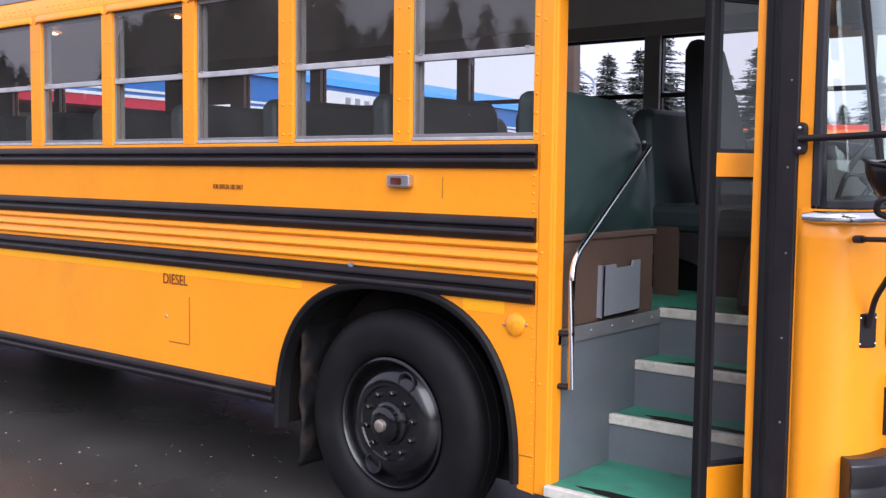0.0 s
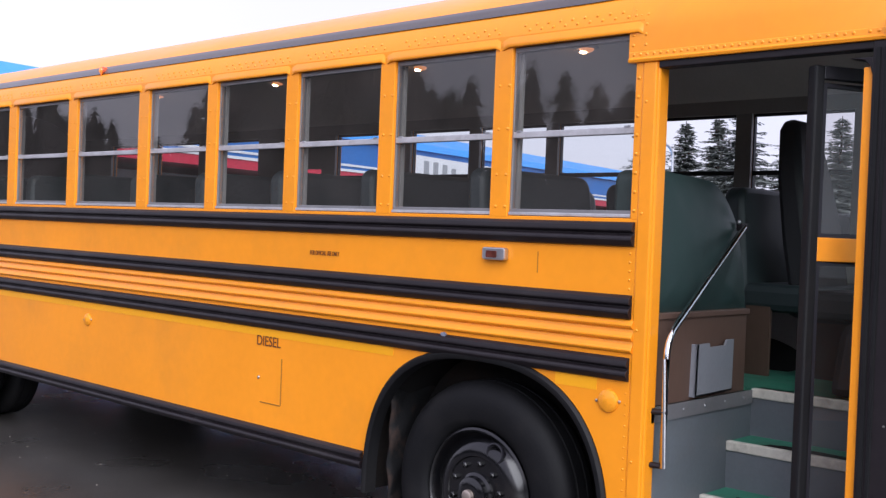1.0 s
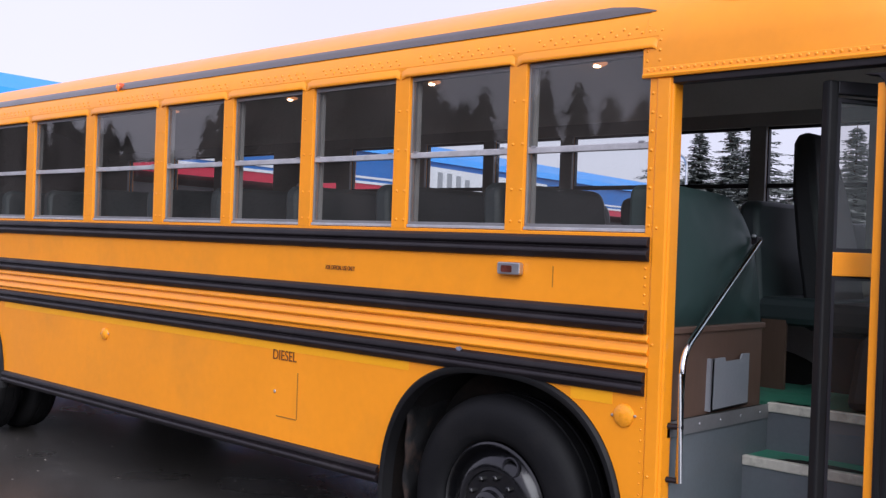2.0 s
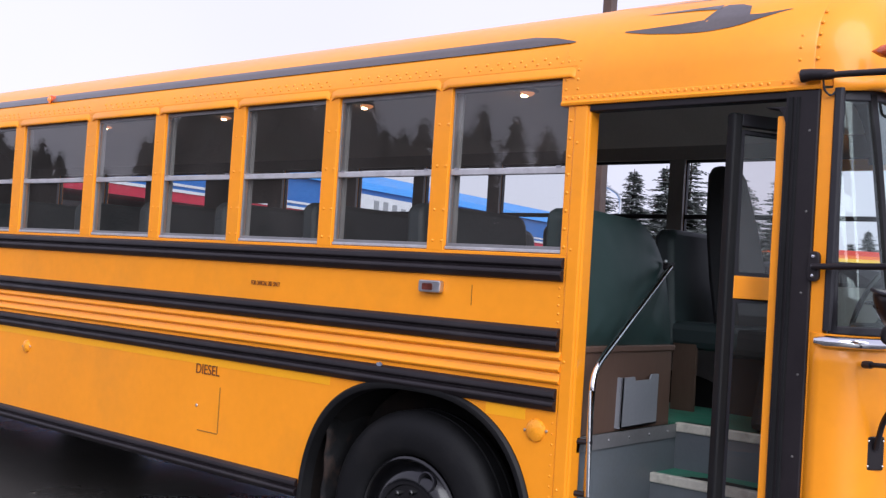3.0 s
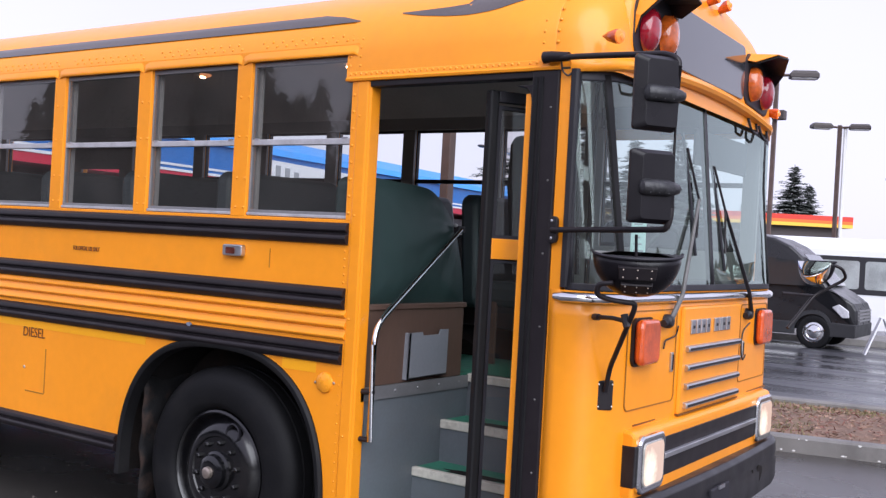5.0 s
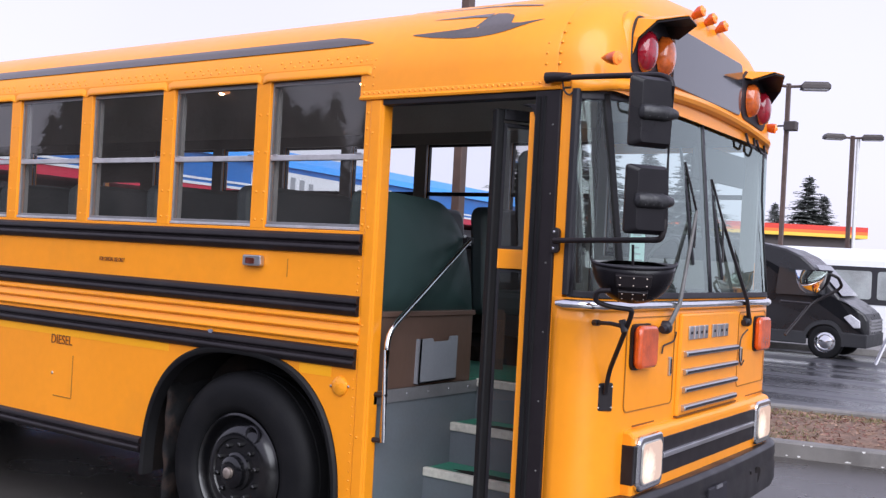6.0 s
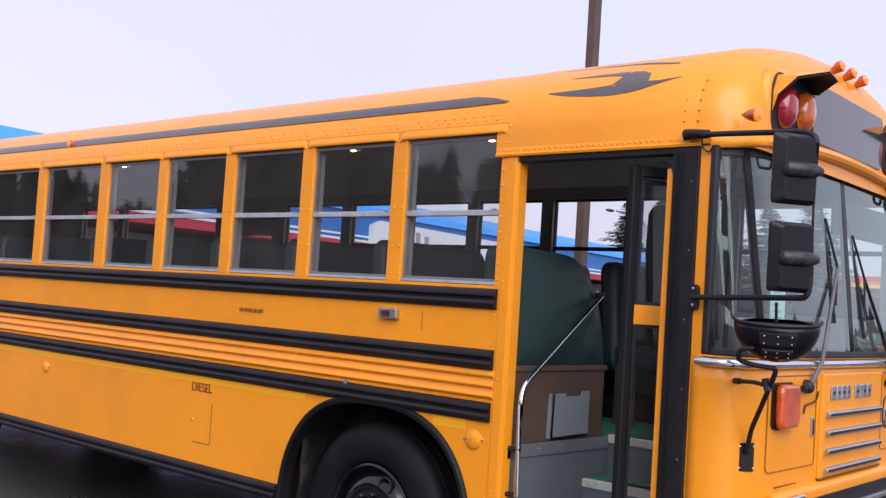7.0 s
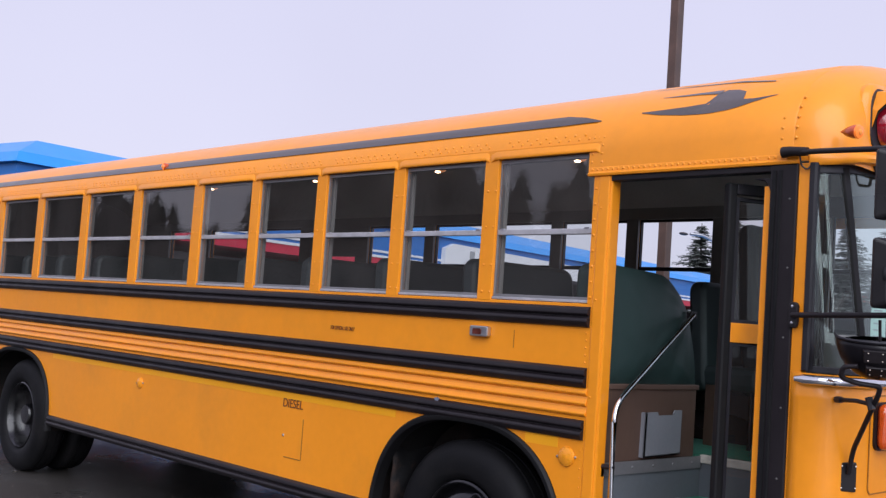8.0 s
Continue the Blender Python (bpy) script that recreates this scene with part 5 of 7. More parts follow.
def marker(pos, along, lit=True, name="marker_lamp"):
    """A pointed clearance lamp whose lens looks along a direction."""
    bm = bmesh.new()
    lathe(bm, [(0.028, 0.0), (0.028, 0.02), (0.020, 0.05), (0.0, 0.085)], (0, 0, 0), axis="x", seg=14)
    q = Vector((-1, 0, 0)).rotation_difference(Vector(along).normalized()).to_matrix().to_4x4()
    bmesh.ops.transform(bm, matrix=Matrix.Translation(pos) @ q, verts=bm.verts[:])
    mk_ = part(name, bm, AMBER, bus, "small amber clearance lamp", smooth=True)
    bm = bmesh.new()
    lathe(bm, [(0.029, 0.001), (0.026, -0.006), (0.0, -0.012)], (0, 0, 0), axis="x", seg=14)
    bmesh.ops.transform(bm, matrix=Matrix.Translation(pos) @ q, verts=bm.verts[:])
    g = part("lens", bm, AMBERLIT, mk_, "lit amber lens", smooth=True)
    bm = bmesh.new()
    lathe(bm, [(0.013, -0.008), (0.010, -0.014), (0.0, -0.016)], (0, 0, 0), axis="x", seg=10)
    bmesh.ops.transform(bm, matrix=Matrix.Translation(pos) @ q, verts=bm.verts[:])
    part("glow", bm, AMBERHOT, mk_, smooth=True)


for y in (1.05, 1.22, 1.39):
    marker((1.195, y, 2.822), (1, 0, 0.25))
for y in (0.16, WIDE - 0.16):
    marker((1.235 if y < 1 else 1.215, 0.005 if y < 1 else WIDE - 0.15, 2.468), (1, -0.25 if y < 1 else 0.25, -0.1))
marker((-4.25, 0.045, 2.653), (-0.3, -1, -0.1))


# wipers
for yb, elbow, top, low in ((0.615, (1.04, 1.895), (0.935, 2.165), (0.985, 1.66)), (1.785, (1.425, 1.868), (1.30, 2.12), (1.395, 1.60))):
    def glass_x(z):
        return 1.243 - 0.115 * (z - 1.535) / 0.78
    el = Vector((glass_x(elbow[1]) + 0.03, *elbow))
    bm = bmesh.new()
    tube(bm, [(1.275, yb, 1.39), (1.285, yb + (el.y - yb) * 0.22, 1.49), el], 0.013, 8, 0.008)
    wp = part("wiper_arm", bm, BLACK if yb > 1 else WORNGREY, bus, "worn black wiper arm" if yb > 1 else "weathered grey wiper arm", smooth=True)
    bm = bmesh.new()
    lathe(bm, [(0.03, 0.0), (0.03, 0.035), (0.02, 0.05), (0.0, 0.052)], (1.235, yb, 1.382), axis="x", seg=14)
    part("wiper_pivot", bm, GASKET, wp, "black wiper pivot", smooth=True)
    bm = bmesh.new()
    tube(bm, [(1.262, yb - 0.055, 1.374), (1.262, yb + 0.03, 1.390)], 0.016, 8)
    part("pivot_link", bm, GASKET, wp, smooth=True)
    hi, lo = Vector((glass_x(top[1]) + 0.012, *top)), Vector((glass_x(low[1]) + 0.012, *low))
    bm = bmesh.new()
    tube(bm, [lo, (lo + hi) / 2 + Vector((0.004, 0, 0)), hi], 0.008, 6)
    part("wiper_blade", bm, GASKET, wp, "black rubber wiper blade")
    bm = bmesh.new()
    tube(bm, [lo + (hi - lo) * 0.15 + Vector((0.010, 0.012, 0)), el, hi - (hi - lo) * 0.12 + Vector((0.010, 0.014, 0))], 0.006, 6)
    part("wiper_bridge", bm, BLACK, wp)
# washer hoses
for pts in (((1.285, 0.68, 1.36), (1.262, 0.74, 1.345), (1.258, 0.73, 1.315), (1.258, 0.60, 1.30), (1.258, 0.59, 1.265)), ((1.285, 1.74, 1.34), (1.262, 1.70, 1.30), (1.258, 1.69, 1.20), (1.258, 1.74, 1.14), (1.258, 1.78, 1.17))):
    bm = bmesh.new()
    tube(bm, bend(pts, 0.04), 0.004, 6)
    part("washer_hose", bm, GASKET, bus, "thin black washer hose", smooth=True)

# ---- side details ----
# clearance lamp under the windows
bm = bmesh.new()
prism(bm, shifted(rounded(0.128, 0.055, 0.010, 3), -0.672, 1.571), "y", -0.032, 0.0)
sl = part("side_lamp", bm, ALU, bus, "small chrome side marker lamp", bevel=0.006)
bm = bmesh.new()
prism(bm, shifted(rounded(0.060, 0.030, 0.006, 3), -0.680, 1.569), "y", -0.036, -0.030)
part("lamp_lens", bm, mat("dull_marker_lens", (0.11, 0.03, 0.022), 0.15, vary=0.5, scale=40), sl)
# round reflectors
for x, z, r in ((-0.062, 1.005, 0.048), (-4.23, 0.975, 0.042)):
    bm = bmesh.new()
    lathe(bm, [(0.0, -0.020), (r * 0.6, -0.018), (r * 0.92, -0.010), (r, 0.0)], (x, 0, z), seg=24)
    rf = part("round_reflector", bm, mat("amber_reflector", (0.85, 0.31, 0.010), 0.3, vary=0.12, scale=50), bus, "round amber reflector", smooth=True)
    for sgn in (-1, 1):
        bm = bmesh.new()
        blob(bm, (x + sgn * (r + 0.006), -0.004, z + 0.004 * sgn), 0.007, 0.005, 0.007, 8, 5)
        part("reflector_screw", bm, STEEL, rf)
# filler flap
bm = bmesh.new()
for x0, x1, z0, z1 in ((-2.150, -2.144, 0.690, 0.94), (-2.325, -2.150, 0.684, 0.690)):
    box(bm, x0, x1, -0.003, 0.0, z0, z1)
GAPPAINT = mat("paint_gap", (0.33, 0.13, 0.01), 0.7)
ff = part("filler_flap", bm, GAPPAINT, bus, "flush yellow fuel filler flap")
bm = bmesh.new()
blob(bm, (-2.345, -0.002, 0.82), 0.010, 0.005, 0.010, 8, 5)
part("flap_latch", bm, STEEL, ff)
# lettering and small seams
text_part("diesel_lettering", "DIESEL", 0.078, LETTERBLACK, bus, Vector((-2.372, -0.0035, 0.998)), (1, 0, 0), (0, 0, 1), 0.001, "black letters")
text_part("official_use_lettering", "FOR OFFICIAL USE ONLY", 0.033, LETTERBLACK, bus, Vector((-1.945, -0.0035, 1.513)), (1, 0, 0), (0, 0, 1), 0.001, "small black letters")
for ob in bus.children:
    if ob.name.startswith("diesel"):
        for v in ob.data.vertices:
            v.co.x = -2.372 + (v.co.x + 2.372) * 0.92
    if ob.name.startswith("official"):
        for v in ob.data.vertices:
            v.co.x = -1.945 + (v.co.x + 1.945) * 0.62
for x0, x1, z0, z1 in ((-0.448, -0.445, 1.50, 1.59), (-0.043, 0.03, 0.478, 0.482)):
    bm = bmesh.new()
    box(bm, x0, x1, -0.002, 0.001, z0, z1)
    part("panel_seam", bm, GAPPAINT, bus, "thin panel seam")

# bluish scuff on the rail's upper edge
bm = bmesh.new()
pts = [(-0.963 + 0.017 * math.cos(a) * (1 + 0.3 * math.sin(3 * a)), 1.186 + 0.012 * math.sin(a) * (1 + 0.25 * math.cos(5 * a))) for a in [2 * math.pi * k / 14 for k in range(14)]]
prism(bm, pts, "y", -0.0165, -0.012)
part("scuff_mark", bm, mat("blue_grey_scuff", (0.16, 0.18, 0.24), 0.6, vary=0.4, scale=60), bus, "small blue-grey scuff on the rail")

# rivets: places, outward directions and radii
RIVETS = []


def rivet(x, y, z, n=(0, -1, 0), r=0.0075):
    RIVETS.append((x, y, z, n, r))


def roof_point(x, y):
    e = 0.01
    z, z2 = roof_z(y), roof_z(y + e)
    return (x, y, z), (0, -(z2 - z), e)


def wall_y(z):
    for (ya, za), (yb, zb) in zip(ROOF, ROOF[1:]):
        if z < za:
            return 0.0
        if z <= zb:
            return ya + (yb - ya) * (z - za) / (zb - za)
    return 0.1


# staggered rows over the windows
for x0, x1 in WINDOWS:
    n = int((x1 - x0 + 0.03) / 0.0625)
    for k in range(n):
        for y, dx in ((0.0115, 0.0), (0.0195, 0.031)):
            p, nn = roof_point(x1 + 0.01 - 0.0625 * k - dx, y)
            rivet(*p, nn, 0.0078)
# along the drip edge, and up both ends of the bay over the door
for k in range(34):
    rivet(-0.005 + 0.03 * k, -0.005, 2.386, r=0.0075)
for x, zs in ((-0.012, (2.425, 2.465, 2.505, 2.545)), (0.045, (2.425, 2.465, 2.505, 2.545)), (0.950, (2.42, 2.465, 2.51, 2.555)), (1.012, (2.42, 2.465, 2.51, 2.555, 2.60, 2.645))):
    for z in zs:
        rivet(x, wall_y(z) - 0.002, z, (0, -1, 0.25), 0.0072)
# pairs down the window pillars
for x0, x1 in WINDOWS[1:]:
    for z in (2.31, 2.12, 1.92, 1.78):
        for xx in (x1 + 0.034, x1 + 0.088):
            rivet(xx, 0.0, z, r=0.0075)
for k in range(16):
    rivet(0.018, 0.0, 0.40 + 0.043 * k, r=0.0048)
for k in range(5):
    rivet(0.012, 0.0, 1.46 + 0.035 * k, r=0.0055)
for k in range(9):
    rivet(0.020, 0.0, 1.77 + 0.075 * k, r=0.0075)
for z in (1.76, 1.30, 0.78, 2.2):
    rivet(0.058, -0.004, z, r=0.0065)

# roof graphics: long stripe and flame shape, laid on the roof's curve
def roof_decal(name, cols, label):
    """cols: rows of x, lower y, upper y; the outline follows the roof."""
    bm = bmesh.new()
    rows = []
    for x, ya, yb in cols:
        row = []
        for k in range(9):
            y = ya + (yb - ya) * k / 8
            p, n = roof_point(x, y)
            nn = Vector(n).normalized()
            row.append(bm.verts.new(Vector(p) + nn * 0.006))
        rows.append(row)
    for a, b in zip(rows, rows[1:]):
        for k in range(8):
            bm.faces.new((a[k], a[k + 1], b[k + 1], b[k]))
    return part(name, bm, FADED, bus, label, smooth=True)


cols = [(-8.9 + 8.65 * k / 12, 0.050, 0.094) for k in range(13)] + [(-0.12, 0.052, 0.074), (-0.01, 0.052, 0.055)]
roof_decal("roof_stripe", cols, "long black stripe on the roof edge")
roof_decal("roof_flame", [(0.216, 0.066, 0.069), (0.329, 0.052, 0.070), (0.463, 0.042, 0.072), (0.556, 0.039, 0.077), (0.587, 0.039, 0.135), (0.617, 0.040, 0.160), (0.679, 0.044, 0.148), (0.726, 0.050, 0.128), (0.741, 0.053, 0.080), (0.792, 0.063, 0.076), (0.880, 0.083, 0.085)], "black flame shape on the roof")
roof_decal("roof_flame", [(0.267, 0.157, 0.160), (0.391, 0.146, 0.162), (0.494, 0.140, 0.165), (0.597, 0.130, 0.166)], "thin black flame stroke on the roof")
roof_decal("roof_flame", [(0.123, 0.31, 0.32), (0.381, 0.28, 0.30), (0.638, 0.24, 0.265), (0.823, 0.20, 0.21)], "thin black flame stroke near the crown")

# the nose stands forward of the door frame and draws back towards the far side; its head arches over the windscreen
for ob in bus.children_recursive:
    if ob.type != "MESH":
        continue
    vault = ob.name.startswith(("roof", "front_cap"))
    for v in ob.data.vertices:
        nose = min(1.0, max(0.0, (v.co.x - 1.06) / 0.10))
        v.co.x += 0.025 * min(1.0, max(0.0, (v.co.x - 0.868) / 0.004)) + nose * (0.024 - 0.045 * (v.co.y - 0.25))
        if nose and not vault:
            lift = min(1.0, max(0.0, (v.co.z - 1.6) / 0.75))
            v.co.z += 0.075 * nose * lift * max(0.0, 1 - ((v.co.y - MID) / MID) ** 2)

# the rivets: those near the door singly, the rest of the long rows as one
rm = bmesh.new()
rings = [[rm.verts.new((q * math.cos(2 * math.pi * k / 8), q * math.sin(2 * math.pi * k / 8), h)) for k in range(8)] for q, h in ((1.0, -0.2), (0.92, 0.22), (0.5, 0.5))]
for a, b in zip(rings, rings[1:]):
    for k in range(8):
        rm.faces.new((a[k], a[(k + 1) % 8], b[(k + 1) % 8], b[k]))
rm.faces.new(rings[-1])
rivet_mesh = bpy.data.meshes.new("rivet")
rm.to_mesh(rivet_mesh)
rm.free()
rivet_mesh.materials.append(YELLOW)
rivet_mesh.polygons.foreach_set("use_smooth", [True] * len(rivet_mesh.polygons))
rest = bmesh.new()
for i, (x, y, z, n, r) in enumerate(sorted(RIVETS, key=lambda v: -v[0])):
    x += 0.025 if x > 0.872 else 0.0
    m = Matrix.Translation((x, y, z)) @ Vector(n).to_track_quat("Z", "Y").to_matrix().to_4x4() @ Matrix.Scale(r, 4)
    if i < 290:
        ob = new("rivet", rivet_mesh)
        ob.parent = bus
        ob.matrix_local = m
    else:
        k0 = len(rest.verts)
        rest.from_mesh(rivet_mesh)
        rest.verts.ensure_lookup_table()
        for v in rest.verts[k0:]:
            v.co = m @ v.co
part("rivet_rows", rest, YELLOW, bus, "long rows of small domed rivets", smooth=True)["kind"] = "stuff"

# ---- mirrors and arms ----
def flat_mirrors():
    bm = bmesh.new()
    tube(bm, bend([(1.02, -0.028, 2.395), (1.15, -0.05, 2.392), (1.35, -0.11, 2.375), (1.55, -0.14, 2.362), (1.60, -0.145, 2.34), (1.60, -0.145, 1.80), (1.59, -0.145, 1.748), (1.067, -0.025, 1.733)], 0.045), 0.0115, 10)
    arm = part("mirror_arm", bm, BLACK, bus, "black tubular mirror arm", smooth=True)
    bm = bmesh.new()
    tube(bm, [(0.995, -0.028, 2.400), (1.03, -0.03, 2.402), (1.105, -0.032, 2.397)], 0.024, 10, 0.018)
    part("arm_socket", bm, BLACK, arm, "black moulded arm socket", smooth=True)
    bm = bmesh.new()
    prism(bm, shifted(rounded(0.040, 0.105, 0.018, 4), 1.067, 1.734), "y", -0.022, -0.001)
    part("arm_bracket", bm, BLACK, arm, "black bracket with bolts", bevel=0.004)
    for z in (1.701, 1.768, 1.735):
        bm = bmesh.new()
        lathe(bm, [(0.008, -0.022), (0.006, -0.029), (0.0, -0.030)], (1.067, 0, z), seg=8)
        part("bracket_bolt", bm, CHROME, arm)
    # loop of wire under the socket
    bm = bmesh.new()
    tube(bm, bend([(1.070, -0.028, 2.385), (1.072, -0.018, 2.345), (1.094, -0.010, 2.325), (1.105, 0.004, 2.345)], 0.02), 0.004, 6)
    part("wire", bm, GASKET, arm, "thin black wire")
    # two flat mirror housings, glass facing back to the driver
    u = Vector((0.566, 0.824, 0))
    nf = Vector((0.824, -0.566, 0))
    for z0, z1 in ((2.085, 2.345), (1.765, 2.020)):
        zc, h = (z0 + z1) / 2, z1 - z0
        c0 = Vector((1.535, -0.195, zc))
        bm = bmesh.new()
        rr = []
        for wd_, ht_, sh_, dep in ((0.168, h, 0.0, 0.0), (0.168, h, 0.0, 0.012), (0.126, h - 0.030, 0.016, 0.034)):
            o = rounded(wd_, ht_, 0.014, 4)
            rr.append([bm.verts.new(c0 + u * (p[0] + sh_) + Vector((0, 0, p[1])) + nf * dep) for p in o])
        for a, b in zip(rr, rr[1:]):
            for k in range(len(a)):
                j = (k + 1) % len(a)
                bm.faces.new((a[k], a[j], b[j], b[k]))
        bm.faces.new(rr[0])
        bm.faces.new(rr[-1])
        mh = part("side_mirror", bm, MIRRORBLACK, bus, "black rectangular mirror housing", bevel=0.003)
        bm = bmesh.new()
        bm.faces.new([bm.verts.new(c0 + u * p[0] * 0.93 + Vector((0, 0, p[1])) - nf * 0.002) for p in rounded(0.158, h - 0.016, 0.012, 4)])
        part("mirror_glass", bm, CHROME, mh, "mirror glass", solid=0.002)
        # clamp: a wedge across the back that ends in a point
        bm = bmesh.new()
        rings = []
        for f, hh in ((-0.058, 0.014), (-0.052, 0.025), (-0.040, 0.029), (0.052, 0.029), (0.080, 0.022), (0.100, 0.015), (0.106, 0.008)):
            cc_ = c0 + u * f + nf * 0.030 - Vector((0, 0, 0.004))
            rings.append([bm.verts.new(cc_ + nf * hh * max(0.0, 0.25 + 1.05 * math.cos(a_)) + Vector((0, 0, hh * math.sin(a_)))) for a_ in [2 * math.pi * k / 14 for k in range(14)]])
        for a, b in zip(rings, rings[1:]):
            for k in range(14):
                bm.faces.new((a[k], a[(k + 1) % 14], b[(k + 1) % 14], b[k]))
        bm.faces.new(rings[0])
        bm.faces.new(rings[-1])
        cl = part("clamp", bm, WORNBLACK, mh, "worn black clamp with bolts", smooth=True)
        for k in range(3):
            bm = bmesh.new()
            blob(bm, c0 + u * (-0.028 + 0.036 * k) + nf * 0.058 - Vector((0, 0, 0.020)), 0.0036, 0.0036, 0.0036, 6, 4)
            part("clamp_screw", bm, ALU, cl)


def crossview(cc, back, far):
    """Half-bowl mirror: level lid, bulging back, convex glass on the flat side."""
    cc, back = Vector(cc), Vector((*back, 0)).normalized()
    side = Vector((-back.y, back.x, 0))
    a, b, h = (0.126, 0.085, 0.130) if far else (0.158, 0.150, 0.155)
    def at(p):
        return cc + side * p[0] + back * p[1] + Vector((0, 0, p[2] - (0.0 if far else 0.16) * p[1]))
    bm = bmesh.new()
    def shell(uu, vv):
        t, q = math.pi * uu, math.pi / 2 * vv
        k = math.cos(q) ** 0.88
        return at((a * math.cos(t) * k, b * math.sin(t) ** 0.8 * k if math.sin(t) > 1e-6 else 0.0, -h * math.sin(q)))
    grid(bm, shell, 24, 10)
    bmesh.ops.remove_doubles(bm, verts=bm.verts[:], dist=0.0005)
    cv = part("crossview_mirror", bm, MIRRORBLACK, bus, "black half-bowl cross-view mirror on a bent stalk", smooth=True, solid=0.004)
    bm = bmesh.new()
    rim = [at((a * 1.01 * math.cos(math.pi * k / 24), b * 1.01 * math.sin(math.pi * k / 24) ** 0.8 if 0 < k < 24 else 0.0, 0.002)) for k in range(25)]
    tube(bm, rim, 0.006, 6)
    part("mirror_rim", bm, GASKET, cv, smooth=True)
    bm = bmesh.new()
    bm.faces.new([bm.verts.new(at((a * 0.985 * math.cos(math.pi * k / 24), b * 0.985 * math.sin(math.pi * k / 24) ** 0.8 if 0 < k < 24 else 0.0, -0.012))) for k in range(25)])
    part("lid", bm, GASKET, cv, "sunken black lid", solid=0.003)
    bm = bmesh.new()
    def face(uu, vv):
        x_ = -1 + 2 * uu
        lo_ = -h * math.sqrt(max(0.0, 1 - abs(x_) ** 2.4))
        z_ = lo_ * vv
        return at((a * x_, -0.055 * max(0.0, 1 - x_ * x_) * (1 - (1 - vv) ** 2 * 0.6) * (1 - vv ** 3), z_))
    grid(bm, face, 20, 10)
    part("mirror_glass", bm, MIRRORGLASS, cv, "convex mirror glass", smooth=True)
    # riveted plates on the back
    for zz, wd_, rows in () if far else ((-0.050, 0.135, 2), (-0.108, 0.11, 2)):
        bm = bmesh.new()
        c1 = at((0.0, b * (1 - (zz / -h) ** 2) ** 0.5 * 0.985 + 0.002, zz))
        tilt = 0.35 if zz > -0.08 else 0.9
        dn = (Vector((0, 0, -1)) * math.cos(tilt) - back * math.sin(tilt))
        outn = (back * math.cos(tilt) - Vector((0, 0, 1)) * math.sin(tilt))
        hh = 0.024
        v = [bm.verts.new(c1 + side * sx_ * wd_ / 2 + dn * sz_ * hh + outn * d_) for d_ in (-0.02, 0.005) for sx_, sz_ in ((-1, -1), (1, -1), (0.92, 1), (-0.92, 1))]
        for q in ((3, 2, 1, 0), (4, 5, 6, 7), (0, 1, 5, 4), (1, 2, 6, 5), (2, 3, 7, 6), (3, 0, 4, 7)):
            bm.faces.new([v[i_] for i_ in q])
        pl = part("mount_plate", bm, BLACK, cv, "riveted black mount plate", bevel=0.003)
        for r_ in (-0.6, 0.6):
            for k in (-1, 0, 1):
                bm = bmesh.new()
                blob(bm, c1 + side * k * wd_ * 0.36 + dn * r_ * hh + outn * 0.005, 0.0032, 0.0032, 0.0032, 6, 4)
                part("rivet", bm, STEEL, pl)
    if far:
        bm = bmesh.new()
        q0 = at((-0.10, 0.03, -0.01))
        tube(bm, bend([q0, q0 + Vector((0.05, 0.02, -0.02)), cc + Vector((0.155, 0.09, -0.085)), cc + Vector((0.0, 0.02, -0.19)), cc + Vector((-0.08, -0.16, -0.37))], 0.04), 0.009, 8)
        st = part("mirror_stalk", bm, BLACK, bus, "bent black mirror stalk", smooth=True)
        bm = bmesh.new()
        tube(bm, [cc + Vector((0.0, 0.02, -0.19)), cc + Vector((-0.10, -0.22, -0.18))], 0.008, 8)
        part("stalk_brace", bm, BLACK, st, smooth=True)
        return
    # near stalk: hook under the bowl, elbow, down to a box on the corner
    bm = bmesh.new()
    tube(bm, bend([(1.435, -0.225, 1.552), (1.385, -0.240, 1.547), (1.375, -0.230, 1.507), (1.410, -0.180, 1.489), (1.475, -0.115, 1.482), (1.460, -0.100, 1.447), (1.292, 0.085, 1.220), (1.268, 0.105, 1.122)], 0.035), 0.0098, 10)
    st = part("mirror_stalk", bm, BLACK, bus, "bent black mirror stalk", smooth=True)
    bm = bmesh.new()
    tube(bm, [(1.424, -0.075, 1.412), (1.347, -0.030, 1.417), (1.232, 0.045, 1.410)], 0.0085, 8)
    br = part("stalk_brace", bm, BLACK, st, "short black brace", smooth=True)
    bm = bmesh.new()
    tube(bm, [(1.235, 0.042, 1.410), (1.265, 0.022, 1.412)], 0.013, 8)
    part("brace_foot", bm, GASKET, br)
    bm = bmesh.new()
    tube(bm, [(1.414, -0.074, 1.437), (1.429, -0.077, 1.392)], 0.014, 8)
    part("stalk_clamp", bm, GASKET, st)
    bm = bmesh.new()
    tube(bm, [(1.460, -0.100, 1.632), (1.460, -0.110, 1.727)], 0.006, 6)
    part("stay", bm, BLACK, st)
    bm = bmesh.new()
    c = Vector((1.248, 0.125, 1.107))
    uu, nn = Vector((0.55, 0.835, 0)), Vector((0.835, -0.55, 0))
    v = [bm.verts.new(c + uu * a_ + nn * b_ + Vector((0, 0, dz))) for dz in (-0.058, 0.058) for a_, b_ in ((-0.036, -0.040), (0.036, -0.040), (0.036, 0.02), (-0.036, 0.02))]
    for q in ((3, 2, 1, 0), (4, 5, 6, 7), (0, 1, 5, 4), (1, 2, 6, 5), (2, 3, 7, 6), (3, 0, 4, 7)):
        bm.faces.new([v[i_] for i_ in q])
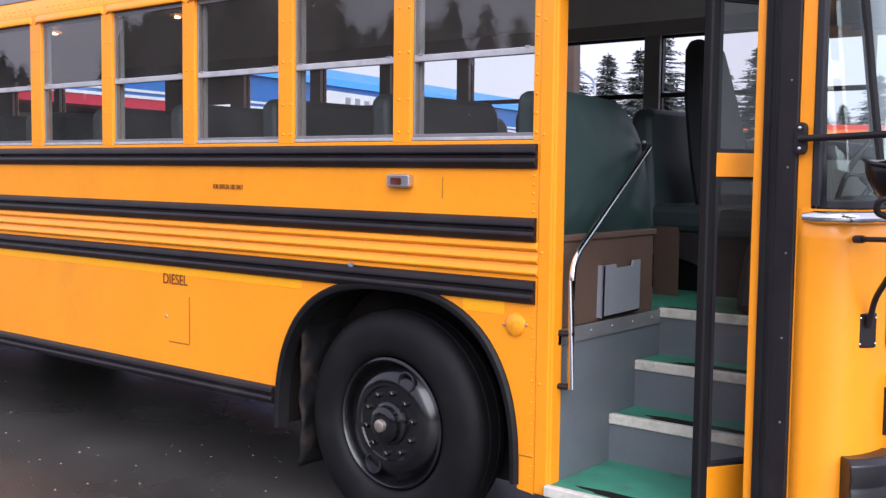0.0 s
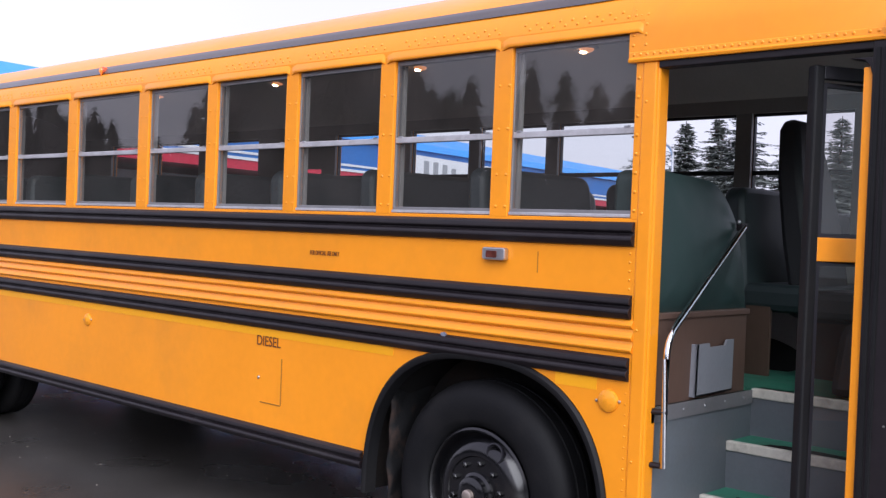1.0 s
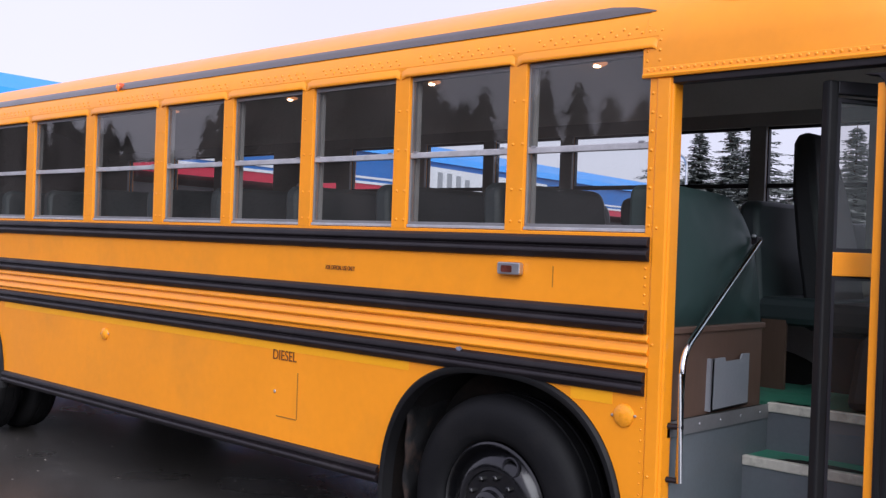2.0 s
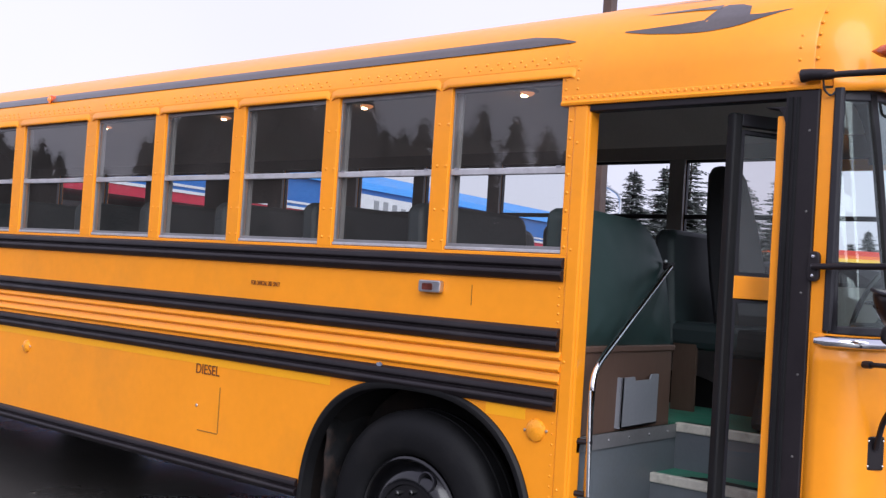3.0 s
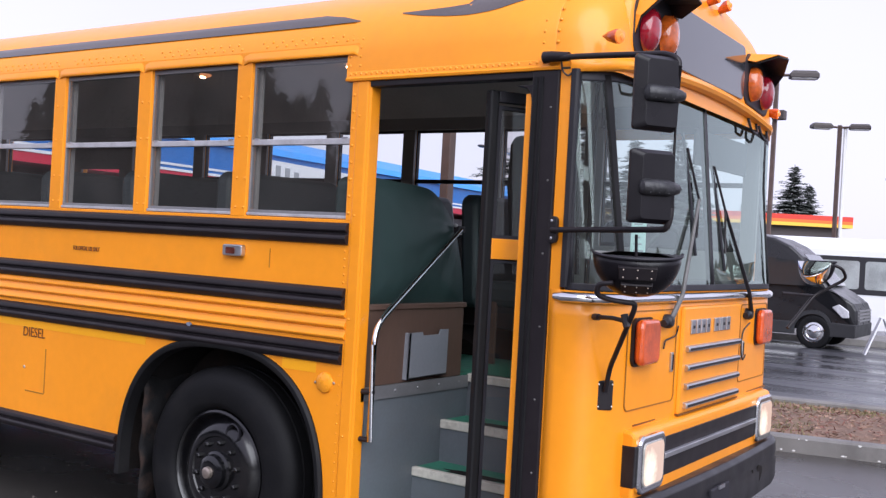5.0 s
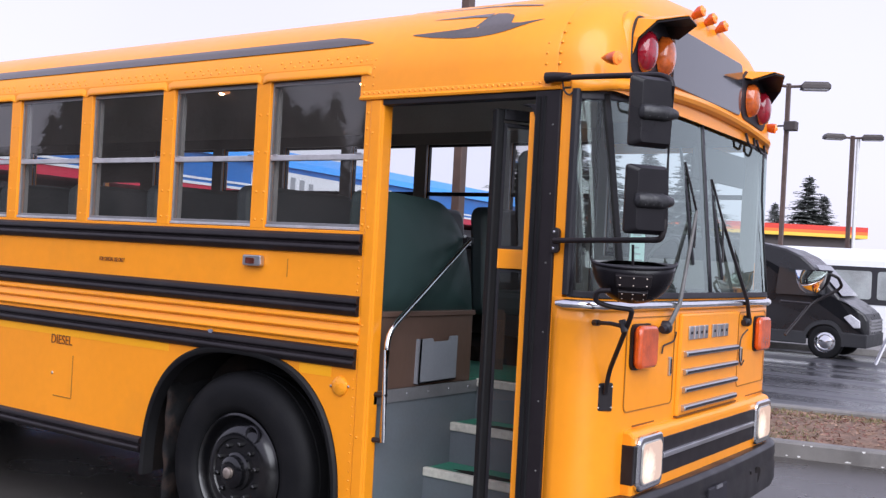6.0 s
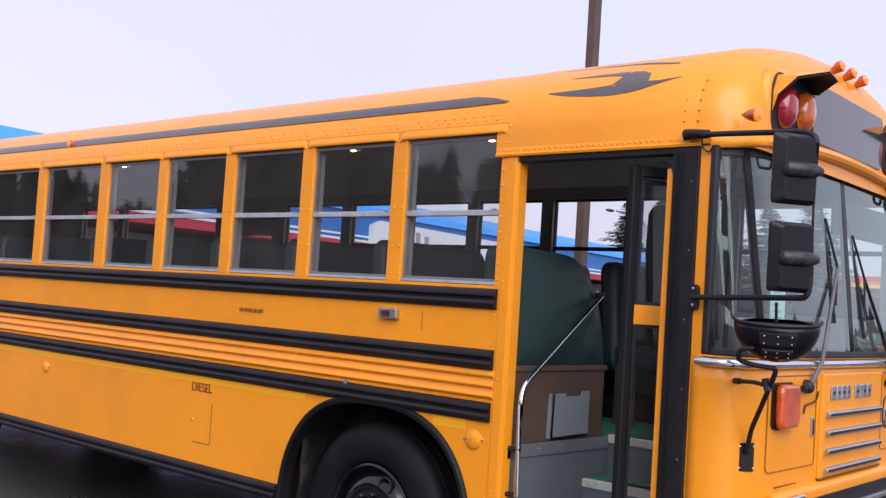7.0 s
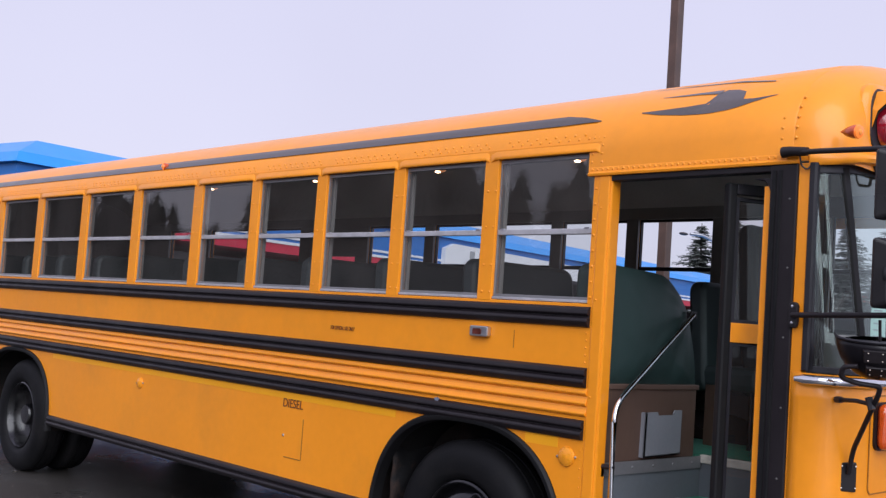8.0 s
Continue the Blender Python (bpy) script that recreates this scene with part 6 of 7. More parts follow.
    bx = part("stalk_box", bm, BLACK, st, "black mounting box with rivets", bevel=0.005)
    for a_ in (-0.030, 0.030):
        for dz in (-0.043, 0.043):
            bm = bmesh.new()
            blob(bm, c + uu * a_ + nn * 0.021 + Vector((0, 0, dz)), 0.0038, 0.0038, 0.0038, 6, 4)
            part("box_rivet", bm, ALU, bx)


flat_mirrors()
crossview((1.455, -0.085, 1.662), (0.45, -0.89), False)
crossview((1.40, 2.36, 1.672), (0.5, 0.87), True)


# ---- the ground ----
KA = radians(13.0)
KU, KN = Vector((math.cos(KA), math.sin(KA), 0)), Vector((-math.sin(KA), math.cos(KA), 0))


def lot(u, v, z=0.0):
    """A place by metres along and across the kerb line."""
    p = KU * u + KN * v
    return Vector((p.x, p.y, z + GZ))


def ground_z(v):
    pts = ((-500, 0.0), (4.6, 0.0), (5.6, 0.02), (8.4, 0.05), (14, -0.03), (21, -0.19), (28, -0.33), (45, -0.38), (900, -0.30))
    for (a, za), (b, zb) in zip(pts, pts[1:]):
        if v <= b:
            return za + (zb - za) * (v - a) / (b - a)
    return pts[-1][1]


bm = bmesh.new()
vrows = [-500, -120, -40, -15, -6, -2, 1, 3, 4.6, 5.6, 6.9, 8.1, 8.4, 10, 12, 14, 17, 21, 24, 28, 34, 45, 90, 200, 900]
ucols = [-600, -200, -80, -40, -20, -10, -5, 0, 5, 10, 20, 40, 80, 200, 600]
gv = [[bm.verts.new(lot(u, v, ground_z(v))) for v in vrows] for u in ucols]
for i in range(len(ucols) - 1):
    for j in range(len(vrows) - 1):
        f = bm.faces.new((gv[i][j], gv[i + 1][j], gv[i + 1][j + 1], gv[i][j + 1]))
        f.material_index = 1 if 8.1 <= vrows[j] < 24 else 0
tagged(part("ground", bm, [ASPHALT, ROADWET]), "wet dark asphalt lot and road", "ground", kind="structure")

# pale grit on the wet ground beside the bus
gr = random.Random(8)
verts, faces = [], []
for k in range(3200):
    x, y, r = gr.uniform(-7.0, 3.2), gr.uniform(-2.6, 4.2), 0.0025 + 0.008 * gr.random() ** 3
    n0, a0 = len(verts), gr.uniform(0, 6)
    verts += [(x + r * math.cos(a0 + 1.57 * j) * gr.uniform(0.6, 1.1), y + r * math.sin(a0 + 1.57 * j), GZ + 0.001) for j in range(4)] + [(x, y, GZ + r * 0.6)]
    faces += [(n0 + j, n0 + (j + 1) % 4, n0 + 4) for j in range(4)]
me = bpy.data.meshes.new("grit")
me.from_pydata(verts, [], faces)
me.materials.append(GRIT)
tagged(new("grit", me), "scattered pale grit on wet asphalt", "grit", kind="stuff")

# planted island with kerbs
kerb = tagged(new("kerb"), "grey concrete kerb round a planted island", "kerb", kind="structure")
bm = bmesh.new()
prism(bm, [(0.0, 0.0), (0.0, 0.135), (0.018, 0.155), (0.14, 0.155), (0.15, 0.145), (0.15, 0.0)], "x", 0.006, 2.994)
stone = part("kerb_stone", bm, CONCRETE, kerb, bevel=0.0)
stone.matrix_local = Matrix.Translation(lot(-6, 5.62, 0.01)) @ Matrix.Rotation(KA, 4, "Z")
for k in range(1, 12):
    for row, v in ((0, 5.62), (1, 8.0)):
        o = bpy.data.objects.new("kerb_stone", stone.data)
        scene.collection.objects.link(o)
        o.parent = kerb
        o.matrix_local = Matrix.Translation(lot(-12 + 3 * k + (3 if row == 0 else 0), v, 0.01 + 0.04 * row)) @ Matrix.Rotation(KA, 4, "Z")
# white paint flakes on the kerb face
bm = bmesh.new()
rnd = random.Random(5)
for k in range(26):
    u, z, s = rnd.uniform(0.2, 5.5), rnd.choice((0.0, 0.004, 0.01, 0.115)), rnd.uniform(0.006, 0.020)
    pts = [(u + s * math.cos(a) * rnd.uniform(0.6, 1.1), z + 0.5 * s * math.sin(a) * rnd.uniform(0.6, 1.2) + 0.02) for a in [2 * math.pi * i / 7 for i in range(7)]]
    vs = [bm.verts.new(lot(p[0], 5.617, p[1] + 0.01)) for p in pts]
    bm.faces.new(vs)
part("paint_flakes", bm, CURBPAINT, kerb, "white paint flakes", solid=0.002)["kind"] = "stuff"
bm = bmesh.new()
noise_seed = 3.7
vs = grid(bm, lambda a, b: lot(-10 + 36 * a, 5.76 + 2.26 * b, 0.14 + 0.035 * math.sin(math.pi * b) + 0.05 * noise.noise(Vector((a * 40, b * 6, noise_seed)))), 120, 12)
tagged(part("planting_bed", bm, MULCH, smooth=True), "brown bark mulch bed between kerbs", "mulch bed", kind="structure")
bm = bmesh.new()
for k in range(6500):
    u, w = rnd.uniform(-2.5, 7), rnd.uniform(0.02, 0.98)
    z = 0.145 + 0.035 * math.sin(math.pi * w) + 0.012
    c = lot(u, 5.76 + 2.26 * w, z)
    d1 = Vector((rnd.uniform(-1, 1), rnd.uniform(-1, 1), rnd.uniform(-0.4, 0.4))).normalized() * rnd.uniform(0.010, 0.032)
    d2 = Vector((rnd.uniform(-1, 1), rnd.uniform(-1, 1), rnd.uniform(0, 0.8))).normalized() * rnd.uniform(0.004, 0.010)
    a = [bm.verts.new(c + q) for q in (-d1 - d2, d1 - d2, d1 + d2, -d1 + d2)]
    f_ = bm.faces.new(a)
    f_.material_index = 1 if rnd.random() < 0.4 else 0
tagged(part("bark_chips", bm, [CHIP, CHIPRED]), "scattered brown bark chips", "bark chips", kind="stuff")
bm = bmesh.new()
for k in range(6000):
    u, w = rnd.uniform(-3, 8), rnd.choice((rnd.uniform(0.0, 0.2), rnd.uniform(0.7, 1.0), rnd.uniform(0, 1)))
    if noise.noise(Vector((u * 0.8, w * 2, 1.3))) < -0.05:
        continue
    z = 0.145 + 0.035 * math.sin(math.pi * w)
    c = lot(u, 5.76 + 2.26 * w, z)
    hgt = rnd.uniform(0.02, 0.055)
    lean = Vector((rnd.uniform(-0.04, 0.04), rnd.uniform(-0.04, 0.04), hgt))
    sd = Vector((rnd.uniform(-1, 1), rnd.uniform(-1, 1), 0)).normalized() * 0.006
    bm.faces.new([bm.verts.new(c + q) for q in (-sd, sd, lean)])
tagged(part("grass_tufts", bm, GRASS), "thin winter grass in the bed", "grass", kind="stuff")
# pavement beyond the road
bm = bmesh.new()
v0, v1 = 23.6, 26.0
vv = [bm.verts.new(p) for p in (lot(-150, v0, ground_z(v0) - 0.1), lot(150, v0, ground_z(v0) - 0.1), lot(150, v0, ground_z(v0) + 0.15), lot(-150, v0, ground_z(v0) + 0.15), lot(150, v1, ground_z(v0) + 0.15), lot(-150, v1, ground_z(v0) + 0.15), lot(150, v1, ground_z(v1) - 0.1), lot(-150, v1, ground_z(v1) - 0.1))]
bm.faces.new((vv[0], vv[1], vv[2], vv[3]))
bm.faces.new((vv[3], vv[2], vv[4], vv[5]))
bm.faces.new((vv[5], vv[4], vv[6], vv[7]))
tagged(part("pavement", bm, CONCRETE), "grey raised pavement beyond the road", "pavement", kind="structure")


# ---- trees ----
def conifer(name, h, r, seed, trunk_r=0.22, dens=1.9, gap=0.1):
    rn = random.Random(seed)
    top = thing(name, "tall dark green conifer with drooping boughs", "conifer", "conifers round the lot")
    bm = bmesh.new()
    tube(bm, [(0, 0, -0.5), (0.05, 0, h * 0.5), (0, 0, h)], trunk_r, 7, 0.02)
    part("trunk", bm, BARK, top)
    verts, faces = [], []
    z = h * 0.10
    tier = 0
    while z < h * 0.985:
        k = 1 - z / h
        ln = r * (k ** 0.85) * (1.12 if tier % 3 == 0 else rn.uniform(0.62, 0.98)) + 0.06
        tier += 1
        for b in range(max(7, int(9 * dens))):
            if rn.random() < gap * 0.6:
                continue
            a = rn.uniform(0, 2 * math.pi)
            L_ = ln * rn.uniform(0.6, 1.1)
            bz = rn.uniform(-0.012, 0.012) * h
            rise = 0.22 * (1 - 1.6 * k) + rn.uniform(-0.08, 0.08)
            n = max(4, int(L_ / 0.17))
            for s in range(n):
                f = (s + 0.5) / n
                c = Vector((math.cos(a) * L_ * f, math.sin(a) * L_ * f, z + bz + rise * L_ * f - 0.16 * L_ * f * f))
                for q in (-1, 0, 1):
                    w = (0.20 + 0.30 * (1 - f) * min(1.0, k * 2.5)) * rn.uniform(0.7, 1.3) * (0.45 + 0.03 * h)
                    t = a + q * 0.75 + rn.uniform(-0.25, 0.25)
                    d1 = Vector((math.cos(t), math.sin(t), rn.uniform(-0.55, 0.05))) * w * 1.15
                    d2 = Vector((-math.sin(t), math.cos(t), rn.uniform(-0.5, 0.5))) * w * 0.36
                    m0 = len(verts)
                    verts += [tuple(c - d2), tuple(c + d1 * 0.6 - d2 * 0.9), tuple(c + d1), tuple(c + d1 * 0.5 + d2 * 0.9)]
                    faces.append((m0, m0 + 1, m0 + 2, m0 + 3))
        z += h * 0.024 / dens * 1.6 * rn.uniform(0.8, 1.2)
    cm = bpy.data.meshes.new("crown")
    cm.from_pydata(verts, [], faces)
    bm = bmesh.new()
    bm.from_mesh(cm)
    part("crown", bm, NEEDLE, top, "sparse dark green needles")
    return top


def bare_tree(name, h, seed):
    rn = random.Random(seed)
    top = thing(name, "bare leafless winter tree", "tree", "bare trees beyond the lot")
    bm = bmesh.new()
    def grow(p, d, ln, rad, depth):
        q = p + d * ln
        tube(bm, [p, q], rad, 4, rad * 0.65)
        if depth == 0:
            return
        for k in range(3 if depth > 1 else 4):
            nd = (d + Vector((rn.uniform(-0.7, 0.7), rn.uniform(-0.7, 0.7), rn.uniform(-0.1, 0.5)))).normalized()
            grow(p + d * ln * rn.uniform(0.5, 1.0), nd, ln * rn.uniform(0.5, 0.75), rad * 0.55, depth - 1)
    grow(Vector((0, 0, -0.3)), Vector((0, 0, 1)), h * 0.38, h * 0.014, 4)
    part("branches", bm, TWIG, top)
    return top


def polar(cx, cy, brg, dist, z=-0.35):
    return Vector((cx + dist * math.cos(radians(brg)), cy + dist * math.sin(radians(brg)), z))


protos = [conifer("conifer", 12.0, 3.7, 11, gap=0.2), conifer("conifer", 10.0, 3.6, 12, gap=0.3), conifer("conifer", 14.0, 4.6, 13, dens=1.6, gap=0.3), conifer("conifer", 11.0, 3.2, 14, gap=0.25)]
spots = []
# beyond the blue building, seen through the doorway
for brg, dist, kx, sc in ((121.6, 88, 0, 0.95), (119.8, 92, 3, 1.12), (122.9, 90, 1, 0.72), (116.8, 85, 2, 0.95), (114.2, 95, 1, 1.25), (112.0, 90, 0, 1.05), (111.0, 92, 2, 0.70), (118.1, 96, 0, 1.1), (128.5, 105, 1, 0.62), (134.0, 110, 3, 0.8)):
    spots.append((polar(2.35, -3.5, brg + 0.3, dist), kx, sc))
# behind the canopy across the road
for x, y, kx, sc in ((-46.2, 169.7, 0, 1.50), (-51.0, 168.0, 3, 1.22), (-44.1, 171.2, 3, 1.36), (-53.3, 166.9, 1, 1.13), (-58.0, 163.4, 3, 0.96), (-64.2, 161.2, 0, 0.90), (-22.0, 185.0, 2, 0.42), (-11.0, 195.0, 1, 0.6)):
    spots.append((Vector((x - 2.6, y - 0.8, -0.2)), kx, sc))
rw = random.Random(21)
for i, (p, kx, sc) in enumerate(spots):
    o = copy_thing(protos[kx], Matrix.Translation(p) @ Matrix.Rotation(rw.uniform(0, 6.28), 4, "Z"))
    wide = 1.5
    o.scale = (sc * wide, sc * wide, sc)
for k, p in enumerate(protos):
    p.location = (-110 - 9 * k, 60 + 5 * k, -0.35)
# dense mixed wood on the other side of the lot, mirrored in the windows
def skyline(x):
    pts = ((-140, 14), (-107, 14.5), (-98, 13.5), (-95.7, 11.0), (-92.6, 12.6), (-89, 11.6), (-84.7, 8.9), (-78, 8.3), (-74, 8.2), (-71.6, 9.2), (-69.5, 14), (-64, 15.5), (-58, 17), (-51, 15.5), (-47.5, 14.0), (-45.6, 11.0), (-43.5, 10.6), (-40.7, 9.9), (-37, 10.6), (-34, 10.2), (-30, 9.6), (0, 9), (60, 9))
    for (a, za), (b, zb) in zip(pts, pts[1:]):
        if x <= b:
            return za + (zb - za) * max(0.0, x - a) / (b - a)
    return 9.0


PEAKS = ((-30.0, 10.6), (-32.2, 11.0), (-34.5, 11.7), (-37.0, 12.6), (-39.0, 11.1), (-41.8, 12.0), (-43.4, 11.4), (-45.3, 11.7), (-47.5, 15.5), (-50, 16.5), (-71.4, 10.0), (-78, 9.2), (-89, 12.5), (-92.6, 13.5), (-95.6, 11.8), (-99, 15.0))
verts, faces = [], []
for k in range(290 + len(PEAKS)):
    tx, ty = -138 + 0.82 * k + rw.uniform(-0.8, 0.8), -46 + rw.uniform(-2, 2)
    if k >= 290:
        tx, ty = PEAKS[k - 290][0], -46.0
    elif k >= 230:
        # lower growth past the road, mirrored in the windscreen
        far = polar(1.2, 1.2, 50 + 0.55 * (k - 230), 78 + rw.uniform(-6, 6))
        tx, ty = far.x, far.y
    if k < 230:
        th = skyline(tx) * rw.uniform(0.93, 1.05)
    elif k < 290:
        th = (6.5 + 2.5 * math.sin(0.55 * k)) * rw.uniform(0.7, 1.2)
    else:
        th = PEAKS[k - 290][1] * 0.98
    near = -112 < tx < -24 and k < 230 or k >= 290
    tr, m = 0.29 * th, 9
    # overlapping ragged tiers, each an uneven umbrella of boughs
    tiers = 11 if near else 5
    for q in range(tiers):
        f = (q + 0.2) / tiers
        zt_, rt = th * min(0.96, f + 1.6 / tiers), tr * (1 - f) ** 0.62 * rw.uniform(0.52, 0.82)
        n0 = len(verts)
        verts.append((tx, ty, zt_))
        for j in range(m * 2):
            a = math.pi * j / m + k + q
            rr_ = rt * (rw.uniform(0.75, 1.1) if j % 2 else rw.uniform(0.42, 0.62))
            verts.append((tx + rr_ * math.cos(a), ty + rr_ * math.sin(a), th * f - (0.25 * rr_ if j % 2 else 0.0) + rw.uniform(-0.15, 0.15)))
        faces += [(n0, n0 + 1 + j, n0 + 1 + (j + 1) % (m * 2)) for j in range(m * 2)]
    lean = rw.uniform(0, 6.28)
    for q in range(int((1900 if near else 220) * (0.5 + 0.05 * th))):
        f = rw.random() ** 0.8
        a = rw.uniform(0, 2 * math.pi)
        tier = 0.72 + 0.28 * math.sin(f * th * 2.4 + 1.3 * math.sin(a + lean) + k)
        rad = tr * (1 - f) ** 0.60 * tier * rw.uniform(0.45, 1.08) + 0.04
        c = Vector((tx + rad * math.cos(a), ty + rad * math.sin(a), th * (0.04 + 0.95 * f) - 0.18 * rad))
        w = rw.uniform(0.18, 0.42) * (1.15 - 0.85 * f)
        b_ = a + rw.uniform(-0.8, 0.8)
        d1 = Vector((math.cos(b_), math.sin(b_), rw.uniform(-0.6, 0.25))) * w * 1.3
        d2 = Vector((-math.sin(b_), math.cos(b_), rw.uniform(-0.6, 0.6))) * w * 0.55
        n0 = len(verts)
        verts += [tuple(c - d2), tuple(c + d1 * 0.4 - d2 * 0.5), tuple(c + d1), tuple(c + d1 * 0.3 + d2)]
        faces.append((n0, n0 + 1, n0 + 2, n0 + 3))
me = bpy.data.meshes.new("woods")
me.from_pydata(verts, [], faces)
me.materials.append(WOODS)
tagged(new("woods", me), "dense evergreen wood beyond the lot, darkened in colour for its reflection", "woods", kind="stuff")
bt = bare_tree("bare_tree", 8.0, 5)
bt.location = polar(3.05, -3.79, 127.2, 85)
for brg, dist, sc in ((98.2, 140, 0.9), (95.0, 120, 0.8), (127.9, 90, 0.9), (115.0, 70, 0.9), (102.0, 170, 0.8), (117.8, 75, 0.8)):
    o = copy_thing(bt, Matrix.Translation(polar(2.9, -3.3, brg, dist)) @ Matrix.Rotation(brg, 4, "Z"))
    o.scale = (sc, sc, sc)


# ---- lamp poles ----
def lamp_pole(at, h, w, heads, turn=0.0):
    top = thing("lot_lamp_pole", "brown square steel lamp pole with shoebox heads", "lamp pole", "lamp poles of the lot", at, turn)
    bm = bmesh.new()
    box(bm, -w / 2, w / 2, -w / 2, w / 2, 0, h)
    part("pole", bm, POLEBROWN, top, bevel=0.01)
    bm = bmesh.new()
    box(bm, -w, w, -w, w, 0, 0.5)
    part("footing", bm, CONCRETE, top, "concrete footing", bevel=0.03)
    for ax, ay in heads:
        bm = bmesh.new()
        d = Vector((ax, ay, 0)).normalized()
        s = Vector((-d.y, d.x, 0))
        tube(bm, [Vector((0, 0, h - 0.10)), d * 0.45 + Vector((0, 0, h - 0.08))], 0.05, 6)
        hd = part("lamp_arm", bm, POLEBROWN, top)
        bm = bmesh.new()
        c = d * 0.82 + Vector((0, 0, h - 0.05))
        v = []
        for z, k in ((-0.13, 1.0), (0.0, 1.0), (0.10, 0.8)):
            v.append([bm.verts.new(c + d * a * k + s * b * k + Vector((0, 0, z))) for a, b in ((-0.45, -0.24), (0.45, -0.24), (0.45, 0.24), (-0.45, 0.24))])
        for a, b in zip(v, v[1:]):
            for i in range(4):
                bm.faces.new((a[i], a[(i + 1) % 4], b[(i + 1) % 4], b[i]))
        bm.faces.new(v[0][::-1])
        bm.faces.new(v[-1])
        part("lamp_head", bm, LAMPHEAD, hd, "bronze shoebox lamp head", bevel=0.02)
        bm = bmesh.new()
        v = [bm.verts.new(c + d * a + s * b + Vector((0, 0, -0.135))) for a, b in ((-0.38, -0.2), (0.38, -0.2), (0.38, 0.2), (-0.38, 0.2))]
        bm.faces.new(v)
        part("lamp_lens", bm, LAMPLENS, hd, solid=0.02)
    return top


lamp_pole((-2.76, 4.71, 0.0), 9.0, 0.10, ((1, 0.3), (-1, -0.3)))
for x, y, w_, h, hs in ((-7.74, 29.90, 0.13, 8.17, ((1, 0.45), (-0.9, -1.0))), (-9.45, 44.24, 0.17, 8.29, ((1, 0.3), (-1, -0.7))), (-13.9, 79.7, 0.17, 8.83, ((1, 0.6), (-1, -0.7)))):
    lamp_pole((x, y, -0.42), h, w_, hs)
# flood lamp half way up the first pole
fl = thing("flood_lamp", "small dark flood lamp on a lamp pole", "flood lamp", at=(-7.56, 29.76, 6.34))
bm = bmesh.new()
box(bm, -0.2, 0.2, -0.15, 0.15, -0.14, 0.16)
box(bm, -0.45, -0.15, -0.03, 0.03, 0.0, 0.06)
part("housing", bm, LAMPHEAD, fl, bevel=0.03)
# slim white pole
wp_ = thing("white_pole", "slim white metal pole", "pole", at=(-9.25, 44.4, -0.42))
bm = bmesh.new()
tube(bm, [(0, 0, 0), (0, 0, 8.25)], 0.08, 8)
part("shaft", bm, POLEWHITE, wp_)
# street lamp seen through the doorway
sl_ = thing("street_lamp", "tall pale street lamp with a curved arm", "street lamp", at=polar(2.35, -3.5, 120.75, 60))
bm = bmesh.new()
tube(bm, bend([(0, 0, 0), (0, 0, 7.2), (-0.6, -0.9, 7.7), (-1.0, -1.6, 7.7)], 0.6), 0.08, 8)
part("pole", bm, ALU, sl_)
bm = bmesh.new()
blob(bm, (-1.2, -1.95, 7.68), 0.16, 0.4, 0.09)
part("lamp_head", bm, LAMPHEAD, sl_)

# ---- blue building behind the bus ----
bb = thing("blue_building", "low building with a blue metal canopy striped white and red", "building", at=(-20.6, 5.4, -0.3), turn=100.0)
LB, DB, Z0 = 46.0, 16.0, 0.2


def band(name, z0, z1, out, material, label="", x0=0.0, x1=LB):
    bm = bmesh.new()
    box(bm, x0 - out, x1 + out, -out, DB, z0 + Z0, z1 + Z0)
    return part(name, bm, material, bb, label, bevel=0.0)


bm = bmesh.new()
box(bm, 1.2, LB - 1, 1.2, DB - 0.5, 0, 3.1 + Z0)
part("wall", bm, GREYWALL, bb, "grey ground floor wall")
band("red_band", 3.31, 3.58, 0.10, REDPANEL, "red fascia band")
band("white_stripe", 3.58, 3.66, 0.13, WHITEPANEL, "white stripe")
band("blue_stripe", 3.66, 3.75, 0.10, BLUEWALL)
band("white_stripe", 3.75, 3.82, 0.13, WHITEPANEL, "white stripe")
band("blue_fascia", 3.82, 4.62, 0.11, BLUEWALL, "blue fascia")
bm = bmesh.new()
lo = [(-0.25, -0.25), (LB + 0.2, -0.25), (LB + 0.2, DB), (-0.25, DB)]
hi = [(0.9, 0.8), (LB - 0.9, 0.8), (LB - 0.9, DB - 1), (0.9, DB - 1)]
mid_ = [(-0.05, -0.05), (LB, -0.05), (LB, DB - 0.2), (-0.05, DB - 0.2)]
rr = [[bm.verts.new((x, y, z + Z0)) for x, y in pts] for pts, z in ((lo, 4.60), (mid_, 4.86), (hi, 5.30))]
for a, b in zip(rr, rr[1:]):
    for i in range(4):
        bm.faces.new((a[i], a[(i + 1) % 4], b[(i + 1) % 4], b[i]))
bm.faces.new(rr[-1])
bm.faces.new(rr[0][::-1])
part("roof", bm, BLUEROOF, bb, "bright blue sloping metal roof edge")
bm = bmesh.new()
prism(bm, [(16.3, 3.3 + Z0), (26.0, 3.3 + Z0), (26.0, 4.34 + Z0), (16.8, 4.42 + Z0), (16.3, 4.22 + Z0)], "y", -0.30, -0.12)
part("sign_panel", bm, WHITEPANEL, bb, "white sign panel with grey lettering bars")
bm = bmesh.new()
for x0, x1, z0, z1 in ((17.8, 18.1, 3.6, 4.25), (18.4, 18.7, 3.6, 4.25), (19.0, 19.3, 3.7, 4.2), (19.6, 19.9, 3.6, 4.1), (17.6, 18.9, 3.4, 3.5)):
    box(bm, x0, x1, -0.32, -0.30, z0 + Z0, z1 + Z0)
part("writing_bars", bm, GREYTEXT, bb)
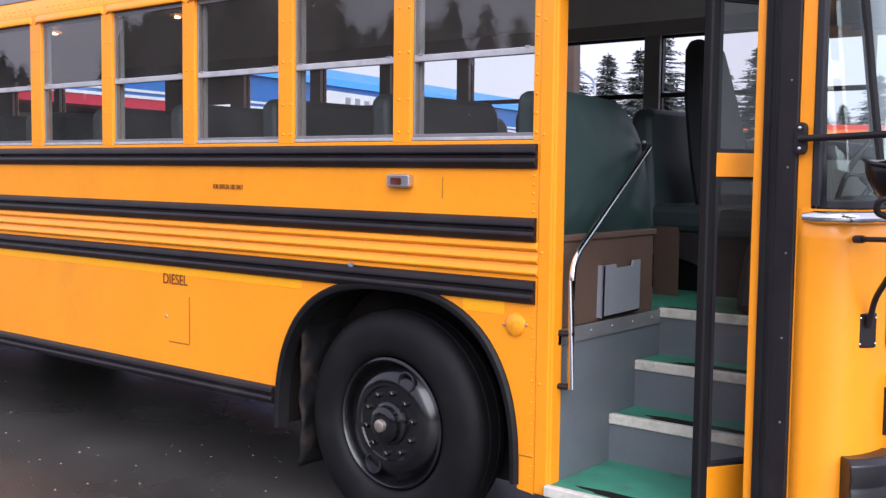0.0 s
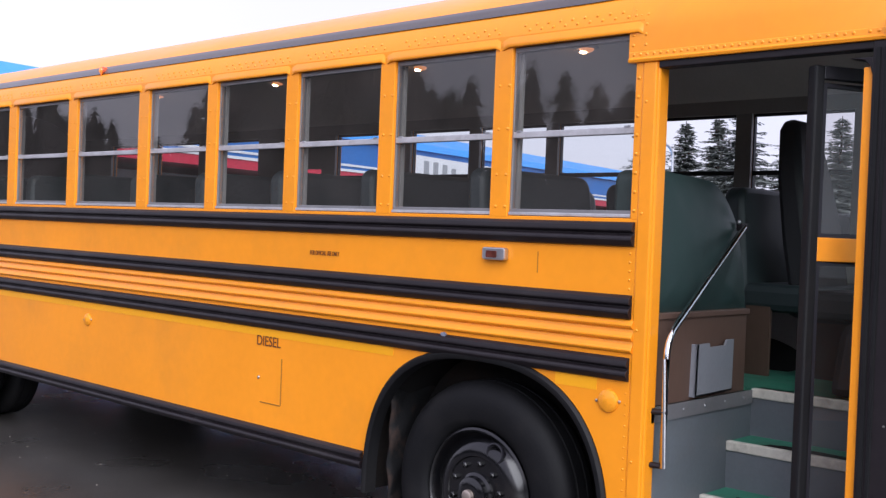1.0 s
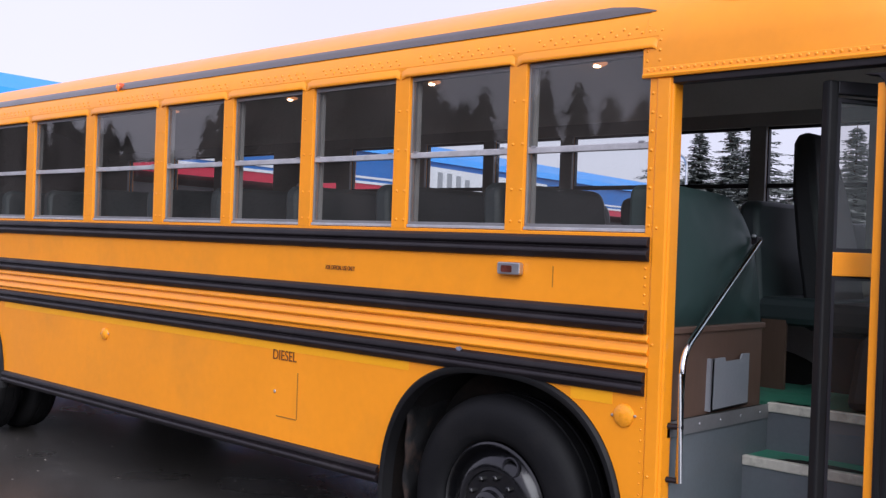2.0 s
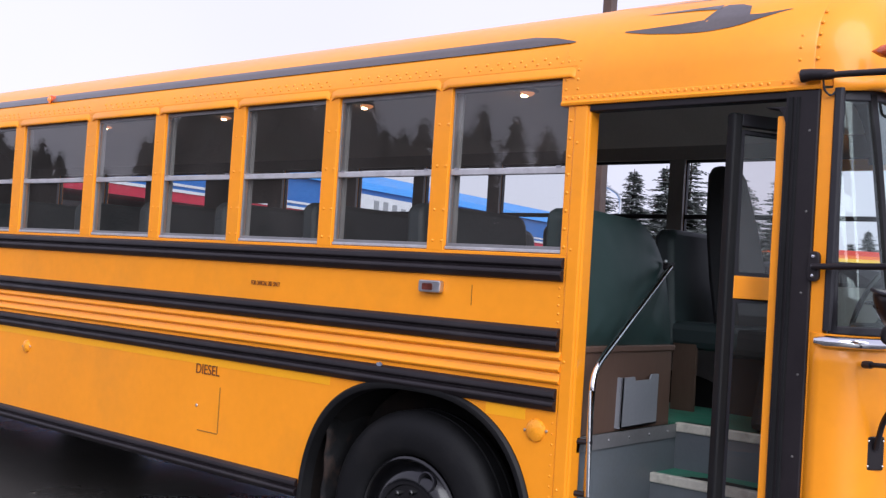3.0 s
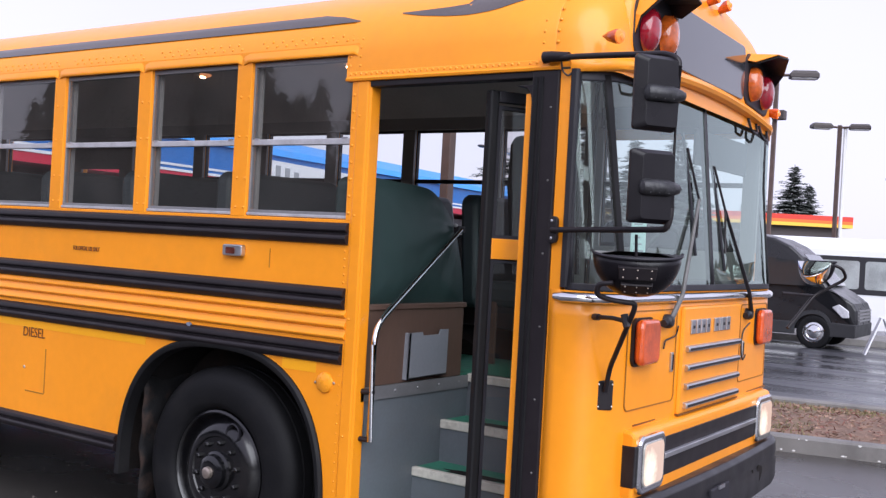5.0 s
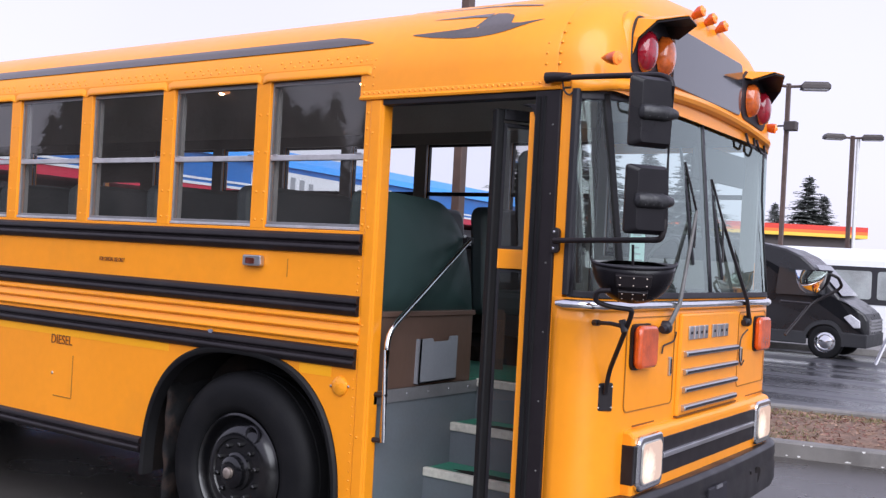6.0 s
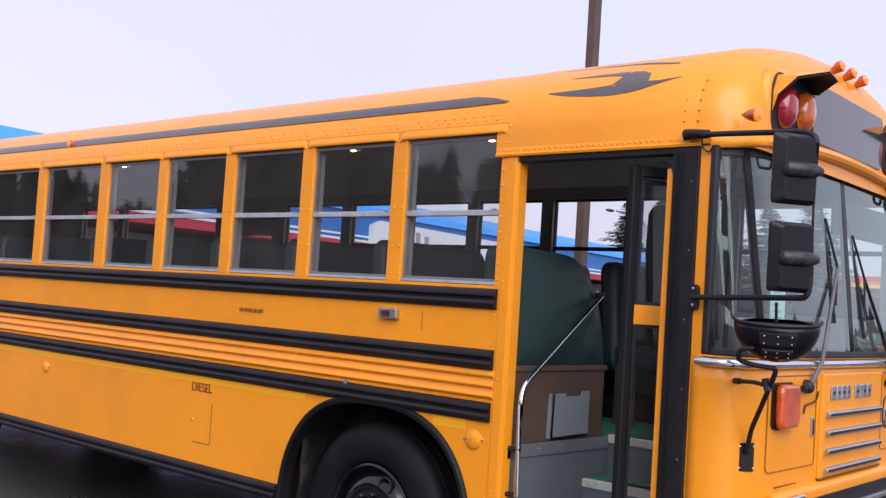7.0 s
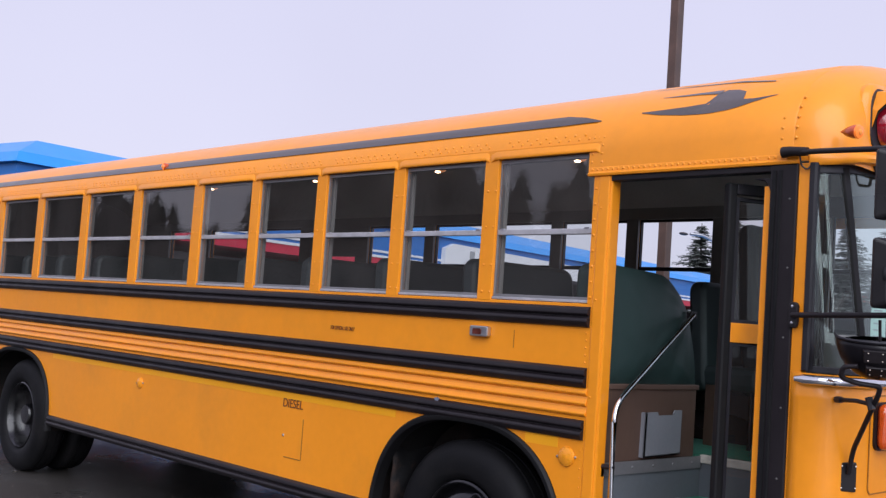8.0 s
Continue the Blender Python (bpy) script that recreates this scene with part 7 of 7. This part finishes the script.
# dark openings under the canopy
for k in range(5):
    bm = bmesh.new()
    box(bm, 4 + 8 * k, 9 + 8 * k, 1.14, 1.2, 0.5, 2.6)
    part("window", bm, VANGLASS, bb, "dark shop window")


# ---- vehicles across the road ----
def car_wheel(parent, x, y, z, r, w):
    bm = bmesh.new()
    lathe(bm, [(r * 0.60, 0.0), (r * 0.72, -0.01), (r * 0.92, 0.0), (r, 0.04), (r, w - 0.04), (r * 0.9, w), (r * 0.5, w)], (x, y, z), seg=28)
    t = part("wheel", bm, RUBBER, parent, smooth=True)
    bm = bmesh.new()
    lathe(bm, [(r * 0.62, 0.005), (r * 0.60, 0.03), (r * 0.45, 0.015), (r * 0.40, 0.05), (r * 0.20, 0.02), (0.0, 0.01)], (x, y, z), seg=20)
    part("hubcap", bm, CHROME, t, "bright wheel trim", smooth=True)


van = thing("cargo_van", "black high-roofed van parked on the wet road", "van", at=(-3.59, 20.57, -0.235), turn=3)
bm = bmesh.new()
side = [(1.06, 0.40), (1.13, 0.52), (1.15, 0.70), (1.12, 0.92), (1.02, 1.06), (0.86, 1.15), (0.60, 1.27), (0.36, 1.38), (-0.08, 1.80), (-0.40, 2.10), (-0.64, 2.30), (-1.0, 2.46), (-1.6, 2.58), (-2.3, 2.66), (-5.2, 2.70), (-5.35, 2.5), (-5.4, 0.45)]
prism(bm, side, "y", 0.0, 1.95)
for vtx in bm.verts:
    k = max(0.0, vtx.co.z - 1.3) / 1.4
    vtx.co.y = 0.975 + (vtx.co.y - 0.975) * (1 - 0.14 * k)
    vtx.co.y = 0.975 + (vtx.co.y - 0.975) * (1 - 0.16 * max(0.0, min(1.0, (vtx.co.x - 0.45) / 0.7)) ** 2)
part("body", bm, VANBLACK, van, "glossy black van body", bevel=0.05)
for x in (0.0, -3.65):
    bm = bmesh.new()
    prism(bm, super_arch(x, 0.30, 0.53, 0.57, 2.2, 16) + super_arch(x, 0.30, 0.45, 0.48, 2.2, 16)[::-1], "y", -0.012, 0.06)
    part("wheel_arch", bm, VANPLASTIC, van, "dark wheel arch")
bm = bmesh.new()
prism(bm, [(1.13, 0.30), (1.14, 0.60), (0.45, 0.62), (0.42, 0.30)], "y", -0.01, 1.96)
prism(bm, [(-0.42, 0.30), (-0.42, 0.58), (-3.2, 0.58), (-3.2, 0.30)], "y", -0.01, 0.05)
part("sill", bm, VANPLASTIC, van, "dark plastic bumper and sill", bevel=0.02)
bm = bmesh.new()
prism(bm, [(0.06, 1.40), (-0.52, 1.96), (-1.10, 2.02), (-1.16, 1.40)], "y", 0.005, 0.085)
part("side_glass", bm, VANGLASS, van, "dark door glass")
bm = bmesh.new()
wsv = [(0.34, 0.14, 1.40), (0.34, 1.81, 1.40), (-0.38, 1.74, 2.08), (-0.38, 0.21, 2.08)]
a = [bm.verts.new((x + 0.035, y, z + 0.03)) for x, y, z in wsv]
bm.faces.new(a)
part("windscreen", bm, VANGLASS, van, solid=0.01)
bm = bmesh.new()
prism(bm, [(0.46, 0.96), (0.76, 0.73), (0.94, 0.74), (0.92, 0.90), (0.66, 1.04)], "y", 0.02, 0.12)
part("headlamp", bm, VANLENS, van, "clear van headlamp", bevel=0.02)
bm = bmesh.new()
for k in range(4):
    box(bm, 1.06, 1.175, 0.30, 1.65, 0.66 + 0.075 * k, 0.695 + 0.075 * k)
part("grille", bm, ALUPAINT, van, "grey grille bars")
bm = bmesh.new()
box(bm, -0.16, -0.04, -0.20, 0.01, 1.42, 1.68)
part("door_mirror", bm, VANPLASTIC, van, bevel=0.04)
for ob in van.children_recursive:
    for v in ob.data.vertices:
        if v.co.x > 0:
            v.co.x *= 0.78
for x in (0.0, -3.65):
    for y in (-0.022, 1.74):
        car_wheel(van, x, y, 0.375, 0.385, 0.23)

sh = thing("shuttle_bus", "white shuttle bus with dark framed windows at the pavement", "bus", at=(-3.18, 27.74, -0.375), turn=13)
bm = bmesh.new()
prism(bm, [(-0.0, 0.25), (0.0, 2.50), (0.10, 2.72), (0.5, 2.84), (1.8, 2.84), (2.2, 2.72), (2.3, 2.50), (2.3, 0.25)], "x", -6.4, 5.0)
part("body", bm, WHITEPANEL, sh, "white body", bevel=0.02)
bm = bmesh.new()
box(bm, -6.0, 0.15, -0.012, 0.02, 1.25, 2.32)
part("window_band", bm, GASKET, sh, "black window surround")
for k in range(5):
    bm = bmesh.new()
    prism(bm, shifted(rounded(1.02, 0.80, 0.08, 4), -0.50 - 1.17 * k, 1.80), "y", -0.02, 0.0)
    part("window", bm, BUSGLASS, sh, "window with pale reflections painted in")
bm = bmesh.new()
box(bm, 0.30, 1.30, -0.015, 0.02, 0.28, 2.40)
dr = part("entry_door", bm, GASKET, sh, "dark glazed folding door")
bm = bmesh.new()
for x0 in (0.38, 0.84):
    box(bm, x0, x0 + 0.38, -0.022, -0.012, 0.45, 2.3)
part("door_glass", bm, VANGLASS, dr)
bm = bmesh.new()
box(bm, -6.3, 0.22, -0.010, 0.0, 0.62, 0.66)
box(bm, 0.20, 0.28, -0.02, 0.0, 0.25, 2.5)
part("body_moulding", bm, WHITEPANEL, sh)
for x in (-4.0, 3.4):
    car_wheel(sh, x, 0.02, 0.36, 0.40, 0.25)

# folding sign on the road
asn = thing("folding_sign", "white folding sign board standing on the wet road", "sign", at=(-2.01, 20.04, -0.21), turn=18)
for sgn in (-1, 1):
    bm = bmesh.new()
    v = [bm.verts.new(p) for p in ((sgn * 0.33, -0.22, 0.0), (sgn * 0.33, 0.22, 0.0), (sgn * 0.03, 0.22, 0.80), (sgn * 0.03, -0.22, 0.80))]
    bm.faces.new(v)
    part("board", bm, WHITEPANEL, asn, "white board", solid=0.03)

# fuel canopy far off
fc = thing("fuel_canopy", "distant fuel canopy with red orange and yellow stripes", "canopy", at=(-22.42, 100.4, 0.58), turn=213)
for z0, z1, m_ in ((5.32, 5.78, REDBAND), (5.02, 5.32, ORANGEBAND), (4.70, 5.02, YELLOWBAND)):
    bm = bmesh.new()
    box(bm, 0, 34, -9, 0, z0, z1)
    part("stripe", bm, m_, fc)
bm = bmesh.new()
box(bm, 1, 33, -8, -1, -0.9, 4.7)
part("kiosk", bm, CANOPYGREY, fc, "dark kiosk under the canopy")

# flag at the roadside
fg = thing("flag", "striped red and white cloth flag on a pole", "flag", at=(-3.97, 40.89, -0.72), turn=33)
bm = bmesh.new()
tube(bm, [(0, 0, 0), (0, 0, 14.2)], 0.06, 8, 0.04)
part("pole", bm, POLEWHITE, fg)
for k in range(7):
    bm = bmesh.new()
    grid(bm, lambda a, b: (-0.1 - 1.25 * a - 0.35 * k * 0.14 * a, 0.18 * math.sin(4 * a + k * 0.4), 13.4 - 0.52 * k - 0.52 * b - 1.6 * a * a), 8, 1)
    part("flag_stripe", bm, FLAGRED if k % 2 == 0 else FLAGWHITE, fg, solid=0.01)
